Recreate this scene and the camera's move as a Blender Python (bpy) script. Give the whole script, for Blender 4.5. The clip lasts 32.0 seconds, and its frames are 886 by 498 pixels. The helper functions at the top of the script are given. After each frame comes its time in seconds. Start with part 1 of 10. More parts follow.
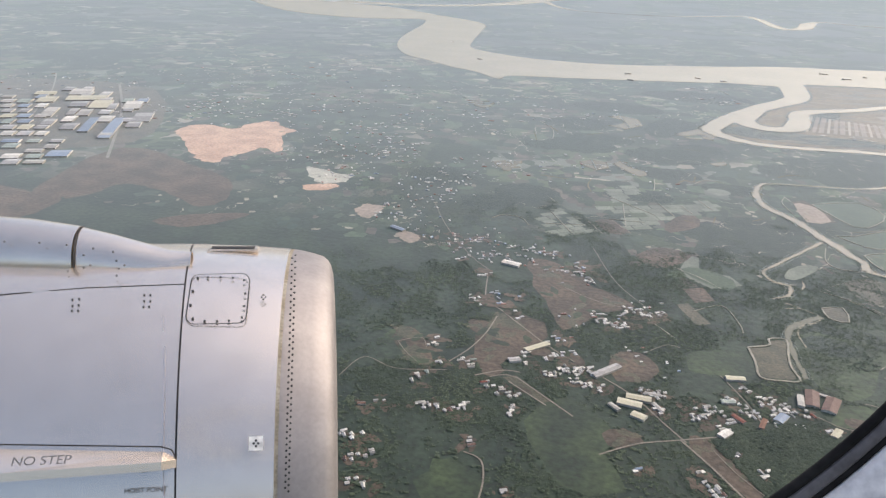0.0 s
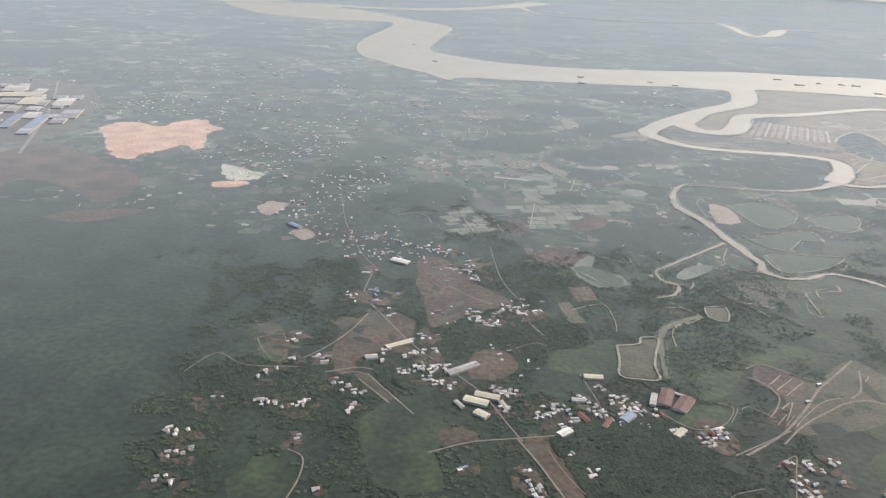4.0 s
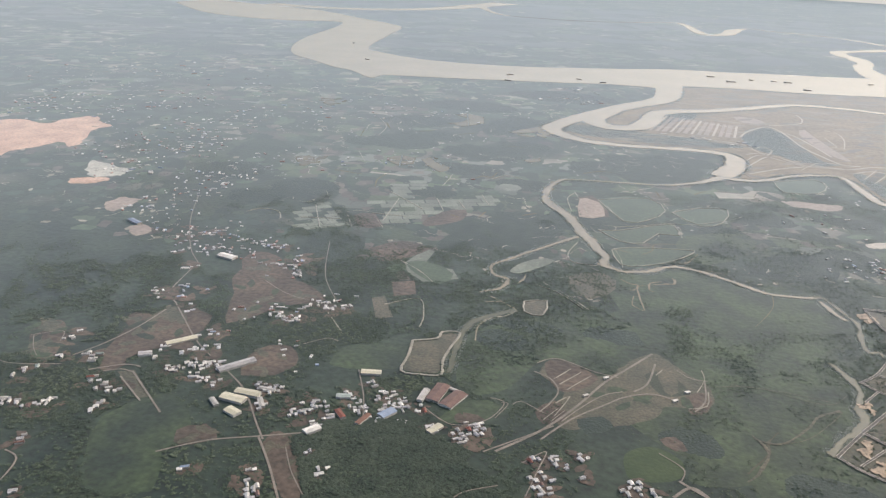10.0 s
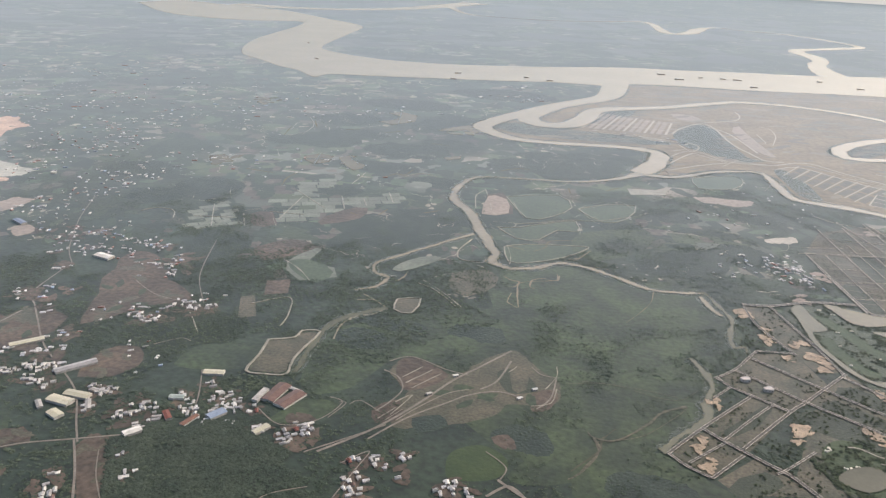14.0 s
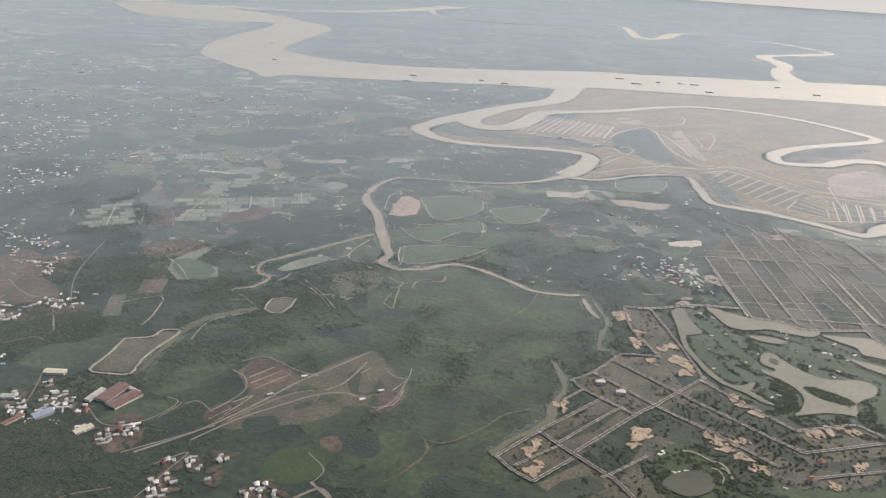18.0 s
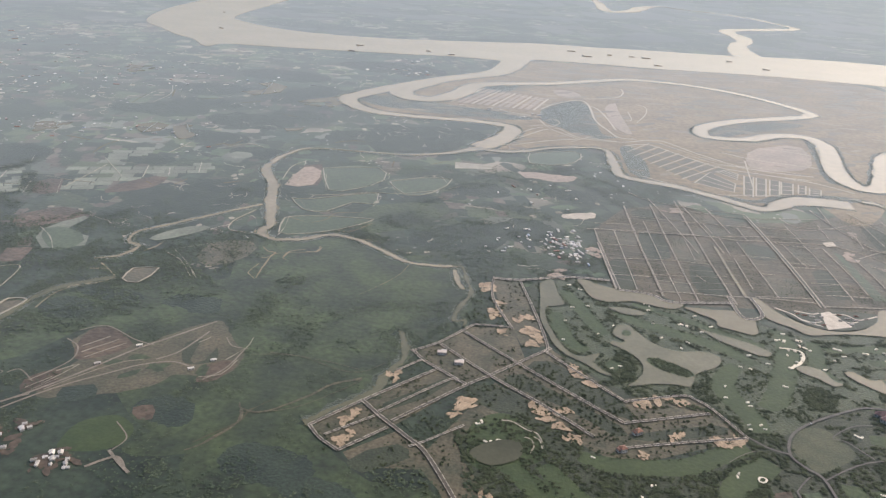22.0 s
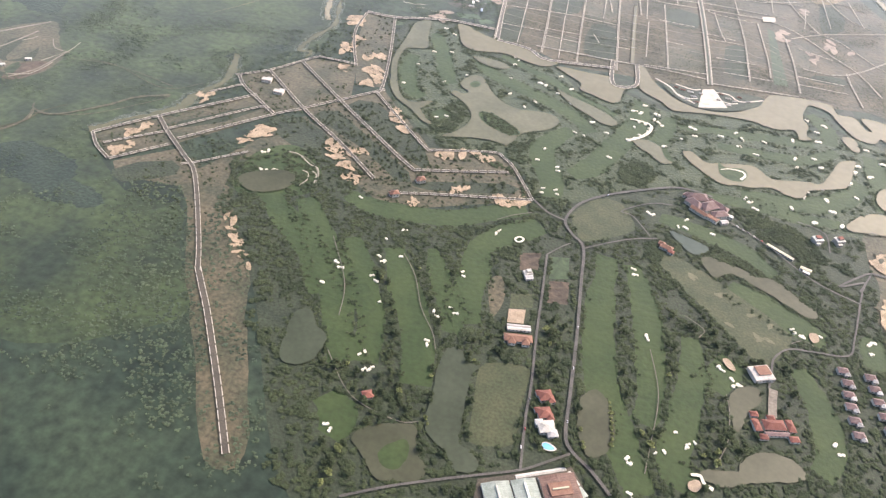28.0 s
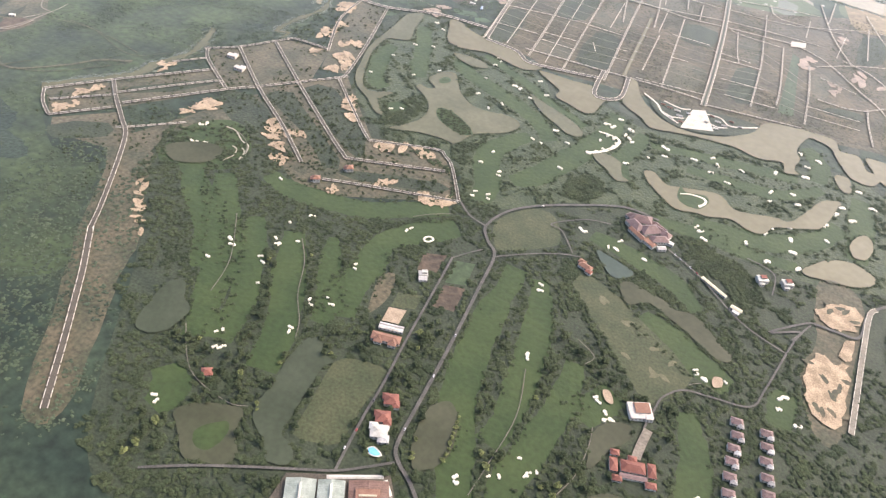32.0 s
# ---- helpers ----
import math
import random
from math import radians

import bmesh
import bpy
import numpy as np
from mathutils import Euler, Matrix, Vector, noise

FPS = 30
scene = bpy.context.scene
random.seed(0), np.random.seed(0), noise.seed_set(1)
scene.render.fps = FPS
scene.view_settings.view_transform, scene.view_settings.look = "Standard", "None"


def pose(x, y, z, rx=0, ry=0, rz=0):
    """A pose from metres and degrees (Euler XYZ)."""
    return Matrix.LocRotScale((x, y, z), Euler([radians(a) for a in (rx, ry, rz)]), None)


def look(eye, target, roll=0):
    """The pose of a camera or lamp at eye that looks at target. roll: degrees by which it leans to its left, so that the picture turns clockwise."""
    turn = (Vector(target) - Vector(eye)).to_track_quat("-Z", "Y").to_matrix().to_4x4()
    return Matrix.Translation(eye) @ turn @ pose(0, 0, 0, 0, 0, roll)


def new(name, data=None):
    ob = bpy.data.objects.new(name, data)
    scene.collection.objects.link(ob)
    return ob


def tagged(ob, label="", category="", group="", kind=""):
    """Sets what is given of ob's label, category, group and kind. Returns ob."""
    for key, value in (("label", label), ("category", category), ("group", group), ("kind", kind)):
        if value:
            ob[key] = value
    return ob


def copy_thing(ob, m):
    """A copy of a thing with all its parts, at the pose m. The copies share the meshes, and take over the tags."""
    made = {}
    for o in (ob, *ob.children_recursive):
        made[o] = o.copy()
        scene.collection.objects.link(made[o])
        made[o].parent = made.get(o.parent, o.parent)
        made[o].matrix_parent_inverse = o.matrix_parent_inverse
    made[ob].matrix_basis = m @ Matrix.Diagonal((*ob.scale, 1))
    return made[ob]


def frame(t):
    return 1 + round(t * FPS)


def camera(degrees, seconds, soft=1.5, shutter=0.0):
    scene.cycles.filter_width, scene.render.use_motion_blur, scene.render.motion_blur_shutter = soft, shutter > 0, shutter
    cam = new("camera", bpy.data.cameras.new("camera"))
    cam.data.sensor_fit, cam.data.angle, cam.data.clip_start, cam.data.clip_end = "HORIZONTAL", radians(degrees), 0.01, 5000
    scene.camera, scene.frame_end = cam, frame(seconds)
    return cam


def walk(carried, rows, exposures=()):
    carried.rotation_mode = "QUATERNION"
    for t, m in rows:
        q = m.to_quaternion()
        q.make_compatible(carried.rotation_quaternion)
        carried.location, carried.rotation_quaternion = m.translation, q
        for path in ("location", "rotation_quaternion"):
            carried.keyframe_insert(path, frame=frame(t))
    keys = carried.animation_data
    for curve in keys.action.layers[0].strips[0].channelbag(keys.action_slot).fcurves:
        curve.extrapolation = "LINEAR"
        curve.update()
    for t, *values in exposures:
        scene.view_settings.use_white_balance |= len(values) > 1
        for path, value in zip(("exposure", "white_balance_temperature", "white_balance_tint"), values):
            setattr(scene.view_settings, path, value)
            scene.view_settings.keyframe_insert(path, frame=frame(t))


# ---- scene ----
cam = camera(60.644, 32.0, soft=1.32)
# seconds; place; pitch, roll and yaw in degrees
ROWS = [
    (0, -181.18, -60.67, 137.59, -21.911, 2.316, 14.322),
    (0.5, -175.80, -58.82, 137.05, -21.825, 2.520, 14.157),
    (1, -170.34, -56.92, 136.53, -21.752, 2.649, 14.066),
    (1.5, -164.81, -54.98, 136.04, -21.677, 2.867, 13.972),
    (2, -159.22, -53.00, 135.57, -21.613, 2.929, 13.885),
    (2.5, -153.59, -51.00, 135.12, -21.526, 2.935, 13.779),
    (3, -147.92, -48.97, 134.69, -21.473, 2.891, 13.720),
    (3.5, -142.23, -46.93, 134.29, -21.441, 2.943, 13.649),
    (5.5, -119.30, -38.68, 132.88, -21.480, 2.965, 13.321),
    (6, -113.56, -36.62, 132.58, -21.542, 3.021, 13.246),
    (6.5, -107.82, -34.57, 132.30, -21.613, 3.063, 13.161),
    (7, -102.09, -32.53, 132.04, -21.616, 2.996, 13.119),
    (7.5, -96.37, -30.50, 131.79, -21.553, 3.036, 13.021),
    (8, -90.66, -28.50, 131.56, -21.420, 2.965, 12.932),
    (8.5, -84.96, -26.51, 131.35, -21.326, 2.910, 12.861),
    (9, -79.27, -24.55, 131.16, -21.275, 2.874, 12.812),
    (9.5, -73.59, -22.61, 130.98, -21.242, 2.896, 12.762),
    (10, -67.92, -20.69, 130.82, -21.231, 2.895, 12.731),
    (10.5, -62.26, -18.81, 130.68, -21.262, 2.812, 12.621),
    (11, -56.61, -16.95, 130.55, -21.286, 2.729, 12.542),
    (11.5, -50.96, -15.12, 130.44, -21.306, 2.740, 12.468),
    (12, -45.32, -13.33, 130.34, -21.323, 2.719, 12.345),
    (12.5, -39.68, -11.56, 130.25, -21.291, 2.713, 12.196),
    (13, -34.04, -9.82, 130.18, -21.230, 2.714, 12.042),
    (13.5, -28.39, -8.12, 130.12, -21.174, 2.717, 11.930),
    (14, -22.74, -6.44, 130.07, -21.127, 2.784, 11.791),
    (14.5, -17.07, -4.79, 130.04, -21.151, 2.934, 11.689),
    (16.5, 5.73, 1.55, 130.01, -21.280, 3.337, 11.589),
    (17, 11.48, 3.08, 130.03, -21.147, 3.386, 11.477),
    (17.5, 17.25, 4.59, 130.06, -20.981, 3.445, 11.385),
    (18, 23.06, 6.09, 130.09, -20.819, 3.350, 11.314),
    (18.5, 28.89, 7.57, 130.14, -20.731, 3.253, 11.294),
    (19, 34.75, 9.05, 130.20, -20.704, 3.281, 11.236),
    (19.5, 40.64, 10.53, 130.26, -20.697, 3.325, 11.160),
    (20, 46.56, 12.00, 130.33, -20.714, 3.397, 11.063),
    (20.5, 52.52, 13.48, 130.40, -20.817, 3.537, 10.937),
    (21, 58.50, 14.96, 130.49, -21.088, 3.601, 10.769),
    (21.5, 64.52, 16.46, 130.57, -21.719, 3.895, 10.480),
    (22, 70.56, 17.97, 130.67, -22.707, 4.136, 10.164),
    (22.5, 76.63, 19.51, 130.77, -24.082, 4.514, 9.805),
    (23, 82.72, 21.08, 130.87, -25.693, 4.722, 9.468),
    (23.5, 88.83, 22.69, 130.98, -27.603, 5.159, 9.183),
    (24, 94.96, 24.33, 131.09, -29.625, 5.627, 8.978),
    (24.5, 101.09, 26.02, 131.21, -31.739, 6.228, 8.852),
    (25, 107.23, 27.77, 131.33, -33.856, 6.952, 8.831),
    (25.5, 113.36, 29.58, 131.45, -35.848, 7.651, 8.912),
    (27.5, 137.69, 37.58, 131.94, -40.877, 9.623, 11.152),
    (28, 143.66, 39.81, 132.07, -41.625, 10.024, 12.101),
    (28.5, 149.57, 42.15, 132.19, -42.267, 10.281, 13.167),
    (29, 155.39, 44.61, 132.32, -42.944, 10.536, 14.184),
    (29.5, 161.12, 47.19, 132.44, -43.522, 10.816, 15.202),
    (30, 166.72, 49.92, 132.57, -43.949, 10.935, 16.288),
    (30.5, 172.20, 52.79, 132.69, -44.177, 11.070, 17.369),
    (31, 177.52, 55.82, 132.80, -44.052, 11.108, 18.536),
    (31.5, 182.67, 59.02, 132.92, -43.481, 10.984, 19.881),
    (32, 187.62, 62.39, 133.03, -42.547, 10.740, 21.352),
]
EXPOSURES = ((0, 0.67, 6480, 12), (14, 0.63, 6530, 13), (20, 0.60, 6590, 14), (22, 0.62, 6590, 14), (23, 0.79, 6590, 16), (24, 1.07, 6590, 17), (25, 1.35, 6600, 16), (26, 1.45, 6620, 16), (28, 1.50, 6640, 16), (32, 1.54, 6640, 16))

walk(cam, [(t, pose(x, y, z, 90 + p, 0, w) @ pose(0, 0, 0, 0, 0, r)) for t, x, y, z, p, r, w in ROWS], EXPOSURES)

# ---- light ----
world = bpy.data.worlds.new("world")
scene.world = world
world.use_nodes = True
wn = world.node_tree
sky = wn.nodes.new("ShaderNodeTexSky")
sky.sky_type, sky.sun_disc = "NISHITA", False
sky.sun_elevation, sky.sun_rotation = radians(45), radians(48)
sky.air_density, sky.dust_density, sky.ozone_density = 1.0, 5.0, 1.0
wn.nodes["Background"].inputs["Strength"].default_value = 0.15
wn.links.new(sky.outputs[0], wn.nodes["Background"].inputs[0])
sun = new("sun", bpy.data.lights.new("sun", "SUN"))
sun.data.energy, sun.data.angle, sun.data.color = 0.5, radians(40), (1, 0.90, 0.78)
sun.matrix_world = look((0, 0, 0), (-0.54, -0.49, -0.68))

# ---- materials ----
# Sheen tint that imitates haze by paling surfaces seen at grazing angles.
HAZE_SHEEN = (0.765, 0.832, 0.845)


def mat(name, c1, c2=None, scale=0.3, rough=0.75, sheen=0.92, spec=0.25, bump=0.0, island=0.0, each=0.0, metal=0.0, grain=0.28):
    """A surface with broad patches of two colours, a finer grain over them, relief, and a sheen that imitates haze."""
    m = bpy.data.materials.new(name)
    m.use_nodes = True
    nt = m.node_tree
    b = nt.nodes["Principled BSDF"]
    b.inputs["Roughness"].default_value = rough
    b.inputs["Metallic"].default_value = metal
    b.inputs["Specular IOR Level"].default_value = spec
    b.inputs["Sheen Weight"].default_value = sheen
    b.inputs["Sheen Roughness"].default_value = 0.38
    b.inputs["Sheen Tint"].default_value = (*HAZE_SHEEN, 1)
    geo = nt.nodes.new("ShaderNodeNewGeometry")
    broad = nt.nodes.new("ShaderNodeTexNoise")
    broad.inputs["Scale"].default_value, broad.inputs["Detail"].default_value = scale, 5
    fine = nt.nodes.new("ShaderNodeTexNoise")
    fine.inputs["Scale"].default_value, fine.inputs["Detail"].default_value = scale * 9, 4
    for n in (broad, fine):
        nt.links.new(geo.outputs["Position"], n.inputs["Vector"])
    ramp = nt.nodes.new("ShaderNodeValToRGB")
    ramp.color_ramp.elements[0].position, ramp.color_ramp.elements[1].position = 0.36, 0.64
    ramp.color_ramp.elements[0].color, ramp.color_ramp.elements[1].color = (*c1, 1), (*(c2 or c1), 1)
    nt.links.new(broad.outputs["Fac"], ramp.inputs["Fac"])
    span = nt.nodes.new("ShaderNodeMapRange")
    span.inputs["From Min"].default_value, span.inputs["From Max"].default_value = 0.3, 0.7
    span.inputs["To Min"].default_value, span.inputs["To Max"].default_value = 1 - grain, 1 + grain
    nt.links.new(fine.outputs["Fac"], span.inputs["Value"])
    value = span.outputs["Result"]
    for amount, source in ((island, geo.outputs["Random Per Island"]), (each, None)):
        if amount:
            if source is None:
                source = nt.nodes.new("ShaderNodeObjectInfo").outputs["Random"]
            r = nt.nodes.new("ShaderNodeMapRange")
            r.inputs["To Min"].default_value, r.inputs["To Max"].default_value = 1 - amount, 1 + amount
            nt.links.new(source, r.inputs["Value"])
            times = nt.nodes.new("ShaderNodeMath")
            times.operation = "MULTIPLY"
            nt.links.new(value, times.inputs[0])
            nt.links.new(r.outputs["Result"], times.inputs[1])
            value = times.outputs[0]
    mul = nt.nodes.new("ShaderNodeVectorMath")
    mul.operation = "SCALE"
    nt.links.new(ramp.outputs["Color"], mul.inputs[0])
    nt.links.new(value, mul.inputs["Scale"])
    nt.links.new(mul.outputs[0], b.inputs["Base Color"])
    if bump:
        bu = nt.nodes.new("ShaderNodeBump")
        bu.inputs["Strength"].default_value, bu.inputs["Distance"].default_value = bump, 0.5
        nt.links.new(fine.outputs["Fac"], bu.inputs["Height"])
        nt.links.new(bu.outputs["Normal"], b.inputs["Normal"])
    return m


def country():
    """Flat country: woods and scrub, over them a mosaic of small fields, bare soil and pale wet plots."""
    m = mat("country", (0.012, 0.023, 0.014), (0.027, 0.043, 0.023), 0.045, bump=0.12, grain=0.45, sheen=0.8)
    nt = m.node_tree
    b = nt.nodes["Principled BSDF"]
    base = b.inputs["Base Color"].links[0].from_socket
    geo = next(n for n in nt.nodes if n.type == "NEW_GEOMETRY")
    warp = nt.nodes.new("ShaderNodeTexNoise")
    warp.inputs["Scale"].default_value = 0.02
    nt.links.new(geo.outputs["Position"], warp.inputs["Vector"])
    shift = nt.nodes.new("ShaderNodeVectorMath")
    shift.operation = "MULTIPLY_ADD"
    shift.inputs[1].default_value = (30, 30, 0)
    nt.links.new(warp.outputs["Color"], shift.inputs[0])
    nt.links.new(geo.outputs["Position"], shift.inputs[2])
    cells = nt.nodes.new("ShaderNodeTexVoronoi")
    cells.distance, cells.inputs["Scale"].default_value = "CHEBYCHEV", 0.075
    nt.links.new(shift.outputs[0], cells.inputs["Vector"])
    split = nt.nodes.new("ShaderNodeSeparateColor")
    nt.links.new(cells.outputs["Color"], split.inputs[0])
    kinds = nt.nodes.new("ShaderNodeValToRGB")
    kinds.color_ramp.interpolation = "CONSTANT"
    stops = ((0.0, (0.030, 0.052, 0.026)), (0.26, (0.085, 0.115, 0.055)), (0.48, (0.020, 0.034, 0.022)),
             (0.70, (0.10, 0.09, 0.065)), (0.84, (0.15, 0.165, 0.13)), (0.94, (0.30, 0.265, 0.205)))
    while len(kinds.color_ramp.elements) < len(stops):
        kinds.color_ramp.elements.new(0.5)
    for e, (p, c) in zip(kinds.color_ramp.elements, stops):
        e.position, e.color = p, (*c, 1)
    nt.links.new(split.outputs[0], kinds.inputs["Fac"])
    where = nt.nodes.new("ShaderNodeTexNoise")
    where.inputs["Scale"].default_value = 0.008
    nt.links.new(geo.outputs["Position"], where.inputs["Vector"])
    step = nt.nodes.new("ShaderNodeMapRange")
    step.inputs["From Min"].default_value, step.inputs["From Max"].default_value = 0.43, 0.56
    nt.links.new(where.outputs["Fac"], step.inputs["Value"])
    sep = nt.nodes.new("ShaderNodeSeparateXYZ")
    nt.links.new(geo.outputs["Position"], sep.inputs[0])
    north = nt.nodes.new("ShaderNodeMapRange")
    north.inputs["From Min"].default_value, north.inputs["From Max"].default_value = 280, 420
    nt.links.new(sep.outputs["Y"], north.inputs["Value"])
    farms = nt.nodes.new("ShaderNodeMath")
    farms.operation = "MULTIPLY"
    nt.links.new(step.outputs["Result"], farms.inputs[0])
    nt.links.new(north.outputs["Result"], farms.inputs[1])
    some = nt.nodes.new("ShaderNodeMath")
    some.operation = "MULTIPLY"
    some.inputs[1].default_value = 0.85
    nt.links.new(farms.outputs[0], some.inputs[0])
    mix = nt.nodes.new("ShaderNodeMix")
    mix.data_type = "RGBA"
    nt.links.new(some.outputs[0], mix.inputs["Factor"])
    nt.links.new(base, mix.inputs["A"])
    nt.links.new(kinds.outputs["Color"], mix.inputs["B"])
    dots = nt.nodes.new("ShaderNodeTexVoronoi")
    dots.distance, dots.inputs["Scale"].default_value, dots.inputs["Randomness"].default_value = "CHEBYCHEV", 0.3, 1.0
    nt.links.new(geo.outputs["Position"], dots.inputs["Vector"])
    pick = nt.nodes.new("ShaderNodeSeparateColor")
    nt.links.new(dots.outputs["Color"], pick.inputs[0])
    near = nt.nodes.new("ShaderNodeMath")
    near.operation, near.inputs[1].default_value = "LESS_THAN", 0.2
    nt.links.new(dots.outputs["Distance"], near.inputs[0])
    few = nt.nodes.new("ShaderNodeMath")
    few.operation, few.inputs[1].default_value = "GREATER_THAN", 0.80
    nt.links.new(pick.outputs[0], few.inputs[0])
    spot = nt.nodes.new("ShaderNodeMath")
    spot.operation = "MULTIPLY"
    nt.links.new(near.outputs[0], spot.inputs[0])
    nt.links.new(few.outputs[0], spot.inputs[1])
    towns = nt.nodes.new("ShaderNodeTexNoise")
    towns.inputs["Scale"].default_value = 0.012
    nt.links.new(geo.outputs["Position"], towns.inputs["Vector"])
    town = nt.nodes.new("ShaderNodeMapRange")
    town.inputs["From Min"].default_value, town.inputs["From Max"].default_value = 0.42, 0.6
    nt.links.new(towns.outputs["Fac"], town.inputs["Value"])
    spots = nt.nodes.new("ShaderNodeMath")
    spots.operation = "MULTIPLY"
    nt.links.new(spot.outputs[0], spots.inputs[0])
    there = nt.nodes.new("ShaderNodeMath")
    there.operation = "MULTIPLY"
    nt.links.new(town.outputs["Result"], there.inputs[0])
    nt.links.new(north.outputs["Result"], there.inputs[1])
    nt.links.new(there.outputs[0], spots.inputs[1])
    mix2 = nt.nodes.new("ShaderNodeMix")
    mix2.data_type = "RGBA"
    mix2.inputs["B"].default_value = (0.45, 0.43, 0.39, 1)
    nt.links.new(spots.outputs[0], mix2.inputs["Factor"])
    nt.links.new(mix.outputs["Result"], mix2.inputs["A"])
    nt.links.new(mix2.outputs["Result"], b.inputs["Base Color"])
    return m


M_COUNTRY = country()
M_CREEK = mat("creek_water", (0.225, 0.200, 0.130), (0.262, 0.232, 0.154), 0.05, 0.25, 0.3, 0.3, grain=0.08)
M_WATER = mat("silty_water", (0.284, 0.242, 0.148), (0.310, 0.264, 0.165), 0.02, 0.2, 0.25, 0.35, grain=0.06)
M_POND = mat("pond_water", (0.096, 0.097, 0.054), (0.120, 0.118, 0.068), 0.08, 0.25, 0.25, 0.3, grain=0.08)
M_LAGOON = mat("lagoon_water", (0.136, 0.126, 0.075), (0.158, 0.145, 0.088), 0.05, 0.25, 0.2, 0.25, grain=0.06)
M_DEEP = mat("deep_green_water", (0.042, 0.052, 0.032), (0.055, 0.066, 0.042), 0.1, 0.3, 0.2, 0.12, grain=0.1)
M_GREENWATER = mat("weedy_water", (0.047, 0.051, 0.029), (0.064, 0.067, 0.040), 0.1, 0.3, 0.2, 0.15, grain=0.1)
M_POOL = mat("pool_water", (0.10, 0.32, 0.62), (0.16, 0.42, 0.72), 0.6, 0.1, 0.1, 0.5, grain=0.05)
M_TURQ = mat("turquoise_water", (0.055, 0.074, 0.058), (0.070, 0.090, 0.072), 0.1, 0.25, 0.2, 0.15, grain=0.05)
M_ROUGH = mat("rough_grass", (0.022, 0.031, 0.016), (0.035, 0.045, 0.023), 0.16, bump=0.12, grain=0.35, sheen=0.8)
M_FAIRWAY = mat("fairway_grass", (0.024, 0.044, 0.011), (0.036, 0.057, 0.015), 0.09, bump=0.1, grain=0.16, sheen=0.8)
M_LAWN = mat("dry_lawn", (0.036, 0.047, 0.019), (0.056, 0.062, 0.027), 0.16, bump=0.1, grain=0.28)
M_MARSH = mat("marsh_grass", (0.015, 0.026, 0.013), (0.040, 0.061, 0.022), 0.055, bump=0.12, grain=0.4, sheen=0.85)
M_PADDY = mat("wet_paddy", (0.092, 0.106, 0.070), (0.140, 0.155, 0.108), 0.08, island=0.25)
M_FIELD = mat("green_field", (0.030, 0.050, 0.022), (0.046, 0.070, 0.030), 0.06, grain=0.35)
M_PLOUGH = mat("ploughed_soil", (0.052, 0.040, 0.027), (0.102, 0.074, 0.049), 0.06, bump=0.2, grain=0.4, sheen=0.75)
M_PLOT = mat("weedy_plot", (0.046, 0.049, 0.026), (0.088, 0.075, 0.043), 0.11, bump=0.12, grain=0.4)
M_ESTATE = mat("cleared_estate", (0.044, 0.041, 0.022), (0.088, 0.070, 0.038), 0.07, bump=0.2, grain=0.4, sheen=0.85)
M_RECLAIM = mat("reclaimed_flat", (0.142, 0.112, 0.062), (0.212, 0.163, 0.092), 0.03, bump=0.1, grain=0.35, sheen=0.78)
M_EARTH = mat("bare_earth", (0.20, 0.148, 0.088), (0.36, 0.272, 0.172), 0.3, bump=0.2, grain=0.4)
M_QUARRY = mat("orange_earth", (0.34, 0.195, 0.115), (0.50, 0.325, 0.205), 0.06, bump=0.3, grain=0.3)
M_CHALK = mat("pale_spoil", (0.24, 0.235, 0.18), (0.42, 0.40, 0.31), 0.1, bump=0.2)
M_SAND = mat("bunker_sand", (0.53, 0.50, 0.395), (0.63, 0.59, 0.47), 0.5, sheen=0.1)
M_TAN = mat("tan_sand", (0.26, 0.20, 0.135), (0.33, 0.26, 0.18), 0.5, sheen=0.3)
M_ASPHALT = mat("grey_road", (0.060, 0.052, 0.038), (0.084, 0.072, 0.053), 0.3)
M_DIRT = mat("dirt_road", (0.145, 0.126, 0.095), (0.21, 0.182, 0.14), 0.2)
M_DUSTY = mat("dusty_road", (0.150, 0.134, 0.100), (0.210, 0.188, 0.142), 0.2)
M_KERB = mat("pale_pavement", (0.40, 0.365, 0.295), (0.54, 0.50, 0.41), 0.7, sheen=0.5)
M_BANK = mat("bank_growth", (0.034, 0.046, 0.029), (0.060, 0.074, 0.044), 0.2, bump=0.5, grain=0.4)
M_DIKE = mat("pale_dike", (0.20, 0.185, 0.135), (0.28, 0.26, 0.195), 0.2)
M_PAVE = mat("pale_paving", (0.40, 0.365, 0.295), (0.52, 0.48, 0.40), 0.4, sheen=0.3)
M_WALL = mat("pale_plaster", (0.37, 0.35, 0.30), (0.48, 0.455, 0.40), 0.6, sheen=0.3, each=0.2)
M_CONCRETE = mat("raw_concrete", (0.42, 0.38, 0.33), (0.52, 0.47, 0.41), 0.8, sheen=0.3)
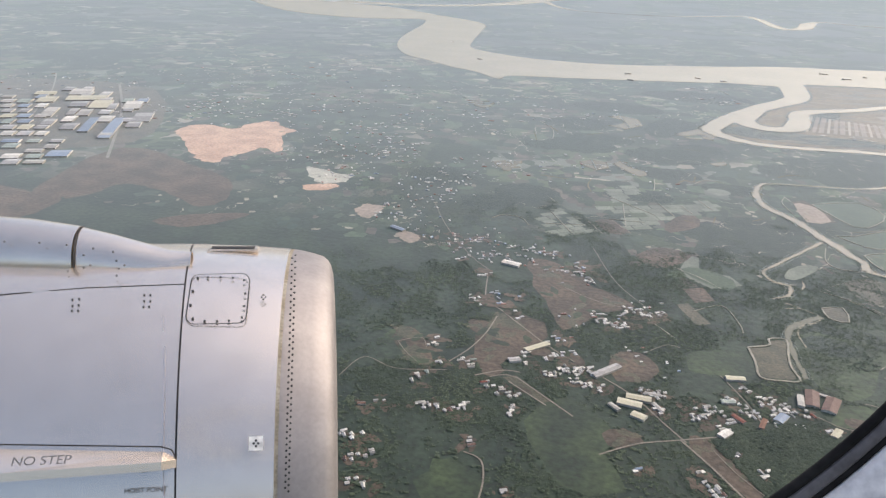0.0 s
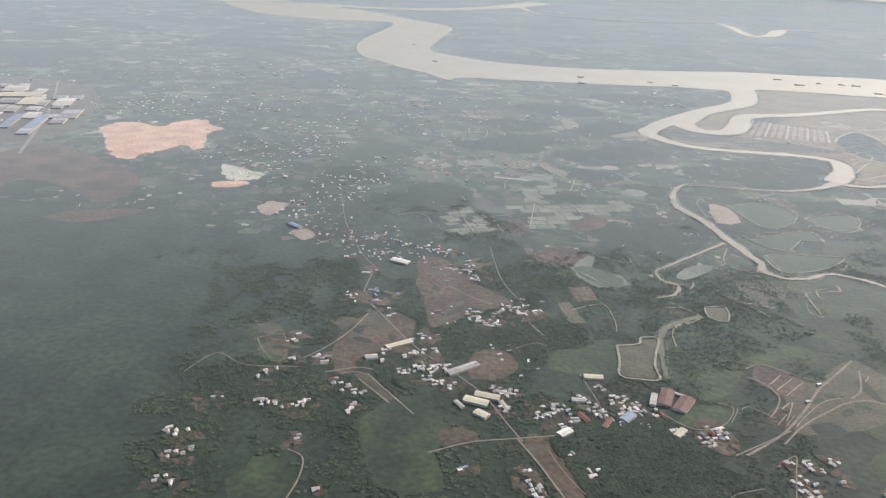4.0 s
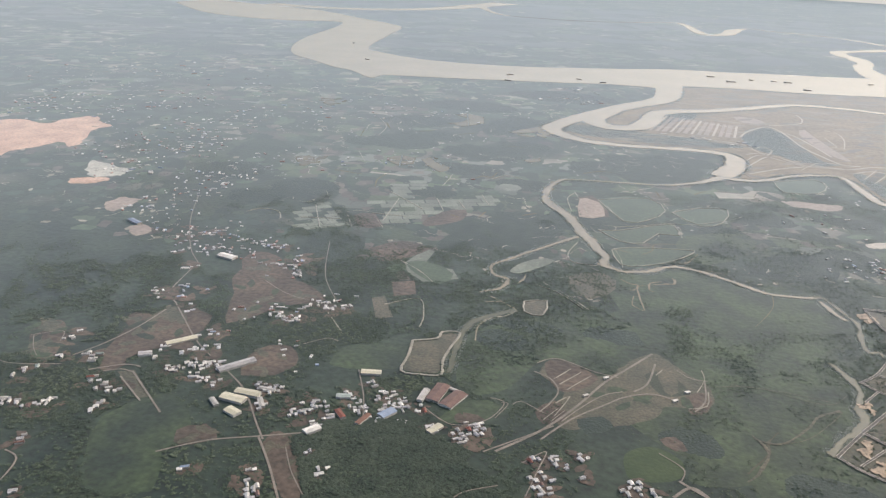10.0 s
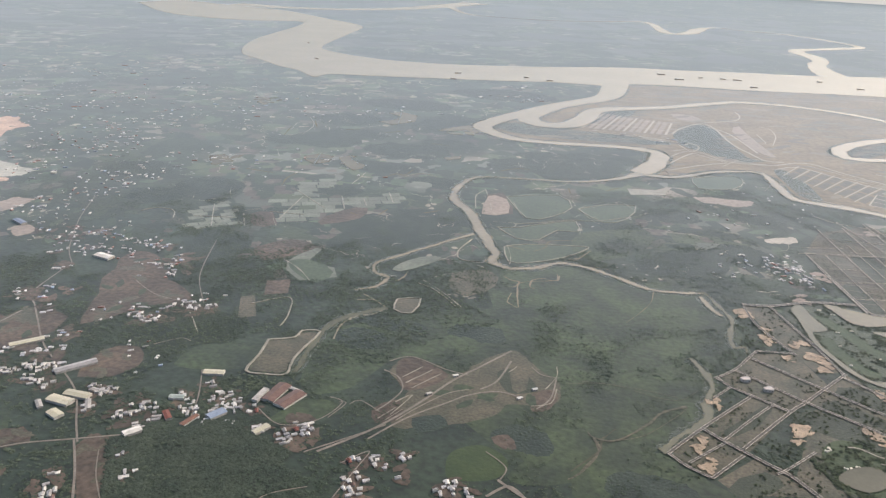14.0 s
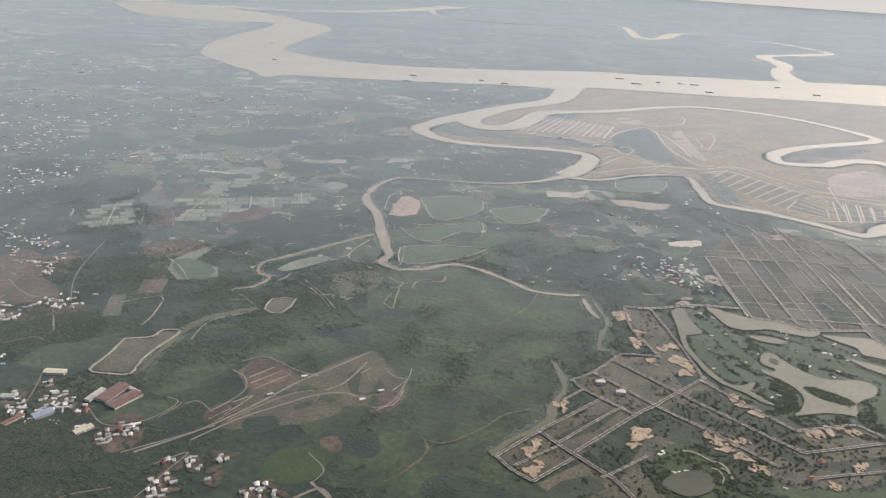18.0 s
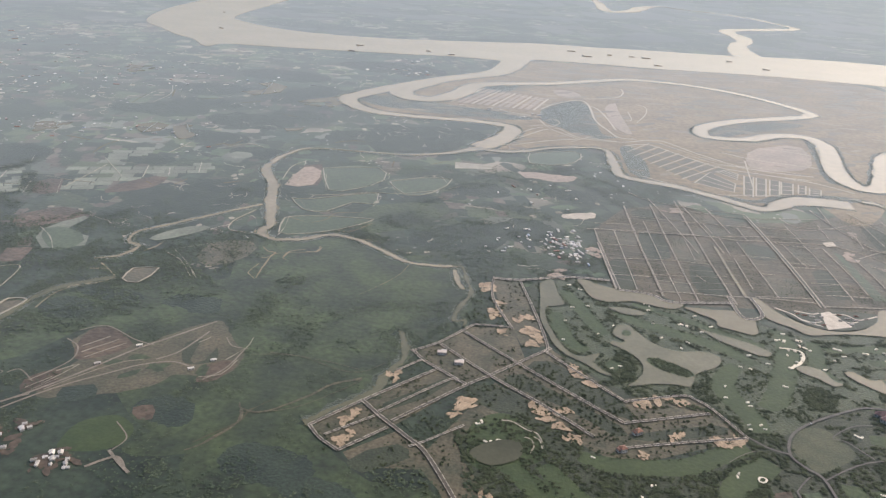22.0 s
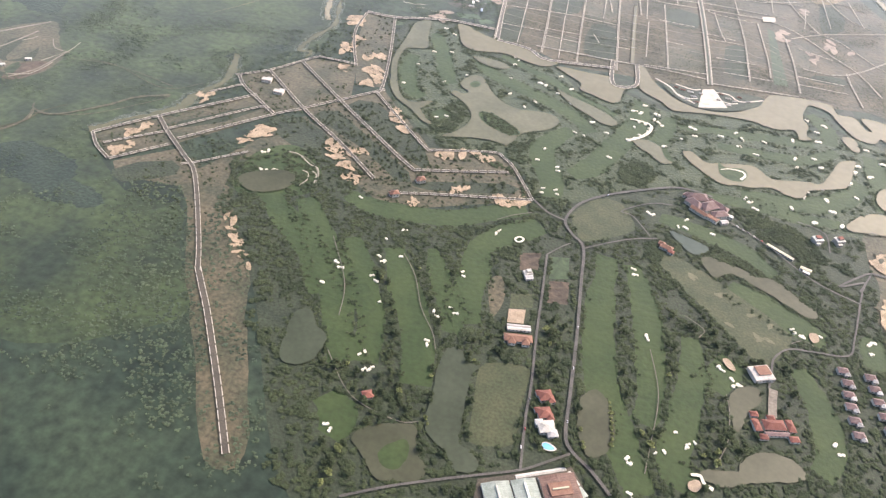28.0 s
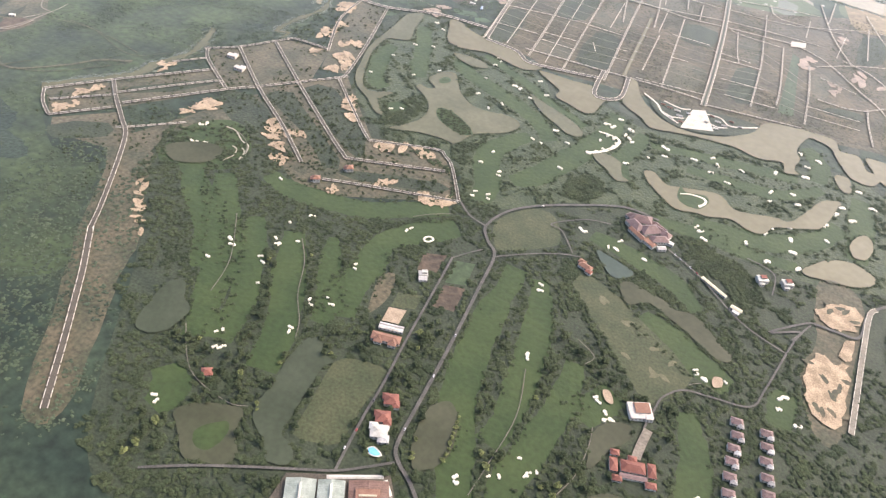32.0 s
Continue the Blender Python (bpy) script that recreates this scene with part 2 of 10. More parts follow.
ROOFS = {
    "pale_metal": mat("pale_metal_roof", (0.37, 0.355, 0.305), (0.52, 0.495, 0.43), 0.6, 0.5, 0.3, each=0.35, island=0.25),
    "grey": mat("grey_sheet_roof", (0.28, 0.27, 0.25), (0.40, 0.385, 0.35), 0.6, 0.5, 0.4, each=0.3, island=0.3),
    "red": mat("red_tile_roof", (0.169, 0.066, 0.0475), (0.206, 0.0872, 0.0634), 0.8, 0.7, 0.12, each=0.15, island=0.2),
    "orange": mat("orange_tile_roof", (0.188, 0.1, 0.0688), (0.228, 0.128, 0.0864), 0.8, 0.7, 0.12, each=0.15),
    "blue": mat("blue_sheet_roof", (0.19, 0.235, 0.29), (0.24, 0.285, 0.34), 0.6, 0.5, 0.3, each=0.15),
    "mauve": mat("mauve_tile_roof", (0.150, 0.102, 0.092), (0.20, 0.14, 0.125), 0.8, 0.7, 0.12, each=0.1),
    "brown": mat("rusty_sheet_roof", (0.132, 0.0792, 0.0594), (0.178, 0.112, 0.0858), 0.6, 0.6, 0.4, each=0.15),
    "yellow": mat("cream_sheet_roof", (0.409, 0.383, 0.264), (0.462, 0.436, 0.317), 0.6, 0.5, 0.3, each=0.1),
    "teal": mat("green_sheet_roof", (0.22, 0.255, 0.215), (0.31, 0.345, 0.295), 0.6, 0.5, 0.3, each=0.1),
}
def leaves(name, c1, c2, scale, sheen, island):
    """Leaf surface with normals bent upward, so light and haze sheen lie evenly over a crown."""
    m = mat(name, c1, c2, scale, 0.85, sheen, 0.06, island=island)
    nt = m.node_tree
    geo = next(n for n in nt.nodes if n.type == "NEW_GEOMETRY")
    lift = nt.nodes.new("ShaderNodeVectorMath")
    lift.operation = "MULTIPLY_ADD"
    lift.inputs[1].default_value, lift.inputs[2].default_value = (0.35, 0.35, 0.35), (0, 0, 0.75)
    unit = nt.nodes.new("ShaderNodeVectorMath")
    unit.operation = "NORMALIZE"
    nt.links.new(geo.outputs["Normal"], lift.inputs[0])
    nt.links.new(lift.outputs[0], unit.inputs[0])
    nt.links.new(unit.outputs[0], nt.nodes["Principled BSDF"].inputs["Normal"])
    return m


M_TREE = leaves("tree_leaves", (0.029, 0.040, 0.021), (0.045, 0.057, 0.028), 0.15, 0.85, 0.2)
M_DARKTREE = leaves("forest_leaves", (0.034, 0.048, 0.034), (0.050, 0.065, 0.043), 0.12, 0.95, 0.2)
# Tree leaves again, paled and cooled in colour to imitate haze.
M_HAZETREE = leaves("hazed_tree_leaves", (0.040, 0.056, 0.037), (0.062, 0.080, 0.048), 0.05, 1.0, 0.22)
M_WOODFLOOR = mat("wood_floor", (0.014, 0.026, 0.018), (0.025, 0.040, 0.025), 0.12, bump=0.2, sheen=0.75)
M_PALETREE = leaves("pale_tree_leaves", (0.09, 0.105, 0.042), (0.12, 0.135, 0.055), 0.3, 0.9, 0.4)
M_TRUNK = mat("bark", (0.10, 0.075, 0.05), (0.14, 0.105, 0.07), 2.0, sheen=0.2)
M_HULL = mat("rusty_hull", (0.17, 0.14, 0.115), (0.25, 0.20, 0.16), 0.6)
M_PANE = mat("dark_pane", (0.035, 0.036, 0.036), (0.045, 0.046, 0.045), 1.0, 0.35, 0.1, 0.2)

# ---- helpers for forms ----
BLOCK, BANKS, FLAT_WEST, FLAT_EAST = [], [], [], []
OPEN = {"marsh": [], "golf_course": [], "estate_ground": [], "reclaimed_land": [], "estate_plots": [], "building_site": []}
FLAT = FLAT_WEST
rng = np.random.default_rng(5)


def smooth(pts, n=5, closed=False):
    p = [Vector(q).to_2d() for q in pts]
    out, m = [], len(p)
    for i in range(m if closed else m - 1):
        a, b, c, d = (p[(i + k) % m] if closed else p[min(max(i + k, 0), m - 1)] for k in (-1, 0, 1, 2))
        for s in range(n):
            t = s / n
            out.append(0.5 * (2 * b + (c - a) * t + (2 * a - 5 * b + 4 * c - d) * t * t + (3 * b - a - 3 * c + d) * t ** 3))
    if not closed:
        out.append(p[-1])
    return out


def mesh_ob(name, verts, faces, material, parent=None, label=""):
    me = bpy.data.meshes.new(name)
    me.from_pydata([tuple(v) for v in verts], [], faces)
    me.materials.append(material)
    ob = new(name, me)
    ob.parent = parent
    if label:
        ob["label"] = label
    return ob


def part(name, bm, material, parent, label=""):
    me = bpy.data.meshes.new(name)
    bm.to_mesh(me)
    bm.free()
    me.materials.append(material)
    ob = new(name, me)
    ob.parent = parent
    if label:
        ob["label"] = label
    return ob


def ragged(pts, amount, seed=0):
    """The points of an outline pushed about at two scales."""
    out = []
    for k, p in enumerate(pts):
        v = noise.noise_vector(Vector((p.x * 0.12, p.y * 0.12, seed))) + 0.85 * noise.noise_vector(Vector((p.x * 0.45, p.y * 0.55, seed + 9))) + 0.5 * noise.noise_vector(Vector((p.x * 1.3, p.y * 1.3, seed + 17)))
        out.append(p + Vector((v.x, v.y)) * (amount[k] if isinstance(amount, list) else amount))
    return out


def crossed(p):
    """Whether an outline crosses itself."""
    a = np.array([tuple(q)[:2] for q in p])
    b = np.roll(a, -1, 0)
    turn = lambda o, e, q: (e[..., 0] - o[..., 0]) * (q[..., 1] - o[..., 1]) - (e[..., 1] - o[..., 1]) * (q[..., 0] - o[..., 0])
    a1, b1, a2, b2 = a[:, None], b[:, None], a[None], b[None]
    return bool(((turn(a1, b1, a2) * turn(a1, b1, b2) < 0) & (turn(a2, b2, a1) * turn(a2, b2, b1) < 0)).any())


def area(name, pts, z, material, label="", category="", n=6, jag=0.0, block=True, kind="structure", group="", parent=None):
    """A flat piece of land or water with a smooth outline."""
    jag = min(jag, 0.16 * min(max(q[i] for q in pts) - min(q[i] for q in pts) for i in (0, 1)) + 0.4) if jag else 0.0
    p = ragged(smooth(pts, n, True), jag) if n > 1 else [Vector(q) for q in pts]
    while n > 1 and jag > 0.05 and crossed(p):
        jag *= 0.6
        p = ragged(smooth(pts, n, True), jag)
    bm = bmesh.new()
    f = bm.faces.new([bm.verts.new((q.x, q.y, z)) for q in p])
    f.normal_update()
    if f.normal.z < 0:
        f.normal_flip()
    bmesh.ops.triangulate(bm, faces=[f])
    if block:
        BLOCK.append(np.array([(q.x, q.y) for q in p]))
    if name in OPEN:
        OPEN[name].append(np.array([(q.x, q.y) for q in p]))
    ob = part(name, bm, material, parent)
    if not parent:
        FLAT.append(ob)
        tagged(ob, label, category, group, "" if kind == "thing" else kind)
    return ob


def earth(outline, material, label, z=0.055, count=6, most=2.2, name="bare_earth"):
    """Bare earth showing through weeds in a few uneven patches."""
    lo = Vector((min(p[0] for p in outline), min(p[1] for p in outline)))
    hi = Vector((max(p[0] for p in outline), max(p[1] for p in outline)))
    poly, size, made = np.array(outline, float), max((hi - lo).length, 0.5), 0
    for _ in range(60):
        c = rng.uniform(lo, hi)
        if made < count and inside(c[None], poly)[0]:
            made, r, a = made + 1, min(size * rng.uniform(0.06, 0.17), most), rng.uniform(0, 3.14)
            ring = []
            for i in range(11):
                w = i / 11 * 6.2832
                u, v = r * 1.6 * math.cos(w) * rng.uniform(0.72, 1.2), r * 0.7 * math.sin(w) * rng.uniform(0.72, 1.2)
                ring.append((c[0] + u * math.cos(a) - v * math.sin(a), c[1] + u * math.sin(a) + v * math.cos(a)))
            area(name, ring, z, material, label, "soil" if name == "bare_earth" else name, n=3, block=False)


def sides(pts, widths, n=5):
    c = smooth(pts, n) if n > 1 else [Vector(q) for q in pts]
    if isinstance(widths, (int, float)):
        widths = [widths, widths]
    left, right = [], []
    for i, p in enumerate(c):
        d = (c[min(i + 1, len(c) - 1)] - c[max(i - 1, 0)]).normalized()
        s = Vector((-d.y, d.x))
        f = i / (len(c) - 1) * (len(widths) - 1)
        k = min(int(f), len(widths) - 2)
        w = (widths[k] + (widths[k + 1] - widths[k]) * (f - k)) / 2
        left.append(p + s * w)
        right.append(p - s * w)
    return left, right


def unfold(line, left, right):
    """Keeps the inner side of a tight bend from running back over itself."""
    for side in (left, right):
        for i in range(1, len(side)):
            if (side[i] - side[i - 1]).dot(line[i] - line[i - 1]) <= 0:
                side[i] = side[i - 1].copy()


def ribbon(name, pts, widths, z, material, label="", category="", n=7, jag=0.0, block=0.0, parent=None, high=0.0, group=""):
    """A strip along a line: a river, a road, a dike; with high it is a low bank with sides."""
    left, right = sides(pts, widths, n)
    if jag:
        gaps = [min(jag, 0.45 * (a - b).length) for a, b in zip(left, right)]
        left, right = ragged(left, gaps, 3), ragged(right, gaps, 7)
    unfold([(a + b) / 2 for a, b in zip(*sides(pts, widths, n))], left, right)
    if block is not None:
        l2, r2 = sides(pts, [w + block for w in ([widths, widths] if isinstance(widths, (int, float)) else widths)], n)
        BLOCK.append(np.array([(q.x, q.y) for q in l2 + r2[::-1]]))
    verts, faces, k = [], [], 4 if high else 2
    for i, (a, b) in enumerate(zip(left, right)):
        if high:
            e = (a - b).normalized() * 0.06
            verts += [(*(a + e), z), (*a, z + high), (*b, z + high), (*(b - e), z)]
        else:
            verts += [(*a, z), (*b, z)]
        if i:
            for j in range(k - 1):
                faces.append((k * (i - 1) + j, k * (i - 1) + j + 1, k * i + j + 1, k * i + j))
    ob = mesh_ob(name, verts, faces, material, parent)
    if not parent:
        FLAT.append(ob)
        tagged(ob, label, category, group, "structure")
    return ob


def between(name, one, other, z, material, label, category, n=5):
    a, b = smooth(one, n), smooth(other, n)
    bm = bmesh.new()
    f = bm.faces.new([bm.verts.new((*p, z)) for p in a + b[::-1]])
    f.normal_update()
    if f.normal.z < 0:
        f.normal_flip()
    bmesh.ops.triangulate(bm, faces=[f])
    BLOCK.append(np.array([(q.x, q.y) for q in a + b[::-1]]))
    ob = part(name, bm, material, None)
    FLAT.append(ob)
    return tagged(ob, label, category, kind="structure")


def stones(line, width, z, parent):
    """A low kerb with gaps at the entries to the plots."""
    verts, faces, run, on = [], [], 0.0, True
    for a, b in zip(line[:-1], line[1:]):
        d = b - a
        l = d.length
        if l < 1e-4:
            continue
        d = d / l
        s, at = Vector((-d.y, d.x)) * width / 2, 0.0
        while at < l:
            go = min(l - at, (2.3 if on else 0.55) - run)
            if on:
                p, q, k = a + d * at, a + d * (at + go), len(verts)
                verts += [(*(p + s), z), (*(q + s), z), (*(q - s), z), (*(p - s), z)]
                verts += [(v[0], v[1], z + 0.05) for v in verts[-4:]]
                faces += [(k + 4, k + 5, k + 6, k + 7)] + [(k + i, k + (i + 1) % 4, k + 4 + (i + 1) % 4, k + 4 + i) for i in range(4)]
            at, run = at + go, run + go
            if run > (2.3 if on else 0.55) - 1e-5:
                run, on = 0.0, not on
    return mesh_ob("kerb", verts, faces, M_KERB, parent)


def river(name, pts, widths, z, label, category, jag, fringe=3.0, material=None):
    """Open water with a fringe of dark growth along both banks."""
    ribbon("bank", pts, [w + fringe for w in widths], 0.048, M_BANK, "dark growth along a muddy bank", "bank", n=12, jag=jag * 1.8, block=None)
    for side in sides(pts, widths, 16):
        BANKS.extend((q.x, q.y) for q in side)
    return ribbon(name, pts, widths, z, material or M_WATER, label, category, n=16, jag=jag * 1.6)


def road(pts, width, kerbs=True, material=None, label="grey asphalt estate road with pale kerbs", n=5, z=0.10, kerb=0.42):
    """A road with a raised pale kerb strip on each side."""
    ob = ribbon("road", pts, width, z, material or M_ASPHALT, label, "road", n, block=1.0)
    if kerbs:
        left, right = sides(pts, width, n)
        for line in (left, right):
            stones(line, kerb, z, ob)
    return ob


def cluster_mesh(name, centres, radii, material, clumps=7, parent=None, flat=0.8, low=1.0):
    """Many crowns in one mesh, each an uneven heap of small leaf clumps."""
    n = len(centres)
    spin = rng.uniform(0, 6.28, (n, clumps, 1)) + np.arange(5) * 2 * math.pi / 5
    cap = np.concatenate([np.stack([np.cos(spin), np.sin(spin), np.full_like(spin, -0.45)], -1), np.broadcast_to((0.0, 0.0, 0.7), (n, clumps, 1, 3))], 2)
    tri = np.array([(0, 1, 5), (1, 2, 5), (2, 3, 5), (3, 4, 5), (4, 0, 5)])
    off = rng.normal(size=(n, clumps, 3))
    off /= np.linalg.norm(off, axis=2, keepdims=True)
    off *= rng.uniform(0.25, 0.8, (n, clumps, 1))
    off[..., 2] = np.abs(off[..., 2]) * flat + 0.35
    size = rng.uniform(0.32, 0.62, (n, clumps, 1, 1)) * (7 / max(clumps, 7)) ** 0.4 * rng.uniform(0.7, 1.3, (n, clumps, 6, 1))
    v = (off[:, :, None] + cap * size) * np.asarray(radii)[:, None, None, None]
    v[..., 2] *= low
    v = v + np.asarray(centres)[:, None, None, :]
    v = v.reshape(-1, 3)
    f = (tri[None] + 6 * np.arange(n * clumps)[:, None, None]).reshape(-1, 3)
    me = bpy.data.meshes.new(name)
    me.vertices.add(len(v))
    me.vertices.foreach_set("co", v.ravel())
    me.loops.add(f.size)
    me.loops.foreach_set("vertex_index", f.ravel())
    me.polygons.add(len(f))
    me.polygons.foreach_set("loop_start", np.arange(0, f.size, 3))
    me.polygons.foreach_set("loop_total", np.full(len(f), 3))
    me.update(calc_edges=True)
    me.materials.append(material)
    ob = new(name, me)
    ob.parent = parent
    return ob


def inside(points, poly):
    """Which of the points lie in the outline."""
    x, y = points[:, 0], points[:, 1]
    hit = np.zeros(len(points), bool)
    near = (x > poly[:, 0].min()) & (x < poly[:, 0].max()) & (y > poly[:, 1].min()) & (y < poly[:, 1].max())
    if not near.any():
        return hit
    px, py = x[near], y[near]
    h = np.zeros(near.sum(), bool)
    x1, y1 = poly[:, 0], poly[:, 1]
    x2, y2 = np.roll(x1, -1), np.roll(y1, -1)
    for a, b, c, d in zip(x1, y1, x2, y2):
        if b != d:
            h ^= ((b > py) != (d > py)) & (px < (c - a) * (py - b) / (d - b) + a)
    hit[near] = h
    return hit


def free(points, margin_polys=()):
    ok = np.ones(len(points), bool)
    for poly in BLOCK:
        ok &= ~inside(points, poly)
    return ok


def scatter(poly, count, clump=0.0, scale=0.05, bias=0.0):
    """Places in an outline, clear of all that is kept open, gathered by a noise where clump is given."""
    poly = np.array(poly, float)
    lo, hi = poly.min(0), poly.max(0)
    p = rng.uniform(lo, hi, (count, 2))
    p = p[inside(p, poly)]
    if clump:
        d = np.array([noise.noise(Vector((x * scale, y * scale, 4.2))) for x, y in p])
        p = p[d + rng.normal(0, 0.12, len(p)) > bias]
    return p[free(p)]


ground = mesh_ob("ground", [(-4900, -1500, 0), (4900, -1500, 0), (4900, 4900, 0), (-4900, 4900, 0)], [(0, 1, 2, 3)], M_COUNTRY)
tagged(ground, "flat green country of woods and small fields", "ground", kind="structure")
# added backdrop that glows by itself to imitate haze beyond the land
hm = bpy.data.materials.new("glowing_haze")
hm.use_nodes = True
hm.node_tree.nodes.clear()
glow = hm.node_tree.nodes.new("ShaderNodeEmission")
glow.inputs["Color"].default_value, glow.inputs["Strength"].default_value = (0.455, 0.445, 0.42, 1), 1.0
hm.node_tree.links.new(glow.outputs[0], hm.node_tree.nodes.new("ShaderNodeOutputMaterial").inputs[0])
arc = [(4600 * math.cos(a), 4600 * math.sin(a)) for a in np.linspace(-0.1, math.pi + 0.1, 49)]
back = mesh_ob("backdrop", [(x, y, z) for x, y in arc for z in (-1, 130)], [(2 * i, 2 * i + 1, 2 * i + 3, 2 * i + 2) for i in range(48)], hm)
tagged(back, "pale glowing backdrop imitating haze beyond the land", "backdrop", kind="structure")
# ---- far land, rivers and fields ----
M_TRACK = mat("pale_track", (0.31, 0.275, 0.205), (0.41, 0.365, 0.285), 0.2)
M_PINK = mat("pink_earth", (0.20, 0.158, 0.115), (0.27, 0.21, 0.155), 0.05)
area("reclaimed_land", [(-6.9, 903.3), (137.6, 936), (354.1, 976.2), (377.3, 829), (238.1, 458.1), (203.7, 471.1), (177.4, 449.7), (155.5, 458.7), (129, 468.2), (100.4, 474.4), (91.2, 534.9), (53.2, 534.1), (27.2, 510.3), (11, 500.3), (19.4, 549.3), (19.9, 577), (-14.6, 580.6), (-53.4, 576.5), (-90, 580.2), (-112.5, 605.7), (-94.5, 667.1), (-56, 756.2), (-25.7, 790.7)], 0.02, M_RECLAIM, "brownish reclaimed flats inside a river loop", "land", block=False)
RIVER_NEAR = [(-1101.1, 1614.4), (-919.4, 1421.6), (-796, 1366.5), (-703.6, 1368.9), (-609, 1401.6), (-565.5, 1139), (-538.8, 1021.3), (-496, 923.3), (-449, 880.1), (-410, 843.9), (-377.2, 823.2), (-349, 790.4), (-338.7, 786.9), (-333.5, 812.2), (-290.4, 822.9), (-254.6, 832.7), (-186.9, 851.7), (-128.9, 869), (-88.2, 884)] + [(-34.7, 886.4), (-8.3, 875.8), (-6.8, 912.5), (54, 931), (138, 940.6), (248.6, 966), (354.1, 976.2), (517.9, 975)]
RIVER_FAR = [(-1094.1, 1775.4), (-912.9, 1706.6), (-750.2, 1644.9), (-618, 1527.7), (-495.4, 1408.9), (-465, 1247.5), (-436.5, 1055), (-398.3, 1007), (-333, 971.7), (-251, 966.1), (-174.6, 987.7), (-87.4, 1027.7)] + [(-7, 1070.6), (64.3, 1084.8), (135.7, 1106.5), (223.6, 1126), (322.5, 1163.6), (431.3, 1186.9), (608.4, 1171.7)]
between("river", RIVER_NEAR, RIVER_FAR, 0.07, M_WATER, "broad silty brown river with a wide bend", "river")
ribbon("far_river", [(-926.8, 1740.3), (-782.3, 1740.7), (-660.8, 1809.9), (-553, 1980.5), (-453.9, 2390)], [90, 60, 50, 60, 90], 0.065, M_WATER, "distant pale arm of the river", "river")
ribbon("far_creek", [(-497.2, 2179.6), (-392.9, 1909.8), (-283.7, 1856), (-137.7, 1875.7), (17.5, 2006.5), (52.4, 1962.7), (77.4, 1713.9), (125.1, 1744), (159.4, 1888.8), (205.6, 1969.9), (240.3, 1933.9), (357.9, 1869.2), (426.9, 1739.9), (440.4, 1657.6), (380.9, 1588.8), (303.6, 1517.6), (289.7, 1458.2), (299.5, 1402.6), (298.1, 1335.9), (275, 1253.2), (273.4, 1140)],
       [26, 14, 10, 12, 14, 16, 20, 26, 30, 34, 14, 10, 11, 14, 16, 18, 24, 26, 28, 30, 30, 26, 30, 44], 0.07, M_WATER, "distant pale creek winding to the river", "creek", jag=4.0)
river("side_river", [(-18.9, 933.8), (-25.2, 817.1), (-65.4, 744.2), (-97.7, 682.6), (-117.1, 633.5), (-121.1, 603.8), (-93.1, 574.3), (-52.8, 572.7), (-14.4, 578.7), (11.6, 575.1), (17.4, 562.7), (14.2, 535), (3, 505.9)], [34, 22, 18, 18, 13, 11, 12, 15, 16], 0.075, "silty side river with tight bends", "river", 1.15, 5.0, M_WATER)
river("loop_river", [(-77.7, 717.9), (-91.7, 665.7), (-77.7, 638.2), (-55.3, 644.5), (-42.7, 677.4), (-30.8, 730.7), (26.3, 771.2), (76.7, 819.2), (112.4, 846.2), (169.4, 845.5), (220, 819.8), (260, 771), (261.8, 741.2), (193.6, 685.2), (162.2, 644.9), (160.2, 614.6)] + [(191.8, 619.3), (216.3, 643.1), (238.5, 649), (248.1, 625.2), (240.7, 573.8), (237.1, 533.6), (244.4, 514.8), (259.9, 526.5), (280.3, 589.8), (294.1, 618.1), (322.6, 640.4)], [22, 20, 20, 16, 12, 11, 11, 12, 12, 13, 14, 15, 15, 15, 15], 0.08, "silty loop river winding through bare flats", "river", 0.92, 5.0, M_WATER)
river("creek", [(7.1, 501.6), (27.4, 504.4), (53.2, 527.8), (83.9, 538), (90.8, 502.7), (97.3, 476.9), (129, 468.2), (154.5, 454.2), (173.3, 445.2), (190.4, 464.9), (203.7, 471.1), (226.1, 473.5)], [8.55, 5.7, 4.4, 6.65, 8.55, 8.07, 8.55, 15.2, 17.1], 0.075, "silty creek along the building land", "creek", 1.15, 3.0, M_CREEK)
river("creek", [(6.6, 507.5), (-11.6, 484.7), (-34.7, 467.8), (-66.3, 461.3), (-87.6, 457.8), (-100.4, 450.9), (-105.4, 427.1), (-103.7, 403.2), (-89.8, 381.2), (-76.2, 348.2), (-67.2, 326.8), (-66.5, 315), (-58.8, 309.2), (-46.9, 313.5), (-33.7, 324), (-16.8, 318.7), (0.2, 307.5), (12.8, 305), (25.6, 308.9)], [9, 3, 2.4, 4.2, 6.0, 5.0, 3.0, 2.8, 2.4, 2.0], 0.07, "silty creek winding past fields and marsh", "creek", 1.03, 3.0, M_CREEK)
river("creek", [(-81.3, 349.1), (-97.8, 324.3), (-111.6, 303.8), (-116.1, 294.9), (-112.9, 285), (-106.7, 282), (-108.5, 271.2), (-115.9, 264.9)], [2.4, 1.6, 1.76, 1.6, 1.12], 0.07, "narrow silty side creek", "creek", 0.46, 3.0, M_CREEK)
river("creek", [(235.4, 484.3), (245.4, 479.9), (251.4, 458.2), (261.3, 430.3), (274.7, 409.1)], [6.65, 3.2, 3.2, 3.2], 0.076, "silty creek beside an estate", "creek", 0.46, 3.0, M_CREEK)
river("creek", [(25, 304.8), (28, 294.3), (31.7, 287.4)], [1.92, 1.6], 0.068, "narrow silty creek", "creek", 0.46, 3.0, M_CREEK)
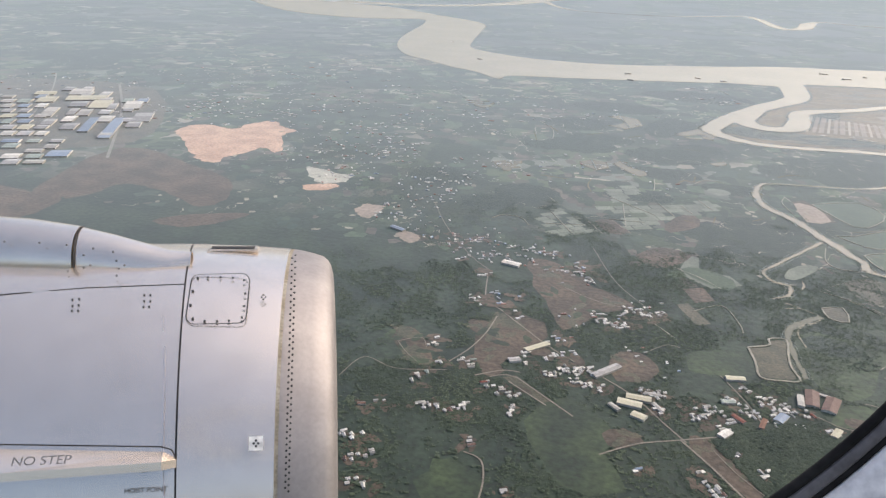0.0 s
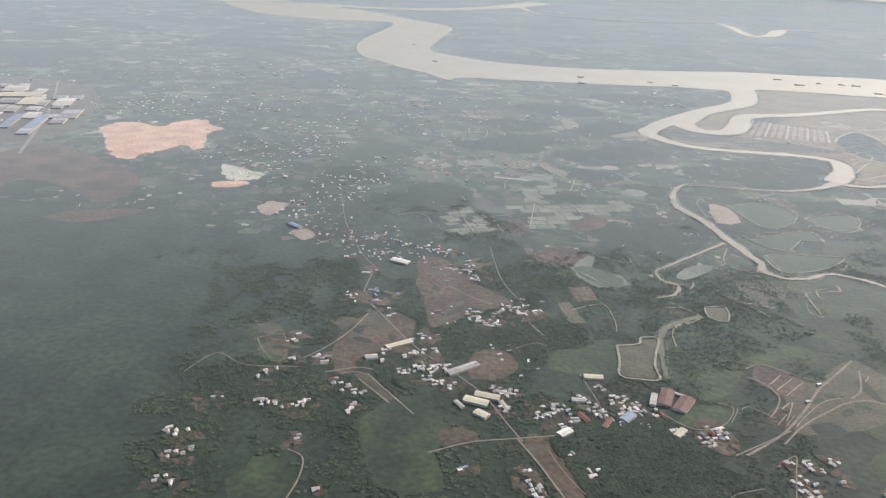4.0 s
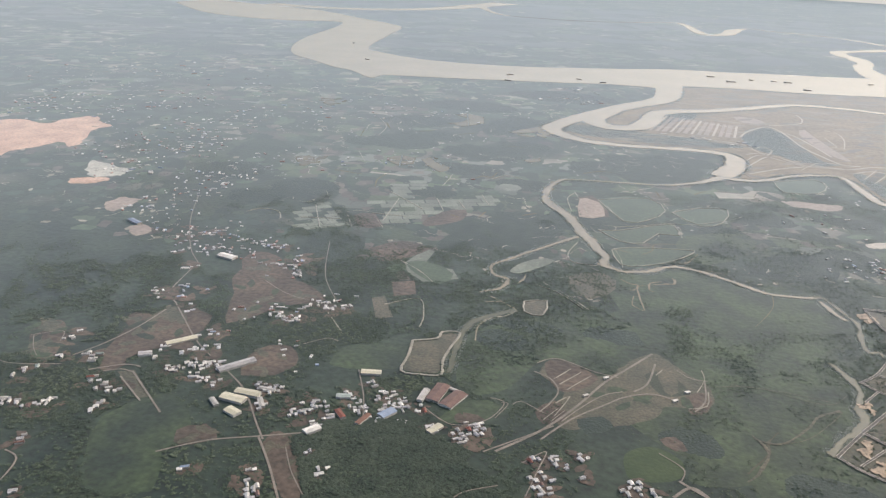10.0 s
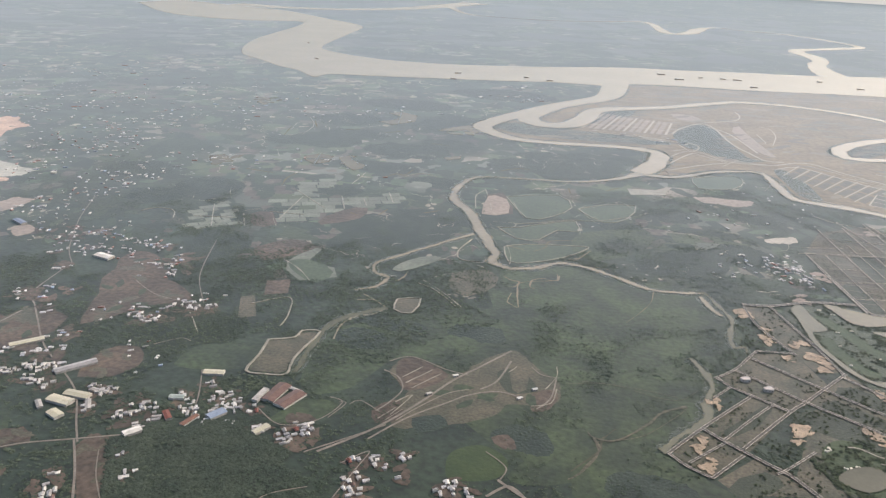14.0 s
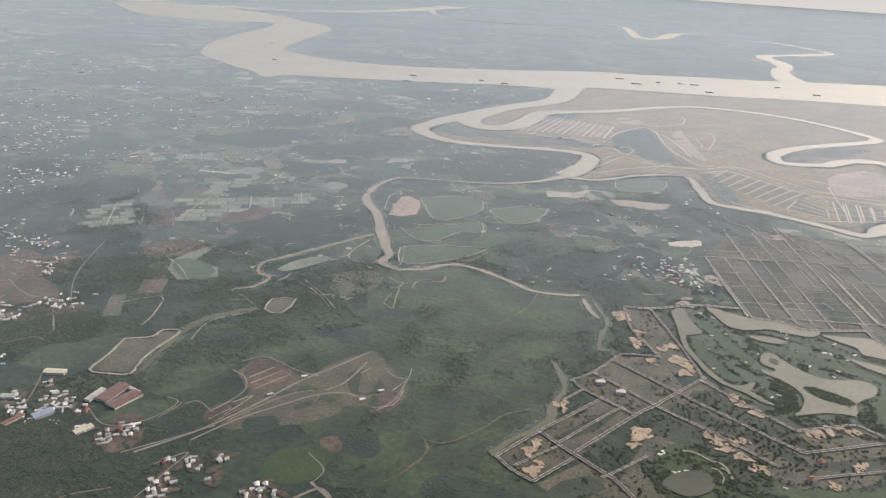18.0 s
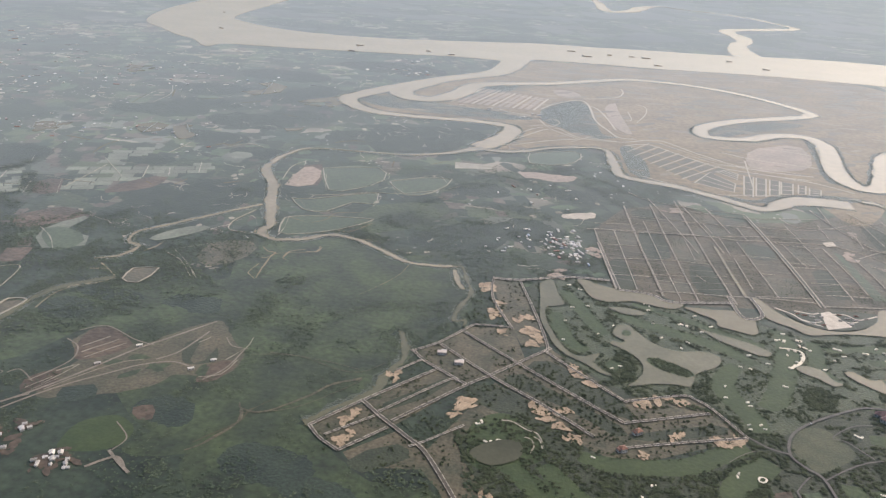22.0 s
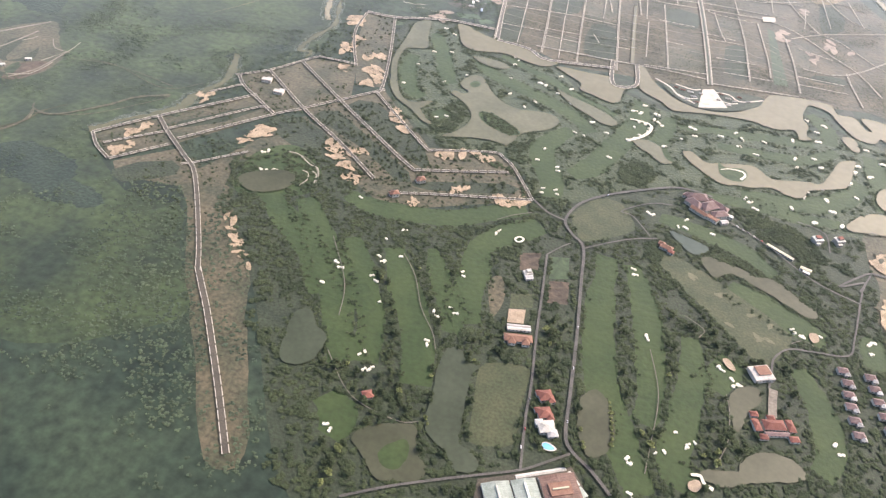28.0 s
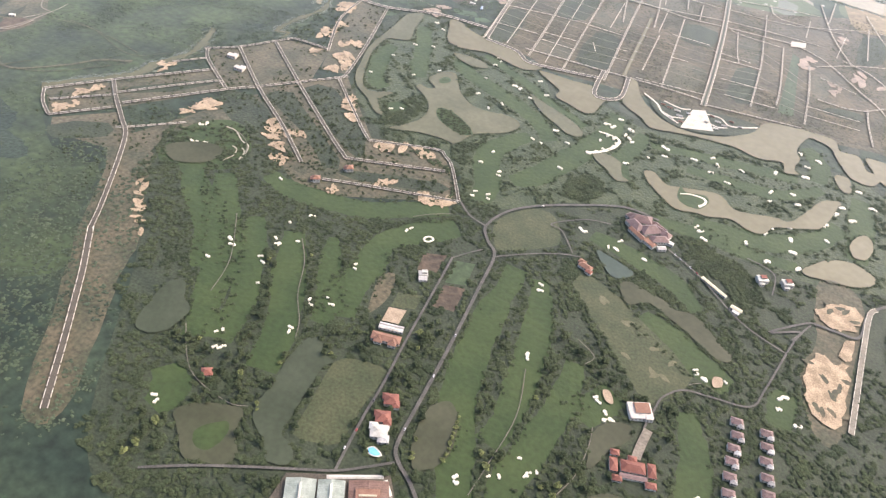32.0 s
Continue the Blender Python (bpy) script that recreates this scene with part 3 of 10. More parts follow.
river("creek", [(16.3, 246.6), (20.4, 237.4), (22.2, 228.3), (19.1, 218.4), (19.1, 212.3), (17.5, 205.8), (11.5, 197.6), (4.2, 186.5)], [1.6, 2.6, 1.6, 1.9, 3.6, 2.2, 2.0, 2.4], 0.07, "weedy greenish backwater", "creek", 0.8, 3.0, M_POND)
river("creek", [(-98.3, 252.3), (-106, 245.3), (-112.6, 237.3), (-114.7, 225.8), (-114.1, 211.1), (-112.9, 196.4)], [3.2, 2.4, 2.4, 1.92, 1.6], 0.07, "weedy greenish creek", "creek", 0.46, 3.0, M_POND)
ribbon("ditch", [(5.5, 304), (4, 291.6), (-1.1, 278.7), (-5.9, 269.2)], [0.4, 0.2, 0.36, 0.12, 0.25], 0.068, M_CREEK, "pale branching ditch", "ditch", jag=0.5)
ribbon("ditch", [(-48.4, 269.5), (-50.5, 281.8), (-51.2, 293.3), (-45, 298), (-36.1, 302.4), (-36.1, 309.1)], [0.3, 0.7, 0.25, 0.6, 0.3], 0.068, M_CREEK, "pale branching ditch", "ditch", jag=0.5)
ribbon("ditch", [(-20.8, 169.9), (-13.6, 181.3), (-12.9, 187.1), (-9, 194.2)], [0.6, 0.7, 0.5], 0.068, M_GREENWATER, "weedy ditch through marsh", "ditch", jag=0.5)
area("marsh", [(-65.9, 291.9), (-59.1, 306.3), (-45.8, 309.7), (-32.8, 320), (-16.1, 314.9), (1, 302.8), (13.2, 301), (26, 304.2), (30.5, 289.7), (31.8, 269.7), (14.5, 246), (17.8, 231.1), (15.6, 211.1), (8, 199.3), (-0.6, 188), (-9, 173.6), (-22.9, 172)], 0.03, M_MARSH, "bright green marshy grassland", "marsh", block=False)
area("marsh", [(-113.3, 222.5), (-98.9, 242.1), (-69.2, 257.6), (-48.3, 235.5), (-68.2, 220.2), (-83.7, 215), (-93, 192.5), (-107.1, 187.9)], 0.028, M_MARSH, "green marshy grassland", "marsh", block=False)
area("marsh", [(-48.5, 287.8), (-0.3, 290.1), (23.5, 298.4), (29.5, 271.3), (19.5, 233.2), (-12.2, 219), (-29.3, 229.1), (-39.5, 247.7)], 0.028, M_MARSH, "green marshy grassland", "marsh", block=False)
area("marsh", [(-81.1, 218.5), (-70.4, 247.7), (-51.8, 273.4), (-3.8, 308.7), (23.2, 315.2), (36.9, 277.8), (33.2, 260.3), (18.6, 241.6), (23.6, 227.6), (17.7, 208.4), (3.5, 187.8), (-1.5, 180), (-20.7, 172.1), (-43.1, 175.7)], 0.026, M_MARSH, "green marshy grassland with darker scrub", "marsh", block=False)
area("marsh", [(-51.6, 223.5), (-36.3, 245.7), (-26.4, 253.6), (15.1, 293.2), (34, 283), (14, 244), (15.5, 214.4), (0.9, 191.2), (-13.2, 170.9), (-27.7, 161.8), (-37.2, 164), (-23.8, 189.8), (-28.5, 215.1)], 0.027, M_MARSH, "green marshy grassland with darker scrub", "marsh", block=False)
for cx, cy, rx, ry in ([(-28, 235, 7, 4), (-7, 256, 10, 4), (22, 260, 8, 5), (22, 278, 13, 5), (-18, 191, 8, 5), (2, 214, 7, 3), (11, 246, 6, 5), (2, 167, 13, 8), (17, 161, 10, 5)] + [(-27, 268, 11, 7), (-59, 243, 13, 6), (-4, 238, 14, 6), (-15, 212, 11, 5), (-35, 181, 10, 7), (7, 226, 8, 5), (17, 291, 11, 8), (-91, 240, 13, 5), (-100, 226, 10, 8), (-7, 198, 9, 4)]):
    ring = [(cx + rx * math.cos(i / 9 * 6.2832), cy + ry * math.sin(i / 9 * 6.2832)) for i in range(9)]
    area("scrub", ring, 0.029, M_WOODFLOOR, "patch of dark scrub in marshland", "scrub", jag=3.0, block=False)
ribbon("ditch", [(12.8, 212.9), (5.7, 208.1), (1.1, 200.3), (-4, 193.3), (-9.7, 187.5), (-15.4, 187.8), (-17.2, 190.3)], [1.4, 0.8, 0.6, 0.7, 0.4], 0.069, M_PLOT, "weedy half-dry branching ditch", "ditch", jag=0.4)
ribbon("ditch", [(-15.4, 187.8), (-13.6, 181.3), (-17.8, 170.8), (-21.3, 166.1)], [0.8, 0.9, 0.7], 0.0692, M_PLOT, "weedy half-dry branching ditch", "ditch", jag=0.4)
ribbon("footpath", [(-20.3, 219.1), (-9.2, 219.6), (4.7, 215.9), (11.9, 217.2), (17.3, 224.5)], 0.24, 0.0696, M_PLOT, "thin trodden path through marsh", "path", jag=0.3)
ribbon("footpath", [(-14, 186), (-1.7, 192.2), (8.4, 204.8), (13.1, 212.4)], 0.24, 0.0697, M_PLOT, "thin trodden path through marsh", "path", jag=0.3)
ribbon("footpath", [(-25.8, 215.9), (-14.8, 219.3), (-2, 219.6), (10.5, 218)], 0.24, 0.0698, M_PLOT, "thin trodden path through marsh", "path", jag=0.3)
river("creek", [(23.2, 308.7), (27.3, 308.3), (30.8, 298.2), (35, 284.8), (32.9, 272.5), (33.2, 260.8)] + [(37.2, 261.9), (37, 257)], [1.6, 1.6, 1.44, 1.92, 1.28, 0.8], 0.0715, "greenish creek below marshland", "creek", 0.5, 2.0, M_POND)
# quarries and big fields in the first stretch
area("quarry", [(-516.6, 429.5), (-517.3, 447.8), (-504, 458.2), (-483.6, 452.7), (-477.5, 477), (-465.1, 489.5), (-451.3, 473.7), (-436.5, 467.8), (-438.1, 447), (-422.5, 415.4), (-421.3, 402.5), (-436.8, 410.9), (-440, 391.1), (-446, 380.6), (-443.5, 366.3), (-458.3, 366.1), (-478.1, 386.2), (-500.3, 411.7)], 0.04, M_QUARRY, "open pit of raw orange earth", "quarry", jag=3.5)
area("spoil_heap", [(-385.2, 376.3), (-379.7, 377.1), (-361.8, 371.9), (-351, 369.6), (-351.6, 356.3), (-362.3, 348.1), (-373.6, 357.6)], 0.045, M_CHALK, "pale spoil ground beside a quarry", "spoil heap", jag=2.5)
area("bare_earth", [(-371.5, 338.2), (-361.3, 348.5), (-351.3, 346.4), (-360.1, 333.2)], 0.04, M_QUARRY, "strip of bare orange earth", "soil", jag=2.5)
area("bare_earth", [(-325, 306.8), (-323.6, 320.8), (-313.8, 321.5), (-312, 308.8), (-317.4, 299.8)], 0.04, M_PINK, "patch of bare orange earth", "soil", jag=2.5)
area("bare_earth", [(-293.7, 281.6), (-289.6, 287.5), (-280.5, 282.3), (-283.5, 272.9)], 0.04, M_PINK, "patch of bare orange earth", "soil", jag=0.5)
area("ploughed_field", [(-508.2, 276.9), (-525.6, 354.3), (-509.8, 377.4), (-461.8, 357.1), (-418.1, 334.2), (-401.2, 303), (-406.4, 284), (-439.2, 299), (-469.4, 304.4), (-473.1, 279.8), (-483.6, 270.1)], 0.03, M_PLOUGH, "large brown ploughed field", "field", jag=2.0)
area("ploughed_field", [(-549.8, 271.6), (-504.5, 272.7), (-484.2, 269.9), (-478.7, 243.8), (-500.3, 222.5)], 0.03, M_PLOUGH, "brown ploughed field", "field", jag=2.0)
area("ploughed_field", [(-416.2, 255), (-406.2, 270.1), (-377.2, 283.4), (-381.9, 268.3), (-395.9, 253.9)], 0.03, M_PLOUGH, "narrow brown field among trees", "field", jag=1.0)
def paddies(outline, turn, l, w, label):
    """Paddies as a patchwork of small basins with low banks between them."""
    poly, a = np.array(outline, float), radians(turn)
    u, v = np.array((math.cos(a), math.sin(a))), np.array((-math.sin(a), math.cos(a)))
    c, verts, faces = poly.mean(0), [], []
    for i in range(-14, 15):
        shift = rng.uniform(-0.4, 0.4) * l
        for j in range(-14, 15):
            q = c + u * (j * l + shift) + v * i * w
            if inside(q[None], poly)[0] and rng.uniform() < 0.93:
                o, b = len(verts), rng.uniform(0.44, 0.495, 4)
                for k, (e, f) in enumerate(((-1, -1), (1, -1), (1, 1), (-1, 1))):
                    verts.append((*(q + u * e * b[k] * l + v * f * b[3 - k] * w), 0.0402))
                faces.append((o, o + 1, o + 2, o + 3))
    ob = mesh_ob("paddy", verts, faces, M_PADDY)
    FLAT.append(ob)
    BLOCK.append(poly)
    tagged(ob, label, "paddy", kind="structure")


paddies([(-199.4, 363.7), (-185.1, 377.4), (-196.2, 402.1), (-181, 415.1), (-174.4, 410), (-184.4, 383.5), (-177.7, 374.7), (-164.5, 384.7), (-151.9, 385.3), (-140.3, 404.2), (-130.7, 400.9), (-125.7, 389.2), (-140.3, 375.6), (-156.7, 361.6), (-168.2, 338.2), (-174.8, 329.1), (-186.6, 334.8), (-183.8, 352.8)], 25, 11, 6.5, "pale wet rice paddies divided by low banks")
paddies([(-229.9, 340.5), (-217.7, 354), (-205.6, 334), (-197.7, 322), (-214.4, 310), (-223.8, 316.4)], 40, 8, 5, "pale wet rice paddy basins among woods")
area("paddy", [(-154.3, 285), (-149.9, 305.5), (-145, 303.4), (-145.5, 286.8), (-132, 284.8), (-127.1, 275.2), (-140.9, 267), (-150.5, 275.3)], 0.04, M_PADDY, "pale fallow paddy", "paddy", n=1)
earth([(-342.5, 640.9), (-332.7, 659.5), (-312.6, 637.9), (-323.4, 619.9)], M_LAGOON, "tan fish pond between fields", 0.06, 9, 5.0, "pond")
earth([(-277.5, 438.1), (-267, 449.4), (-246.6, 435.9), (-262.8, 421)], M_LAGOON, "tan fish pond between fields", 0.06, 9, 5.0, "pond")
earth([(-148.5, 578.5), (-134.8, 598.8), (-122.5, 591), (-125.2, 572.1), (-140.5, 569.1)], M_LAGOON, "tan fish pond between fields", 0.06, 9, 5.0, "pond")
area("pond", [(-107.7, 293.7), (-99.1, 309.9), (-89.5, 312), (-95, 299.8), (-103.4, 289.8)], 0.06, M_PADDY, "grey pond in a creek bend", "pond", n=2, jag=0.9)
area("field", [(-86.4, 419.1), (-78.3, 426.1), (-68.9, 403.2), (-66.8, 387.1), (-81.4, 381.3)], 0.04, M_PLOUGH, "brown fallow field", "field", n=1)
for outline in ([(-71.6, 363.6), (-61.8, 366.5), (-36.2, 387), (-31.7, 382.9), (-30.3, 370.2), (-41.3, 368.8), (-48.9, 351.6), (-60.1, 350)],
                [(-63.9, 336), (-55.1, 342.6), (-28.4, 349.2), (-24.5, 346.6), (-35.3, 330.8), (-48.7, 320), (-59.3, 317.6)],
                [(-32.7, 409.3), (-20.3, 422.1), (-0.7, 427.8), (-6, 400.9), (-18.4, 391)],
                [(-74.8, 418.6), (-45.8, 433), (-36.3, 411.2), (-46.3, 390.2), (-58.7, 383.3)],
                [(36.7, 505.4), (64.5, 523.4), (69.6, 507.8), (60.2, 487.3), (39.1, 481.2)]):
    area("field", outline, 0.04, M_FIELD, "smooth green field ringed by a pale dike", "field", n=5, jag=2.4)
    ribbon("dike", outline + outline[:1], 0.55, 0.05, M_DIKE, "pale earth dike round a field", "dike", n=2, block=None, high=0.12)
area("field", [(-5.5, 463.8), (18, 467.1), (18, 458.1), (-3.3, 450.6)], 0.04, M_DIKE, "pale bare field", "field", n=1)
area("bare_earth", [(34.6, 459.9), (49.7, 462.4), (66.5, 464.3), (66.8, 452.6), (56.3, 448.4), (39.9, 449.9)], 0.04, M_PINK, "pale bare building land", "soil", n=4, jag=2.2)
area("bare_earth", [(64.5, 392.6), (79.2, 400.9), (77.7, 390.6), (67.1, 387.5)], 0.04, M_TRACK, "pale sandy yard", "soil", n=4, jag=2.0)
for line in ([(-193, 387.2), (-179.2, 374.1), (-166.3, 361.9)], [(-164.5, 384.7), (-155.7, 364.1)], [(-151.9, 385.3), (-145.5, 372.4)], [(-141.5, 401.3), (-133.5, 382.7)], [(-184.8, 376.4), (-181.4, 335.9)], [(-190.7, 346), (-172.1, 347.3)], [(-223.5, 347.4), (-208, 315.2)], [(-223.1, 326.1), (-203.1, 331.2)],
             [(-80.9, 340.6), (-84.1, 323.1), (-80.9, 313), (-71.8, 312.7)], [(-252.6, 324.3), (-247.8, 331.3), (-237.6, 330.3), (-231.5, 319.9)],
             [(-93.8, 280.9), (-83.7, 275.2), (-72.7, 262.9)], [(-149.7, 240.2), (-138, 250), (-132.3, 235.6), (-131.2, 225.9)], [(-171, 230), (-162.8, 219.9), (-156.9, 212.3)],
             [(23.2, 504.6), (19.7, 518), (7.1, 505.1)], [(-63.3, 371.6), (-49.8, 378.8), (-36.4, 388), (-21.7, 391.7), (-5.5, 404.2)], [(-88, 390.4), (-92.2, 413.9), (-88.9, 427.6)],
             [(-264.3, 583.8), (-249.5, 554.5), (-245.5, 523.3)], [(-167.5, 410.4), (-167.3, 426.3), (-167.8, 437.3)], [(-142.1, 437.1), (-134.7, 448.7), (-123.3, 445.1)]):
    ribbon("dike", line, 0.45, 0.05, M_DIKE, "pale earth dike between fields", "dike", block=None, high=0.1)
# plots and tracks on the reclaimed flats
for outline in ([(32.9, 660), (56.1, 701.5), (69.5, 681.6), (77.4, 629.5), (82.6, 583.7), (95, 577.8), (71.2, 565.3), (53.2, 586.4), (36.2, 606.5)], [(-114.7, 614.3), (-89.4, 642.6), (-62.7, 630.7), (-10, 623.6), (22.3, 616.9), (23.1, 600.4), (-33.4, 590.3), (-83.5, 592.2)],
                [(-28.9, 738), (0.4, 744.3), (-2.9, 715.2), (-29.6, 673.3), (-49.4, 637.4), (-62.7, 630.7), (-41.3, 667.2)], [(95.5, 548.1), (105.2, 552.9), (110.6, 518.2), (113.7, 486.7), (106.8, 477.3), (99.8, 499.4)], [(166.5, 637.8), (199.3, 675.8), (239.7, 702.3), (246.6, 691.1), (199.6, 645.7), (170.9, 617.4)],
                [(236.1, 636.8), (241.3, 621.8), (234.8, 563.7), (231, 522), (224.9, 525.5), (230, 576)], [(129.2, 453.3), (154.4, 453.9), (176.8, 458.4), (207.2, 471.6), (238.6, 485.2), (223.7, 489.5), (185.8, 476.2), (170.9, 461.1), (155.3, 462.7)]):
    area("wet_ground", outline, 0.034, M_BANK, "dark overgrown wet ground on the flats", "marsh", n=3, jag=1.6, block=False)
for outline in ([(184.3, 576.7), (205.9, 603.9), (229.4, 612.3), (224.6, 558.9), (202.1, 534.4), (180.1, 530.8)], [(217.4, 601.3), (227, 606.1), (219.5, 560.7), (210.7, 550.8)], [(83.8, 682.8), (93, 708.2), (98.5, 641.3), (105.2, 595.7), (96.8, 600.5), (87.4, 635.1)], [(35.1, 741.5), (53.3, 744.2), (62.4, 721.5), (42.6, 714.7)]):
    area("bare_earth", outline, 0.036, M_PINK, "pinkish bare earth of building land", "soil", n=2, jag=1.2, block=False)
TOP = [(97.4, 553.8), (115.1, 566.1), (133.9, 548.6), (158.1, 525.8), (185.7, 520.2), (215.6, 513.8), (236, 500.6)]
LOW = [(106.9, 483.5), (118.6, 476.8), (133.2, 469.4), (152.2, 463.5), (178.9, 473.1), (208.8, 479.7), (236.2, 488.5)]
for line, w in ((TOP, 2.2), (LOW, 1.6), ([(71, 568.7), (95.3, 564.2), (123.4, 582.2), (149.4, 554.8), (180.1, 530.8), (218.7, 529)], 2.4), ([(28.2, 582.3), (44.3, 591.1), (67.2, 563.3), (95.3, 564.2)], 2.2),
                ([(31.8, 647.6), (39, 670.9), (58.5, 703), (69.1, 688.9), (76.5, 629), (86.3, 598.6), (95, 577.8), (107.2, 578.9)], 3.0), ([(64.1, 690.9), (77, 674), (84.9, 644.4), (92.5, 602)], 2.6),
                ([(110.2, 713.3), (118.4, 703.1), (117.8, 674.2), (109.6, 637)], 1.6), ([(102.9, 677.2), (105.2, 645.1), (100.8, 638.4)], 1.4), ([(38.3, 607.7), (44.2, 615.1), (49.6, 603.8), (42.6, 586.4), (33.7, 609.3)], 2.2),
                ([(98.3, 781.9), (100, 761.9), (92.5, 734.5), (63, 711)], 2.4), ([(-88.5, 615.3), (-37.9, 623.8), (8.4, 623.5), (31.3, 616.9)], 2.0), ([(20.3, 532.6), (40.9, 577.2), (49.2, 575.4), (65.3, 559.4)], 2.0),
                ([(22.9, 520.8), (45.4, 543.8), (73.3, 563), (93.3, 565)], 2.0), ([(21.3, 550.1), (36.6, 582.8), (53.3, 582.9)], 1.4), ([(61.1, 547.4), (77.8, 575.6), (94.2, 579.4)], 1.4), ([(123.2, 575.2), (152.5, 545.8), (183, 525.4)], 1.2), ([(141.4, 547.8), (162.4, 533.4), (184.4, 535.5), (212.4, 532.6)], 1.2),
                ([(179.2, 551.4), (174.5, 488)], 1.6), ([(185.7, 520.2), (214.8, 518.4)], 1.4), ([(195, 592.8), (214.2, 592.9), (238.2, 587.1)], 1.6), ([(166.8, 567.5), (187, 557.6), (228.1, 553)], 2.0)):
    ribbon("dirt_track", line, w * 0.55, 0.06, M_TRACK, "pale dirt track on reclaimed land", "track", block=None, jag=0.25)
def along(line, f):
    f = min(max(f, 0.0), 0.9999) * (len(line) - 1)
    return Vector(line[int(f)]).lerp(Vector(line[int(f) + 1]), f % 1)


# a ladder of dark plots between pale plot roads, then square blocks further on
RUNGS = [((99.8, 538.0), (115.9, 570.2)), ((104.9, 530.1), (122.6, 563.7)), ((109.8, 522.5), (129.1, 557.4)), ((114.6, 515.1), (135.4, 551.2)), ((119.3, 507.9), (141.6, 545.2)), ((123.8, 501.0), (147.6, 539.4)), ((128.2, 494.2), (153.5, 533.7)), ((132.5, 487.6), (159.3, 528.1)), ((136.6, 481.2), (164.9, 522.6))]
for one, other in zip(RUNGS, RUNGS[1:]):
    a, b, c, d = (Vector(p) for p in (*one, *other))
    ribbon("dirt_track", [tuple(a), tuple(b)], 0.8, 0.058, M_TRACK, "thin pale plot road on reclaimed land", "track", n=1, block=None, jag=0.15)
    for u, v in ((0.06, 0.47), (0.53, 0.94)):
        area("plot", [tuple(a.lerp(b, u).lerp(c.lerp(d, u), 0.2)), tuple(a.lerp(b, v).lerp(c.lerp(d, v), 0.2)), tuple(a.lerp(b, v).lerp(c.lerp(d, v), 0.85)), tuple(a.lerp(b, u).lerp(c.lerp(d, u), 0.85))], 0.056, M_PLOT, "dark weedy plot between pale tracks", "plots", n=1, block=False)
for outline in [[(166.2, 467.9), (171.1, 466.4), (178.4, 511.5), (172.8, 511.9)], [(173.3, 469.7), (178.9, 470.3), (186.0, 510.8), (180.1, 510.9)], [(181.9, 475.7), (187.7, 476.9), (193.7, 508.7), (187.9, 508.9)], [(189.3, 480.0), (196.4, 482.4), (201.3, 506.7), (194.6, 507.8)], [(199.9, 484.5), (204.3, 485.8), (208.5, 504.5), (204.3, 505.3)], [(206.2, 484.8), (213.3, 487.1), (216.1, 498.8), (209.9, 501.2)]] + [[(139.5, 482.4), (161.2, 471.8), (164.6, 490.8), (151.6, 510.2)], [(155.8, 514.2), (167.2, 501.1), (169.3, 513.1), (163.4, 521.2)]]:
    p = [Vector(v) for v in outline]
    area("plot", outline, 0.056, M_PLOT, "dark weedy plot between pale tracks", "plots", n=1, block=False)
    ribbon("dirt_track", outline + outline[:1], 0.9, 0.058, M_TRACK, "pale plot road round a block", "track", n=1, block=None)
    for f in (0.34, 0.67):
        ribbon("dirt_track", [tuple(p[0].lerp(p[3], f)), tuple(p[1].lerp(p[2], f))], 0.8, 0.0585, M_TRACK, "pale lane across a block of plots", "track", n=1, block=None)
for i in range(13):
    a, b = (Vector(p[0]).lerp(Vector(p[1]), i / 12) for p in ([(-42.6, 640.8), (25.9, 641.1)], [(-26.4, 714.6), (33.7, 694.9)]))
    ribbon("plot_strip", [tuple(a), tuple(b)], 2.0 + i % 3, 0.05, M_PINK if i % 3 else M_TRACK, "pale plot strip on reclaimed land", "track", n=1, block=None)
for line in ([(-40, 657.4), (-1.4, 661.5), (30, 657.3)], [(-34.4, 692.9), (3.6, 695.8), (31.6, 683.3)]):
    ribbon("dirt_track", line, 1.4, 0.061, M_TRACK, "pale track across plot strips", "track", block=None)
# fields, tracks and roads of the near villages
area("bare_field", [(-230.6, 191.2), (-226.2, 207.7), (-210.8, 211.1), (-205.4, 197.1), (-214.5, 175.4), (-219.9, 168.6)], 0.035, M_PLOUGH, "brown bare field beside a village", "field", n=3, jag=2.5)
area("bare_field", [(-223.8, 270.5), (-210.7, 272.4), (-194.3, 251.9), (-176.4, 234.5), (-187.3, 225.2), (-198.9, 205.7), (-206.8, 223.7), (-217, 243.8)], 0.035, M_PLOUGH, "brown bare field beside a village", "field", n=3, jag=2.5)
area("bare_field", [(-262.4, 181.1), (-259, 188.1), (-251.2, 185), (-241.4, 166.2), (-248, 163.9)], 0.035, M_PLOUGH, "brown bare field in woodland", "field", jag=0.5)
area("bare_field", [(-215.4, 163.8), (-211.2, 166.5), (-189.3, 147), (-197.3, 150)], 0.035, M_PLOT, "weedy cleared strip", "field", n=1)
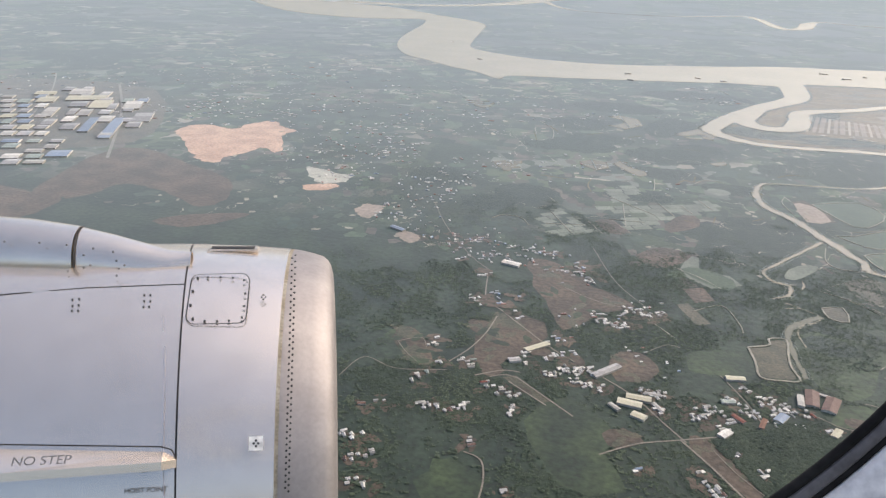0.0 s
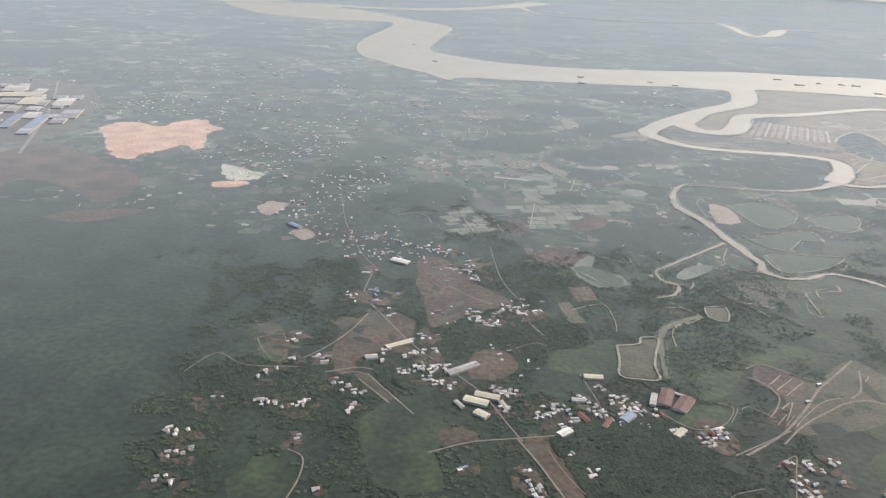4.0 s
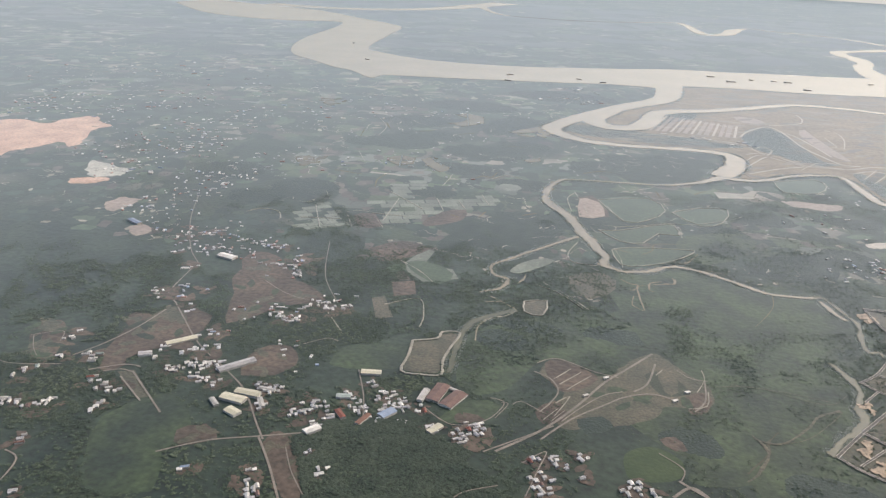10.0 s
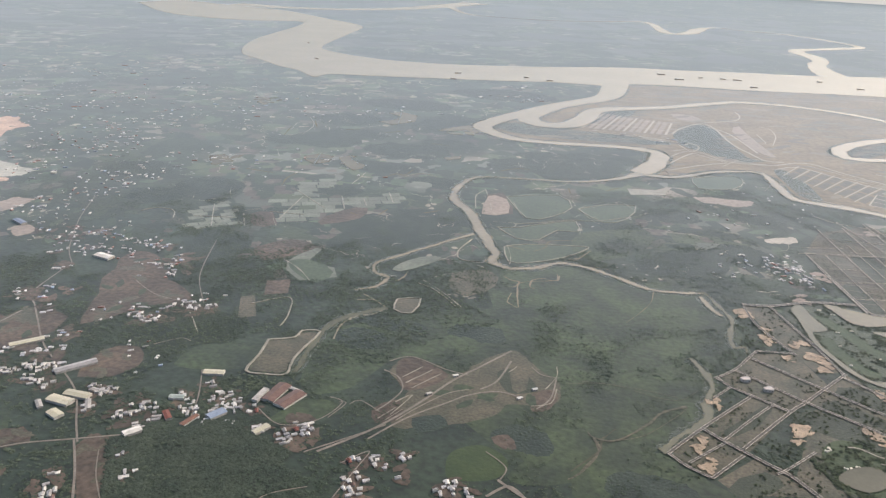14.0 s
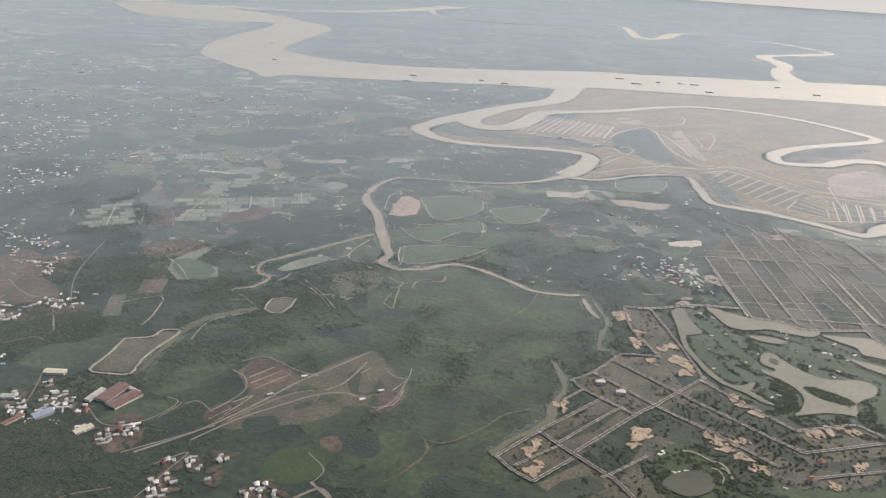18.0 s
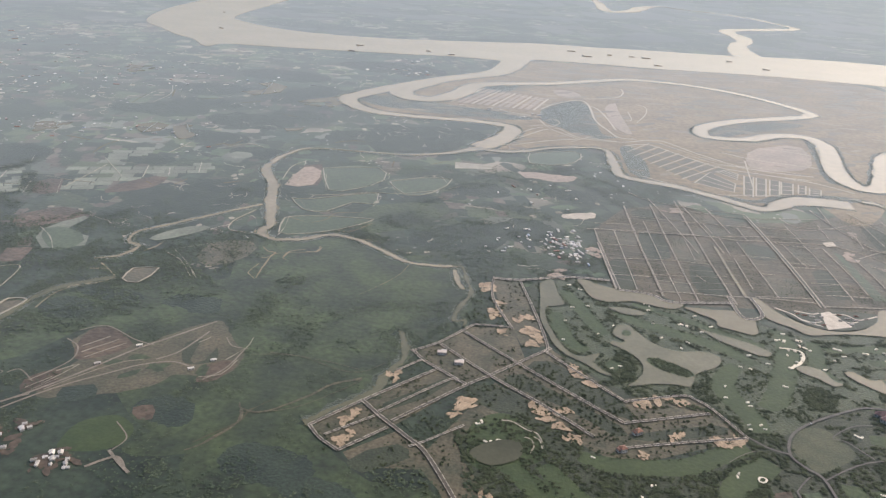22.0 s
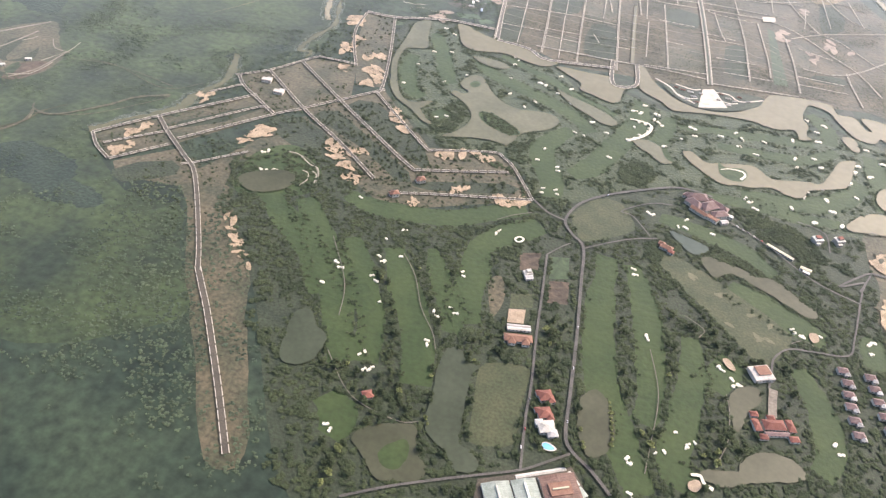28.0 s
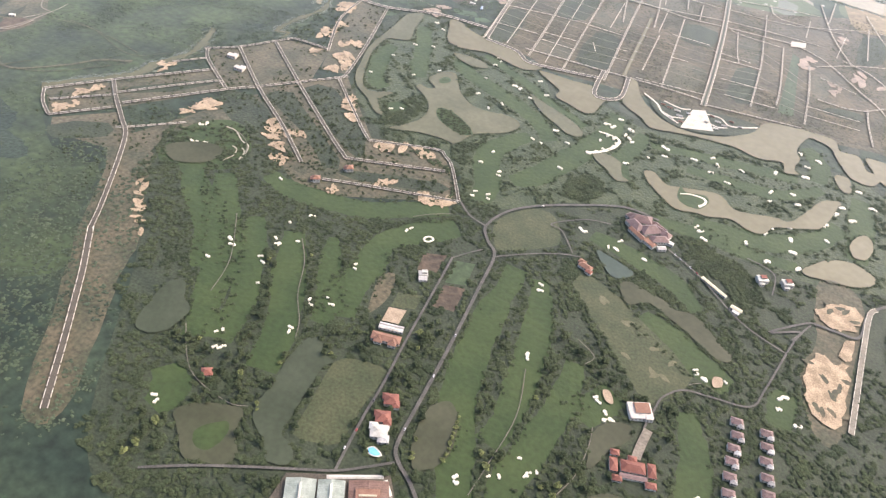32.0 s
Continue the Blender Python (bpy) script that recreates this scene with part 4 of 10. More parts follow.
for outline in ([(-230.6, 191.2), (-226.2, 207.7), (-210.8, 211.1), (-205.4, 197.1), (-214.5, 175.4), (-219.9, 168.6)], [(-223.8, 270.5), (-210.7, 272.4), (-194.3, 251.9), (-176.4, 234.5), (-187.3, 225.2), (-198.9, 205.7), (-206.8, 223.7), (-217, 243.8)], [(-262.4, 181.1), (-259, 188.1), (-251.2, 185), (-241.4, 166.2), (-248, 163.9)], [(-82.3, 209.9), (-62.8, 210.1), (-46.5, 229.2), (-33.8, 221.1), (-32, 203.4), (-57.6, 185.9), (-71.9, 180)]):
    earth(outline, M_PLOT, "trampled patch on bare ground", 0.05, 7, 3.0)
    earth(outline, M_MARSH, "weeds spreading over bare ground", 0.051, 7)
for outline in ([(-194.0, 247.9), (-187.1, 248.8), (-173.3, 237.0), (-184.7, 231.2)],
                [(-179.3, 192.1), (-170.4, 196.6), (-162.5, 185.0), (-170.4, 175.4), (-179.5, 176.7)],
                [(-180.2, 140.9), (-173.1, 146.0), (-167.5, 141.0), (-175.5, 135.4)],
                [(-236.0, 195.5), (-235.1, 203.1), (-228.9, 202.4), (-228.8, 193.4)],
                [(-154.4, 143.4), (-149.2, 148.3), (-135.3, 127.7), (-139.7, 123.4)],
                [(-230.5, 182.6), (-227.7, 202.9), (-219.1, 204.6), (-208.9, 194.4), (-220.0, 189.0), (-222.3, 177.9), (-215.5, 168.5), (-222.2, 163.8)]):
    area("bare_field", outline, 0.036, M_PLOUGH, "brown bare field beside a village", "field", n=3, jag=1.2)
    earth(outline, M_PLOT, "trampled patch on bare ground", 0.05, 5, 2.0)
for outline in ([(-196.2, 132.1), (-188.3, 136.4), (-178.6, 131.5), (-172.4, 115.7), (-187.5, 110.7), (-193.0, 118.9)],
                [(-226.6, 110.7), (-221.3, 114.7), (-213.2, 110.7), (-210.1, 101.9), (-221.4, 98.2)]):
    area("field", outline, 0.0345, M_MARSH, "green meadow among woods", "field", n=3, jag=2.0)
area("field", [(-203.7, 140.7), (-193.5, 159.3), (-175.9, 142.1), (-181.2, 123.4), (-195.9, 124)], 0.035, M_MARSH, "green meadow beside a village", "field", n=2, jag=1.5)
area("field", [(-228.2, 103), (-221.9, 112.8), (-211.6, 110.9), (-210, 100.4), (-221.3, 93.4)], 0.035, M_MARSH, "green meadow in woodland", "field", n=2, jag=1.5)
area("field", [(-153, 191.8), (-151, 204.3), (-131.8, 210.8), (-130, 195.4), (-136.8, 191.2), (-150, 188.8)], 0.035, M_MARSH, "green meadow beside a village", "field", jag=0.6)
area("field", [(-110, 169.5), (-102.6, 183), (-92.7, 182.9), (-96.6, 172.8), (-103.8, 169)], 0.035, M_MARSH, "green meadow beside a village", "field", n=2)
area("field", [(-54, 169.4), (-46.9, 174.8), (-39.5, 171.5), (-37.9, 165.8), (-41.5, 160.2), (-51.4, 157.4), (-54.2, 161.5)], 0.035, M_FAIRWAY, "round bright green meadow", "field")
area("field", [(-153.5, 262.5), (-144.6, 267), (-140.2, 253.8), (-148.6, 249.1)], 0.035, M_PLOUGH, "brown field", "field", n=1)
area("field", [(-156.4, 244.6), (-151.8, 247.9), (-143.1, 230.8), (-148.9, 227.2)], 0.035, M_PLOT, "brown striped field", "field", n=1)
area("pond", [(-130.4, 213.5), (-122.5, 218), (-121.5, 223.4), (-116.2, 224.4), (-117, 214.5), (-117.5, 203.7), (-116.3, 196.1), (-121.8, 194.2), (-128.2, 194.5), (-128.5, 204.1)], 0.055, M_PLOT, "muddy drained pond", "pond")
ribbon("dike", [(-130.7, 214.8), (-122.6, 219.3), (-122, 224.7), (-115.6, 226), (-116.4, 214.3), (-116.8, 203.9), (-115.1, 194.9), (-121.5, 192.8), (-128.6, 193.1), (-129.1, 203.9), (-130.7, 214.8)], 0.85, 0.06, M_DIKE, "pale dike round a drained pond", "dike", n=3, high=0.15)
area("pond", [(-96.6, 261.8), (-87.7, 265.5), (-87.9, 251.1), (-95.2, 252.3)], 0.05, M_PLOT, "muddy drained pond", "pond", n=2)
ribbon("dike", [(-96.6, 261.8), (-87.7, 265.5), (-87.9, 251.1), (-95.2, 252.3), (-96.6, 261.8)], 0.6, 0.06, M_DIKE, "pale dike round a small pond", "dike", n=2, high=0.12)
area("building_site", [(-83.9, 208.6), (-78.3, 217.2), (-63, 211.2), (-52.1, 226.6), (-45.2, 233.9), (-36, 224.3), (-27.6, 215.4), (-29, 200.9), (-42.1, 198.3), (-49.2, 187.7), (-58.4, 181.9), (-69, 175.8), (-75.4, 179.9), (-73.6, 194.2), (-79.7, 202.3)], 0.03, M_PLOT, "brown graded building site", "building site", jag=1)
area("pond", [(-59.8, 196.3), (-51.3, 199.6), (-43.5, 197.9), (-46.1, 189.9), (-55.3, 185.3)], 0.05, M_PLOT, "muddy basin on a building site", "pond")
for outline, m in (([(-82.4, 213.9), (-77.7, 218.6), (-67.2, 212.6), (-64.4, 208.5), (-70.5, 198.6), (-75.7, 197), (-80.7, 204.6)], M_PLOUGH), ([(-81.8, 183.4), (-76.7, 190.5), (-71.2, 190.8), (-73.5, 179.6), (-78.9, 177)], M_PLOUGH), ([(-69, 182.4), (-62, 186.1), (-58.2, 181.1), (-65.4, 175.1)], M_WOODFLOOR),
                   ([(-45, 225.5), (-39.3, 227.3), (-38, 208.5), (-42.4, 207.2)], M_PLOT), ([(-35.8, 205.7), (-28.2, 211.5), (-28.9, 199.3), (-34.8, 196.5)], M_PLOUGH), ([(-44.3, 179.3), (-39.8, 182.1), (-36.4, 176), (-40.3, 174.8)], M_PLOUGH), ([(-51.6, 200.9), (-45.6, 197.6), (-49.6, 189.8), (-54.3, 191.6)], M_WOODFLOOR)):
    area("site_plot", outline, 0.047, m, "graded plot on a building site", "plots", n=2, jag=0.6, block=False)
for line in ([(-78.3, 204.2), (-73.5, 212.6)], [(-76.3, 201.1), (-69.9, 211.4)], [(-73.6, 198.4), (-66.3, 210.2)], [(-78.9, 178.9), (-75.4, 186.2)], [(-76.7, 178.6), (-73.2, 185.9)], [(-44.9, 217.6), (-42.6, 222.3)], [(-31.8, 210.4), (-28.8, 219.5), (-29.4, 226.3)], [(-35.1, 199.1), (-29.2, 202.5), (-28.2, 211.5)], [(-75.9, 181.9), (-72.3, 194.6), (-76.3, 189.3)]):
    ribbon("track", line, 0.4, 0.066, M_DIKE, "thin pale track on a building site", "track", n=3, block=None, jag=0.2)
area("field", [(-48.5, 216.5), (-41.4, 220.6), (-34.4, 209.6), (-43.1, 205.2)], 0.045, M_ROUGH, "overgrown plot on a building site", "field")
for line, w in (([(-90.3, 158.8), (-78.6, 173.5), (-69.3, 190.4), (-62, 206.6), (-54.7, 218.5), (-46, 232.8)], 2.4), ([(-78.6, 168.3), (-70.6, 181.9), (-60.9, 193.3), (-55, 199.8), (-46.6, 204.5), (-38.2, 202.9)], 1.8),
                ([(-73.5, 179.6), (-68.8, 188.3), (-62.1, 198.4), (-55.7, 203.1)], 1.2), ([(-45, 225.5), (-47.7, 211), (-52.2, 204.2)], 2.0), ([(-28.8, 218.7), (-29.5, 205.8), (-33.2, 198)], 1.5),
                ([(-85.4, 207), (-79.5, 203.8), (-76.2, 196.8), (-78, 188.8), (-80.7, 182.7)], 1.4), ([(-93, 184.2), (-90.7, 183.9), (-93.3, 175.2)], 0.9), ([(-89.4, 184.3), (-86.6, 186.8), (-79.3, 182.5)], 0.9),
                ([(-37.9, 223.7), (-33.6, 219.2), (-27.9, 219)], 1.2), ([(-85.2, 213), (-78.6, 218.3), (-65.4, 213.2), (-57.4, 211.8)], 1.2), ([(-44.8, 172.1), (-38.3, 166.6), (-39, 161)], 1.0),
                ([(-41.5, 153.2), (-36.4, 158.8), (-31.4, 154.9)], 2.4), ([(-39.7, 160.7), (-35.5, 157.7), (-29.9, 154.2)], 2.4),
                ([(-239.3, 253.4), (-234, 222.5), (-226.5, 215.1), (-216.5, 204.5), (-201, 188.6), (-183.6, 175.8), (-171.6, 165.9), (-160.7, 151.7), (-154.9, 144.4)], 1.6),
                ([(-226.4, 208.7), (-227.7, 193.2), (-231, 179.1), (-235.7, 168.1)], 1.6), 
                ([(-212.9, 161.6), (-198.7, 151.1)], 1.5), ([(-211.2, 165.5), (-189.6, 147.6)], 1.6), ([(-220, 162.4), (-215.2, 165.4), (-211, 165)], 1.4), ([(-224.9, 161.8), (-216.2, 168.2), (-210.3, 168.7)], 1.6), ([(-218.5, 119.4), (-212.9, 117.1), (-210.3, 108.8), (-209.8, 99.4)], 1.4),
                ([(-268.9, 146.9), (-265.2, 161.4), (-252.2, 157.6), (-235.1, 162.2)], 1.0), ([(-258.3, 175.6), (-250.2, 181.6), (-246.1, 175.3)], 0.9), ([(-257.3, 175.9), (-251.7, 169), (-246.5, 164.4)], 0.9),
                ([(-180, 130.5), (-169.5, 139.2), (-157.4, 145), (-145.1, 150.8)], 1.6), ([(-156.6, 145.2), (-148, 134.2), (-139, 121.2)], 1.8), ([(-147.2, 143), (-141.6, 134), (-134.7, 125.9)], 0.9),
                ([(-142.2, 189.4), (-135.5, 175.1), (-131.4, 163.2)], 1.2), ([(-115.4, 174.2), (-105.3, 167.9), (-95.8, 173.1), (-91.9, 184.1), (-96.7, 186)], 1.0),
                ([(-93.6, 157.6), (-84.9, 166.6), (-75.6, 176.5)], 1.4), ([(-82.2, 155.8), (-76.4, 163), (-77.4, 154.7), (-79.4, 141.8)], 1.0), ([(-97.8, 135), (-94.8, 139.4), (-87.1, 144.2)], 1.0),
                ([(-195.6, 297.8), (-182.4, 259.4), (-167.2, 235)], 1.0), ([(-203.5, 245.5), (-188.1, 236), (-171.7, 233.4)], 1.0), ([(-166.5, 199.9), (-160.3, 206.5), (-155.8, 205.8)], 1.0),
                ([(-288.4, 336.9), (-272.7, 303), (-252.3, 268.9), (-239.3, 253.4)], 1.2), ([(-650.9, 437.3), (-705.3, 520.7), (-765.1, 596.8)], 4), ([(-513.6, 347.1), (-591, 465.8), (-671.4, 571.6)], 6)):
    ribbon("dirt_road", line, w * 0.36, 0.065, M_DIRT, "pale dirt road through the villages", "road", block=1.0)

# dark woods in the distance, as flat dark green patches on the ground
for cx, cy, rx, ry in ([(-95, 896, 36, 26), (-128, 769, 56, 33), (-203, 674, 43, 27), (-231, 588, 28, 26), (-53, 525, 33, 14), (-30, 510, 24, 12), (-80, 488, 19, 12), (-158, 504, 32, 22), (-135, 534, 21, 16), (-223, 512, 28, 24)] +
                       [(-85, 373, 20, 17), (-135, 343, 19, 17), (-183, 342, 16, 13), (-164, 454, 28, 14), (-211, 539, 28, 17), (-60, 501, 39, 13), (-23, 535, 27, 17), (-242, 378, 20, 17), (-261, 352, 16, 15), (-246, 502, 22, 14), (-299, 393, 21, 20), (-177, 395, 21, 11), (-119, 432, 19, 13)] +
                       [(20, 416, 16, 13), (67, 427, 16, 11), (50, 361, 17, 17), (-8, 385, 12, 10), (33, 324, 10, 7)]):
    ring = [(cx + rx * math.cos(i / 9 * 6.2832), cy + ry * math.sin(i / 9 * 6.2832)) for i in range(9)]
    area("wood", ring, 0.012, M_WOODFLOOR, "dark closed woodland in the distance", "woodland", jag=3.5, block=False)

# ponds, ditches, dikes and woods between creek and paddies
for outline in ([(-219.2, 461.5), (-211.4, 471.8), (-200.5, 468.4), (-197.8, 451.9), (-205.5, 443.8), (-214, 450.9)], [(-196.2, 465.4), (-191.4, 475.9), (-186, 473.3), (-187, 464.7), (-173.1, 453.6), (-172.6, 444.9), (-176.6, 438.7), (-188.1, 451.6)], [(-209.9, 628), (-200.6, 638.4), (-183.7, 628.1), (-178.7, 602.4), (-192.7, 581), (-207.4, 590.4), (-197.7, 600.3), (-193.9, 615)], [(-130.4, 493.6), (-119.4, 503.7), (-117.9, 494.3), (-125.9, 487.4)], [(-153.2, 582), (-132.9, 610.8), (-123.1, 606.1), (-141.4, 578.8)]):
    area("pond", outline, 0.061, M_LAGOON, "pale tan fish pond between low dikes", "pond", n=1, block=False)
for line in ([(-211.4, 471.8), (-205.1, 443.9)], [(-215.1, 455.2), (-199.1, 460.8)], [(-191, 474.4), (-179.5, 456.9)], [(-200.2, 635.9), (-189.1, 587.5)]):
    ribbon("dike", line, 0.9, 0.062, M_BANK, "low grassy dike across a fish pond", "dike", n=2, block=None, high=0.05)
for outline, m in (([(-127.5, 373.2), (-102.9, 378), (-89.6, 354.1), (-94.4, 334.8), (-115.4, 320.1), (-143.2, 303.9), (-144.8, 328), (-133.1, 346.2)], M_WOODFLOOR), ([(-179.3, 585.3), (-161, 645.3), (-134.8, 632.2), (-137.2, 606.2), (-159.6, 561.3)], M_WOODFLOOR), ([(-65, 495.6), (-14.1, 526.1), (-9.6, 497.2), (-21.8, 481.8), (-58.2, 466.2)], M_WOODFLOOR), ([(-209.6, 306.9), (-181.1, 309.5), (-178, 279.4), (-192.6, 266.8)], M_WOODFLOOR),
                   ([(-157.1, 361.2), (-144.3, 369.5), (-143, 351.8), (-155.4, 337.3), (-161.9, 339.4)], M_PLOUGH), ([(-174.5, 295.8), (-164.5, 311.8), (-147.8, 306), (-154.4, 292), (-165.5, 282.7)], M_PLOUGH), ([(-198.9, 339.1), (-189.6, 344.9), (-178.8, 328), (-187.8, 322.6)], M_PLOUGH), ([(-85.5, 416.1), (-75, 413.5), (-68.7, 388.7), (-82.8, 382)], M_PINK), ([(-81, 296.2), (-66.1, 303.8), (-60.3, 289.4), (-70, 273.7), (-79.5, 282.4)], M_PLOT),
                   ([(-277.9, 451.4), (-248.8, 438.3), (-257.8, 424.9), (-269.9, 425.6)], M_PADDY), ([(-134.4, 429.3), (-125.5, 429.1), (-121.3, 421.9), (-127.5, 415.5), (-135, 419.9)], M_PADDY), ([(-152.9, 285.3), (-145.9, 290.1), (-129.8, 280.1), (-134.2, 268.7), (-144.7, 271.2)], M_FIELD), ([(-29.2, 368.8), (4.2, 386.4), (4.6, 356.4), (-19.9, 331.7), (-31.7, 342.6)], M_MARSH), ([(-3.8, 337.8), (27.4, 365.1), (42.4, 355.1), (36.1, 331.3), (10.5, 321.9)], M_WOODFLOOR)):
    area("field", outline, 0.0405, m, "irregular small field or grove beside a creek", "field", n=2, jag=1.6, block=False)
for line in ([(-89.3, 429.2), (-82, 402.6), (-77, 385.4), (-66.3, 389.7)], [(-69.2, 407.9), (-60.3, 383), (-54.6, 375.5), (-39.3, 385.4), (-44.8, 393.2), (-59.9, 400.7)], [(-32.8, 411.7), (-24, 391.5), (-18.7, 386.8)], [(-24.7, 415), (-10.3, 432.1), (-2.4, 420.9)], [(-15.6, 388), (6.2, 416.8)], [(-33.1, 408.4), (-25.6, 422.4), (-13.6, 430.7)],
             [(-66.6, 361.4), (-55.6, 349.8), (-45.8, 351.9), (-40.7, 366.1)], [(-54.6, 375.5), (-32, 385.4), (-29.3, 367)], [(-62.8, 338.7), (-59.2, 324.4), (-58.2, 313.7)], [(-83, 323), (-79.1, 332.4), (-72.3, 323.2), (-69.8, 313), (-77.5, 311.5), (-82.4, 321.7)], [(-91.7, 284.3), (-81.7, 275.5), (-70, 262.4)], [(-91.7, 284.3), (-79.8, 296.6)], [(-75.4, 371.1), (-63.5, 371.9), (-65.2, 362), (-72.4, 359.1), (-75.9, 367)],
             [(-203.1, 342.4), (-199.7, 346.9), (-191.7, 347.1)], [(-189.6, 344.9), (-178.4, 326.4)], [(-201.7, 338), (-192.7, 320.7)], [(-146.5, 306.5), (-134.9, 303.2), (-118.7, 301.9)], [(-158.8, 288.1), (-146.2, 278.7), (-136.5, 267.8)], [(-112.7, 421.8), (-92.2, 415.7)], [(-229.2, 376.1), (-220.3, 360)], [(-243.7, 472.5), (-229.4, 445.5)], [(-261.9, 430.8), (-230.6, 449.7)]):
    ribbon("dike", line, rng.choice([0.04, 0.12, 0.3, 0.5], 11).tolist(), 0.063, M_DIKE, "thin broken pale dike between fields", "dike", n=9, block=None, jag=0.7)
for line, w in (([(-58.7, 299.7), (-54.8, 295.9), (-51.4, 295.2), (-52.7, 289.7), (-55.1, 288.8)], 1.2), ([(-53, 282.8), (-53.5, 273.9), (-51.4, 271.2), (-48.7, 268.9)], 0.8), ([(-44.2, 290.3), (-46.4, 292), (-45.9, 299.2), (-40.8, 303)], 1.2), ([(-40, 301.4), (-35.5, 302.3), (-35, 307.8)], 1.2), ([(-49.5, 334.2), (-44.6, 341.6), (-42.8, 351.4), (-30.4, 356.2)], 0.8), ([(-62, 337.4), (-53.5, 334.2)], 0.9),
                ([(-24.8, 322.6), (-18.4, 323.6), (-10.2, 321)], 0.9), ([(-40.9, 449.6), (-38.9, 438)], 1.2), ([(-87.1, 473.6), (-78.1, 483.6), (-68.8, 484.7)], 1.6), ([(-17.9, 451.7), (-13.8, 458.5), (-10, 462.6)], 1.2), ([(-154.1, 430.2), (-148.6, 441), (-143, 440.6), (-141.2, 454.3)], 2.2), ([(-204.6, 392.7), (-207.9, 406.9), (-207.1, 421)], 1.4), ([(-239.9, 418), (-220.3, 415.2)], 1.6), ([(-135, 359.9), (-133.4, 370.8)], 1.4),
                ([(-113.3, 371.7), (-106.1, 378.8)], 1.2), ([(-150.4, 358.8), (-145.2, 355.8)], 1.2), ([(-35.5, 329.5), (-29.1, 329.7), (-23, 344.3)], 1.0), ([(-33.1, 328.2), (-26.9, 333.6)], 0.9), ([(-111, 262.2), (-105.2, 258.5), (-98.8, 252.3), (-101.7, 246.1), (-107.3, 241.7), (-110.2, 233.3), (-108.8, 222)], 1.4), ([(-111.7, 256.3), (-105.2, 258.5)], 1.0), ([(-102, 278.6), (-100.2, 284.3), (-100, 291)], 1.4), ([(-256.8, 514.1), (-263.5, 543.3)], 1.2), ([(-255, 571.2), (-243.4, 546.5)], 1.2), ([(-220.8, 548.7), (-209.3, 558.9)], 1.4), ([(-189.4, 551), (-178, 563.2)], 1.4), ([(-146.9, 530.8), (-134, 529.2)], 1.2)):
    ribbon("pool", line, [w * 0.4, w * 0.65, w * 0.35], 0.0685, M_CREEK, "pale backwater pool among scrub", "pool", n=8, block=None, jag=0.5)

FLAT = FLAT_EAST
# ---- golf course, estates and their roads ----
area("golf_course", [(70.6, 252.2), (57.3, 291.4), (65.4, 313.7), (88.6, 315), (118.4, 300.1), (143.7, 296.8), (162.6, 294.9), (188.7, 303.8), (208.8, 303), (225.1, 310.3), (238.3, 309), (249.6, 289.8), (268.6, 276.9), (255.3, 198.3), (240.3, 159.4), (212.9, 135), (186.1, 124), (130.3, 105.7), (106.5, 107.8), (77.2, 149.7), (53.2, 177.7), (46.7, 194.7), (65, 208.1), (83.1, 199.5), (94.4, 192.8), (129.5, 214.3), (118.2, 231.3), (94.6, 224.8)] , 0.02, M_ROUGH, "rough grass of a golf course", "golf course", block=False)
# estate north of the golf course
area("estate_ground", [(81.3, 377.4), (95.6, 414.5), (124.2, 434.5), (156.5, 417.5), (185.7, 426.6), (224.8, 457.9), (239.7, 458.4), (257.1, 422.3), (289, 405.5), (263.9, 327.8), (235.2, 332.8), (207.1, 324.3), (175, 313.6), (156.1, 311.5), (138.3, 307.9), (121.7, 303.7), (110.2, 308), (90.7, 308)], 0.025, M_ESTATE, "cleared brownish housing estate with empty plots", "estate", n=1, block=False)
area("green_strip", [(195.8, 389.3), (198.9, 387.3), (204.3, 336.6), (198.8, 335.3)], 0.05, M_FIELD, "green strip between estate plots", "verge", n=1, block=False)
ribbon("canal", [(138.3, 375.7), (141.3, 347), (144.4, 319.5)], 1.5, 0.07, M_LAGOON, "straight silty canal between estate roads", "canal", n=2)
area("paved_lot", [(193.4, 400.4), (199.1, 403.2), (199.6, 398.2), (193.8, 394.7)], 0.12, M_PAVE, "pale paved lot among estate roads", "paving", n=1, block=False)
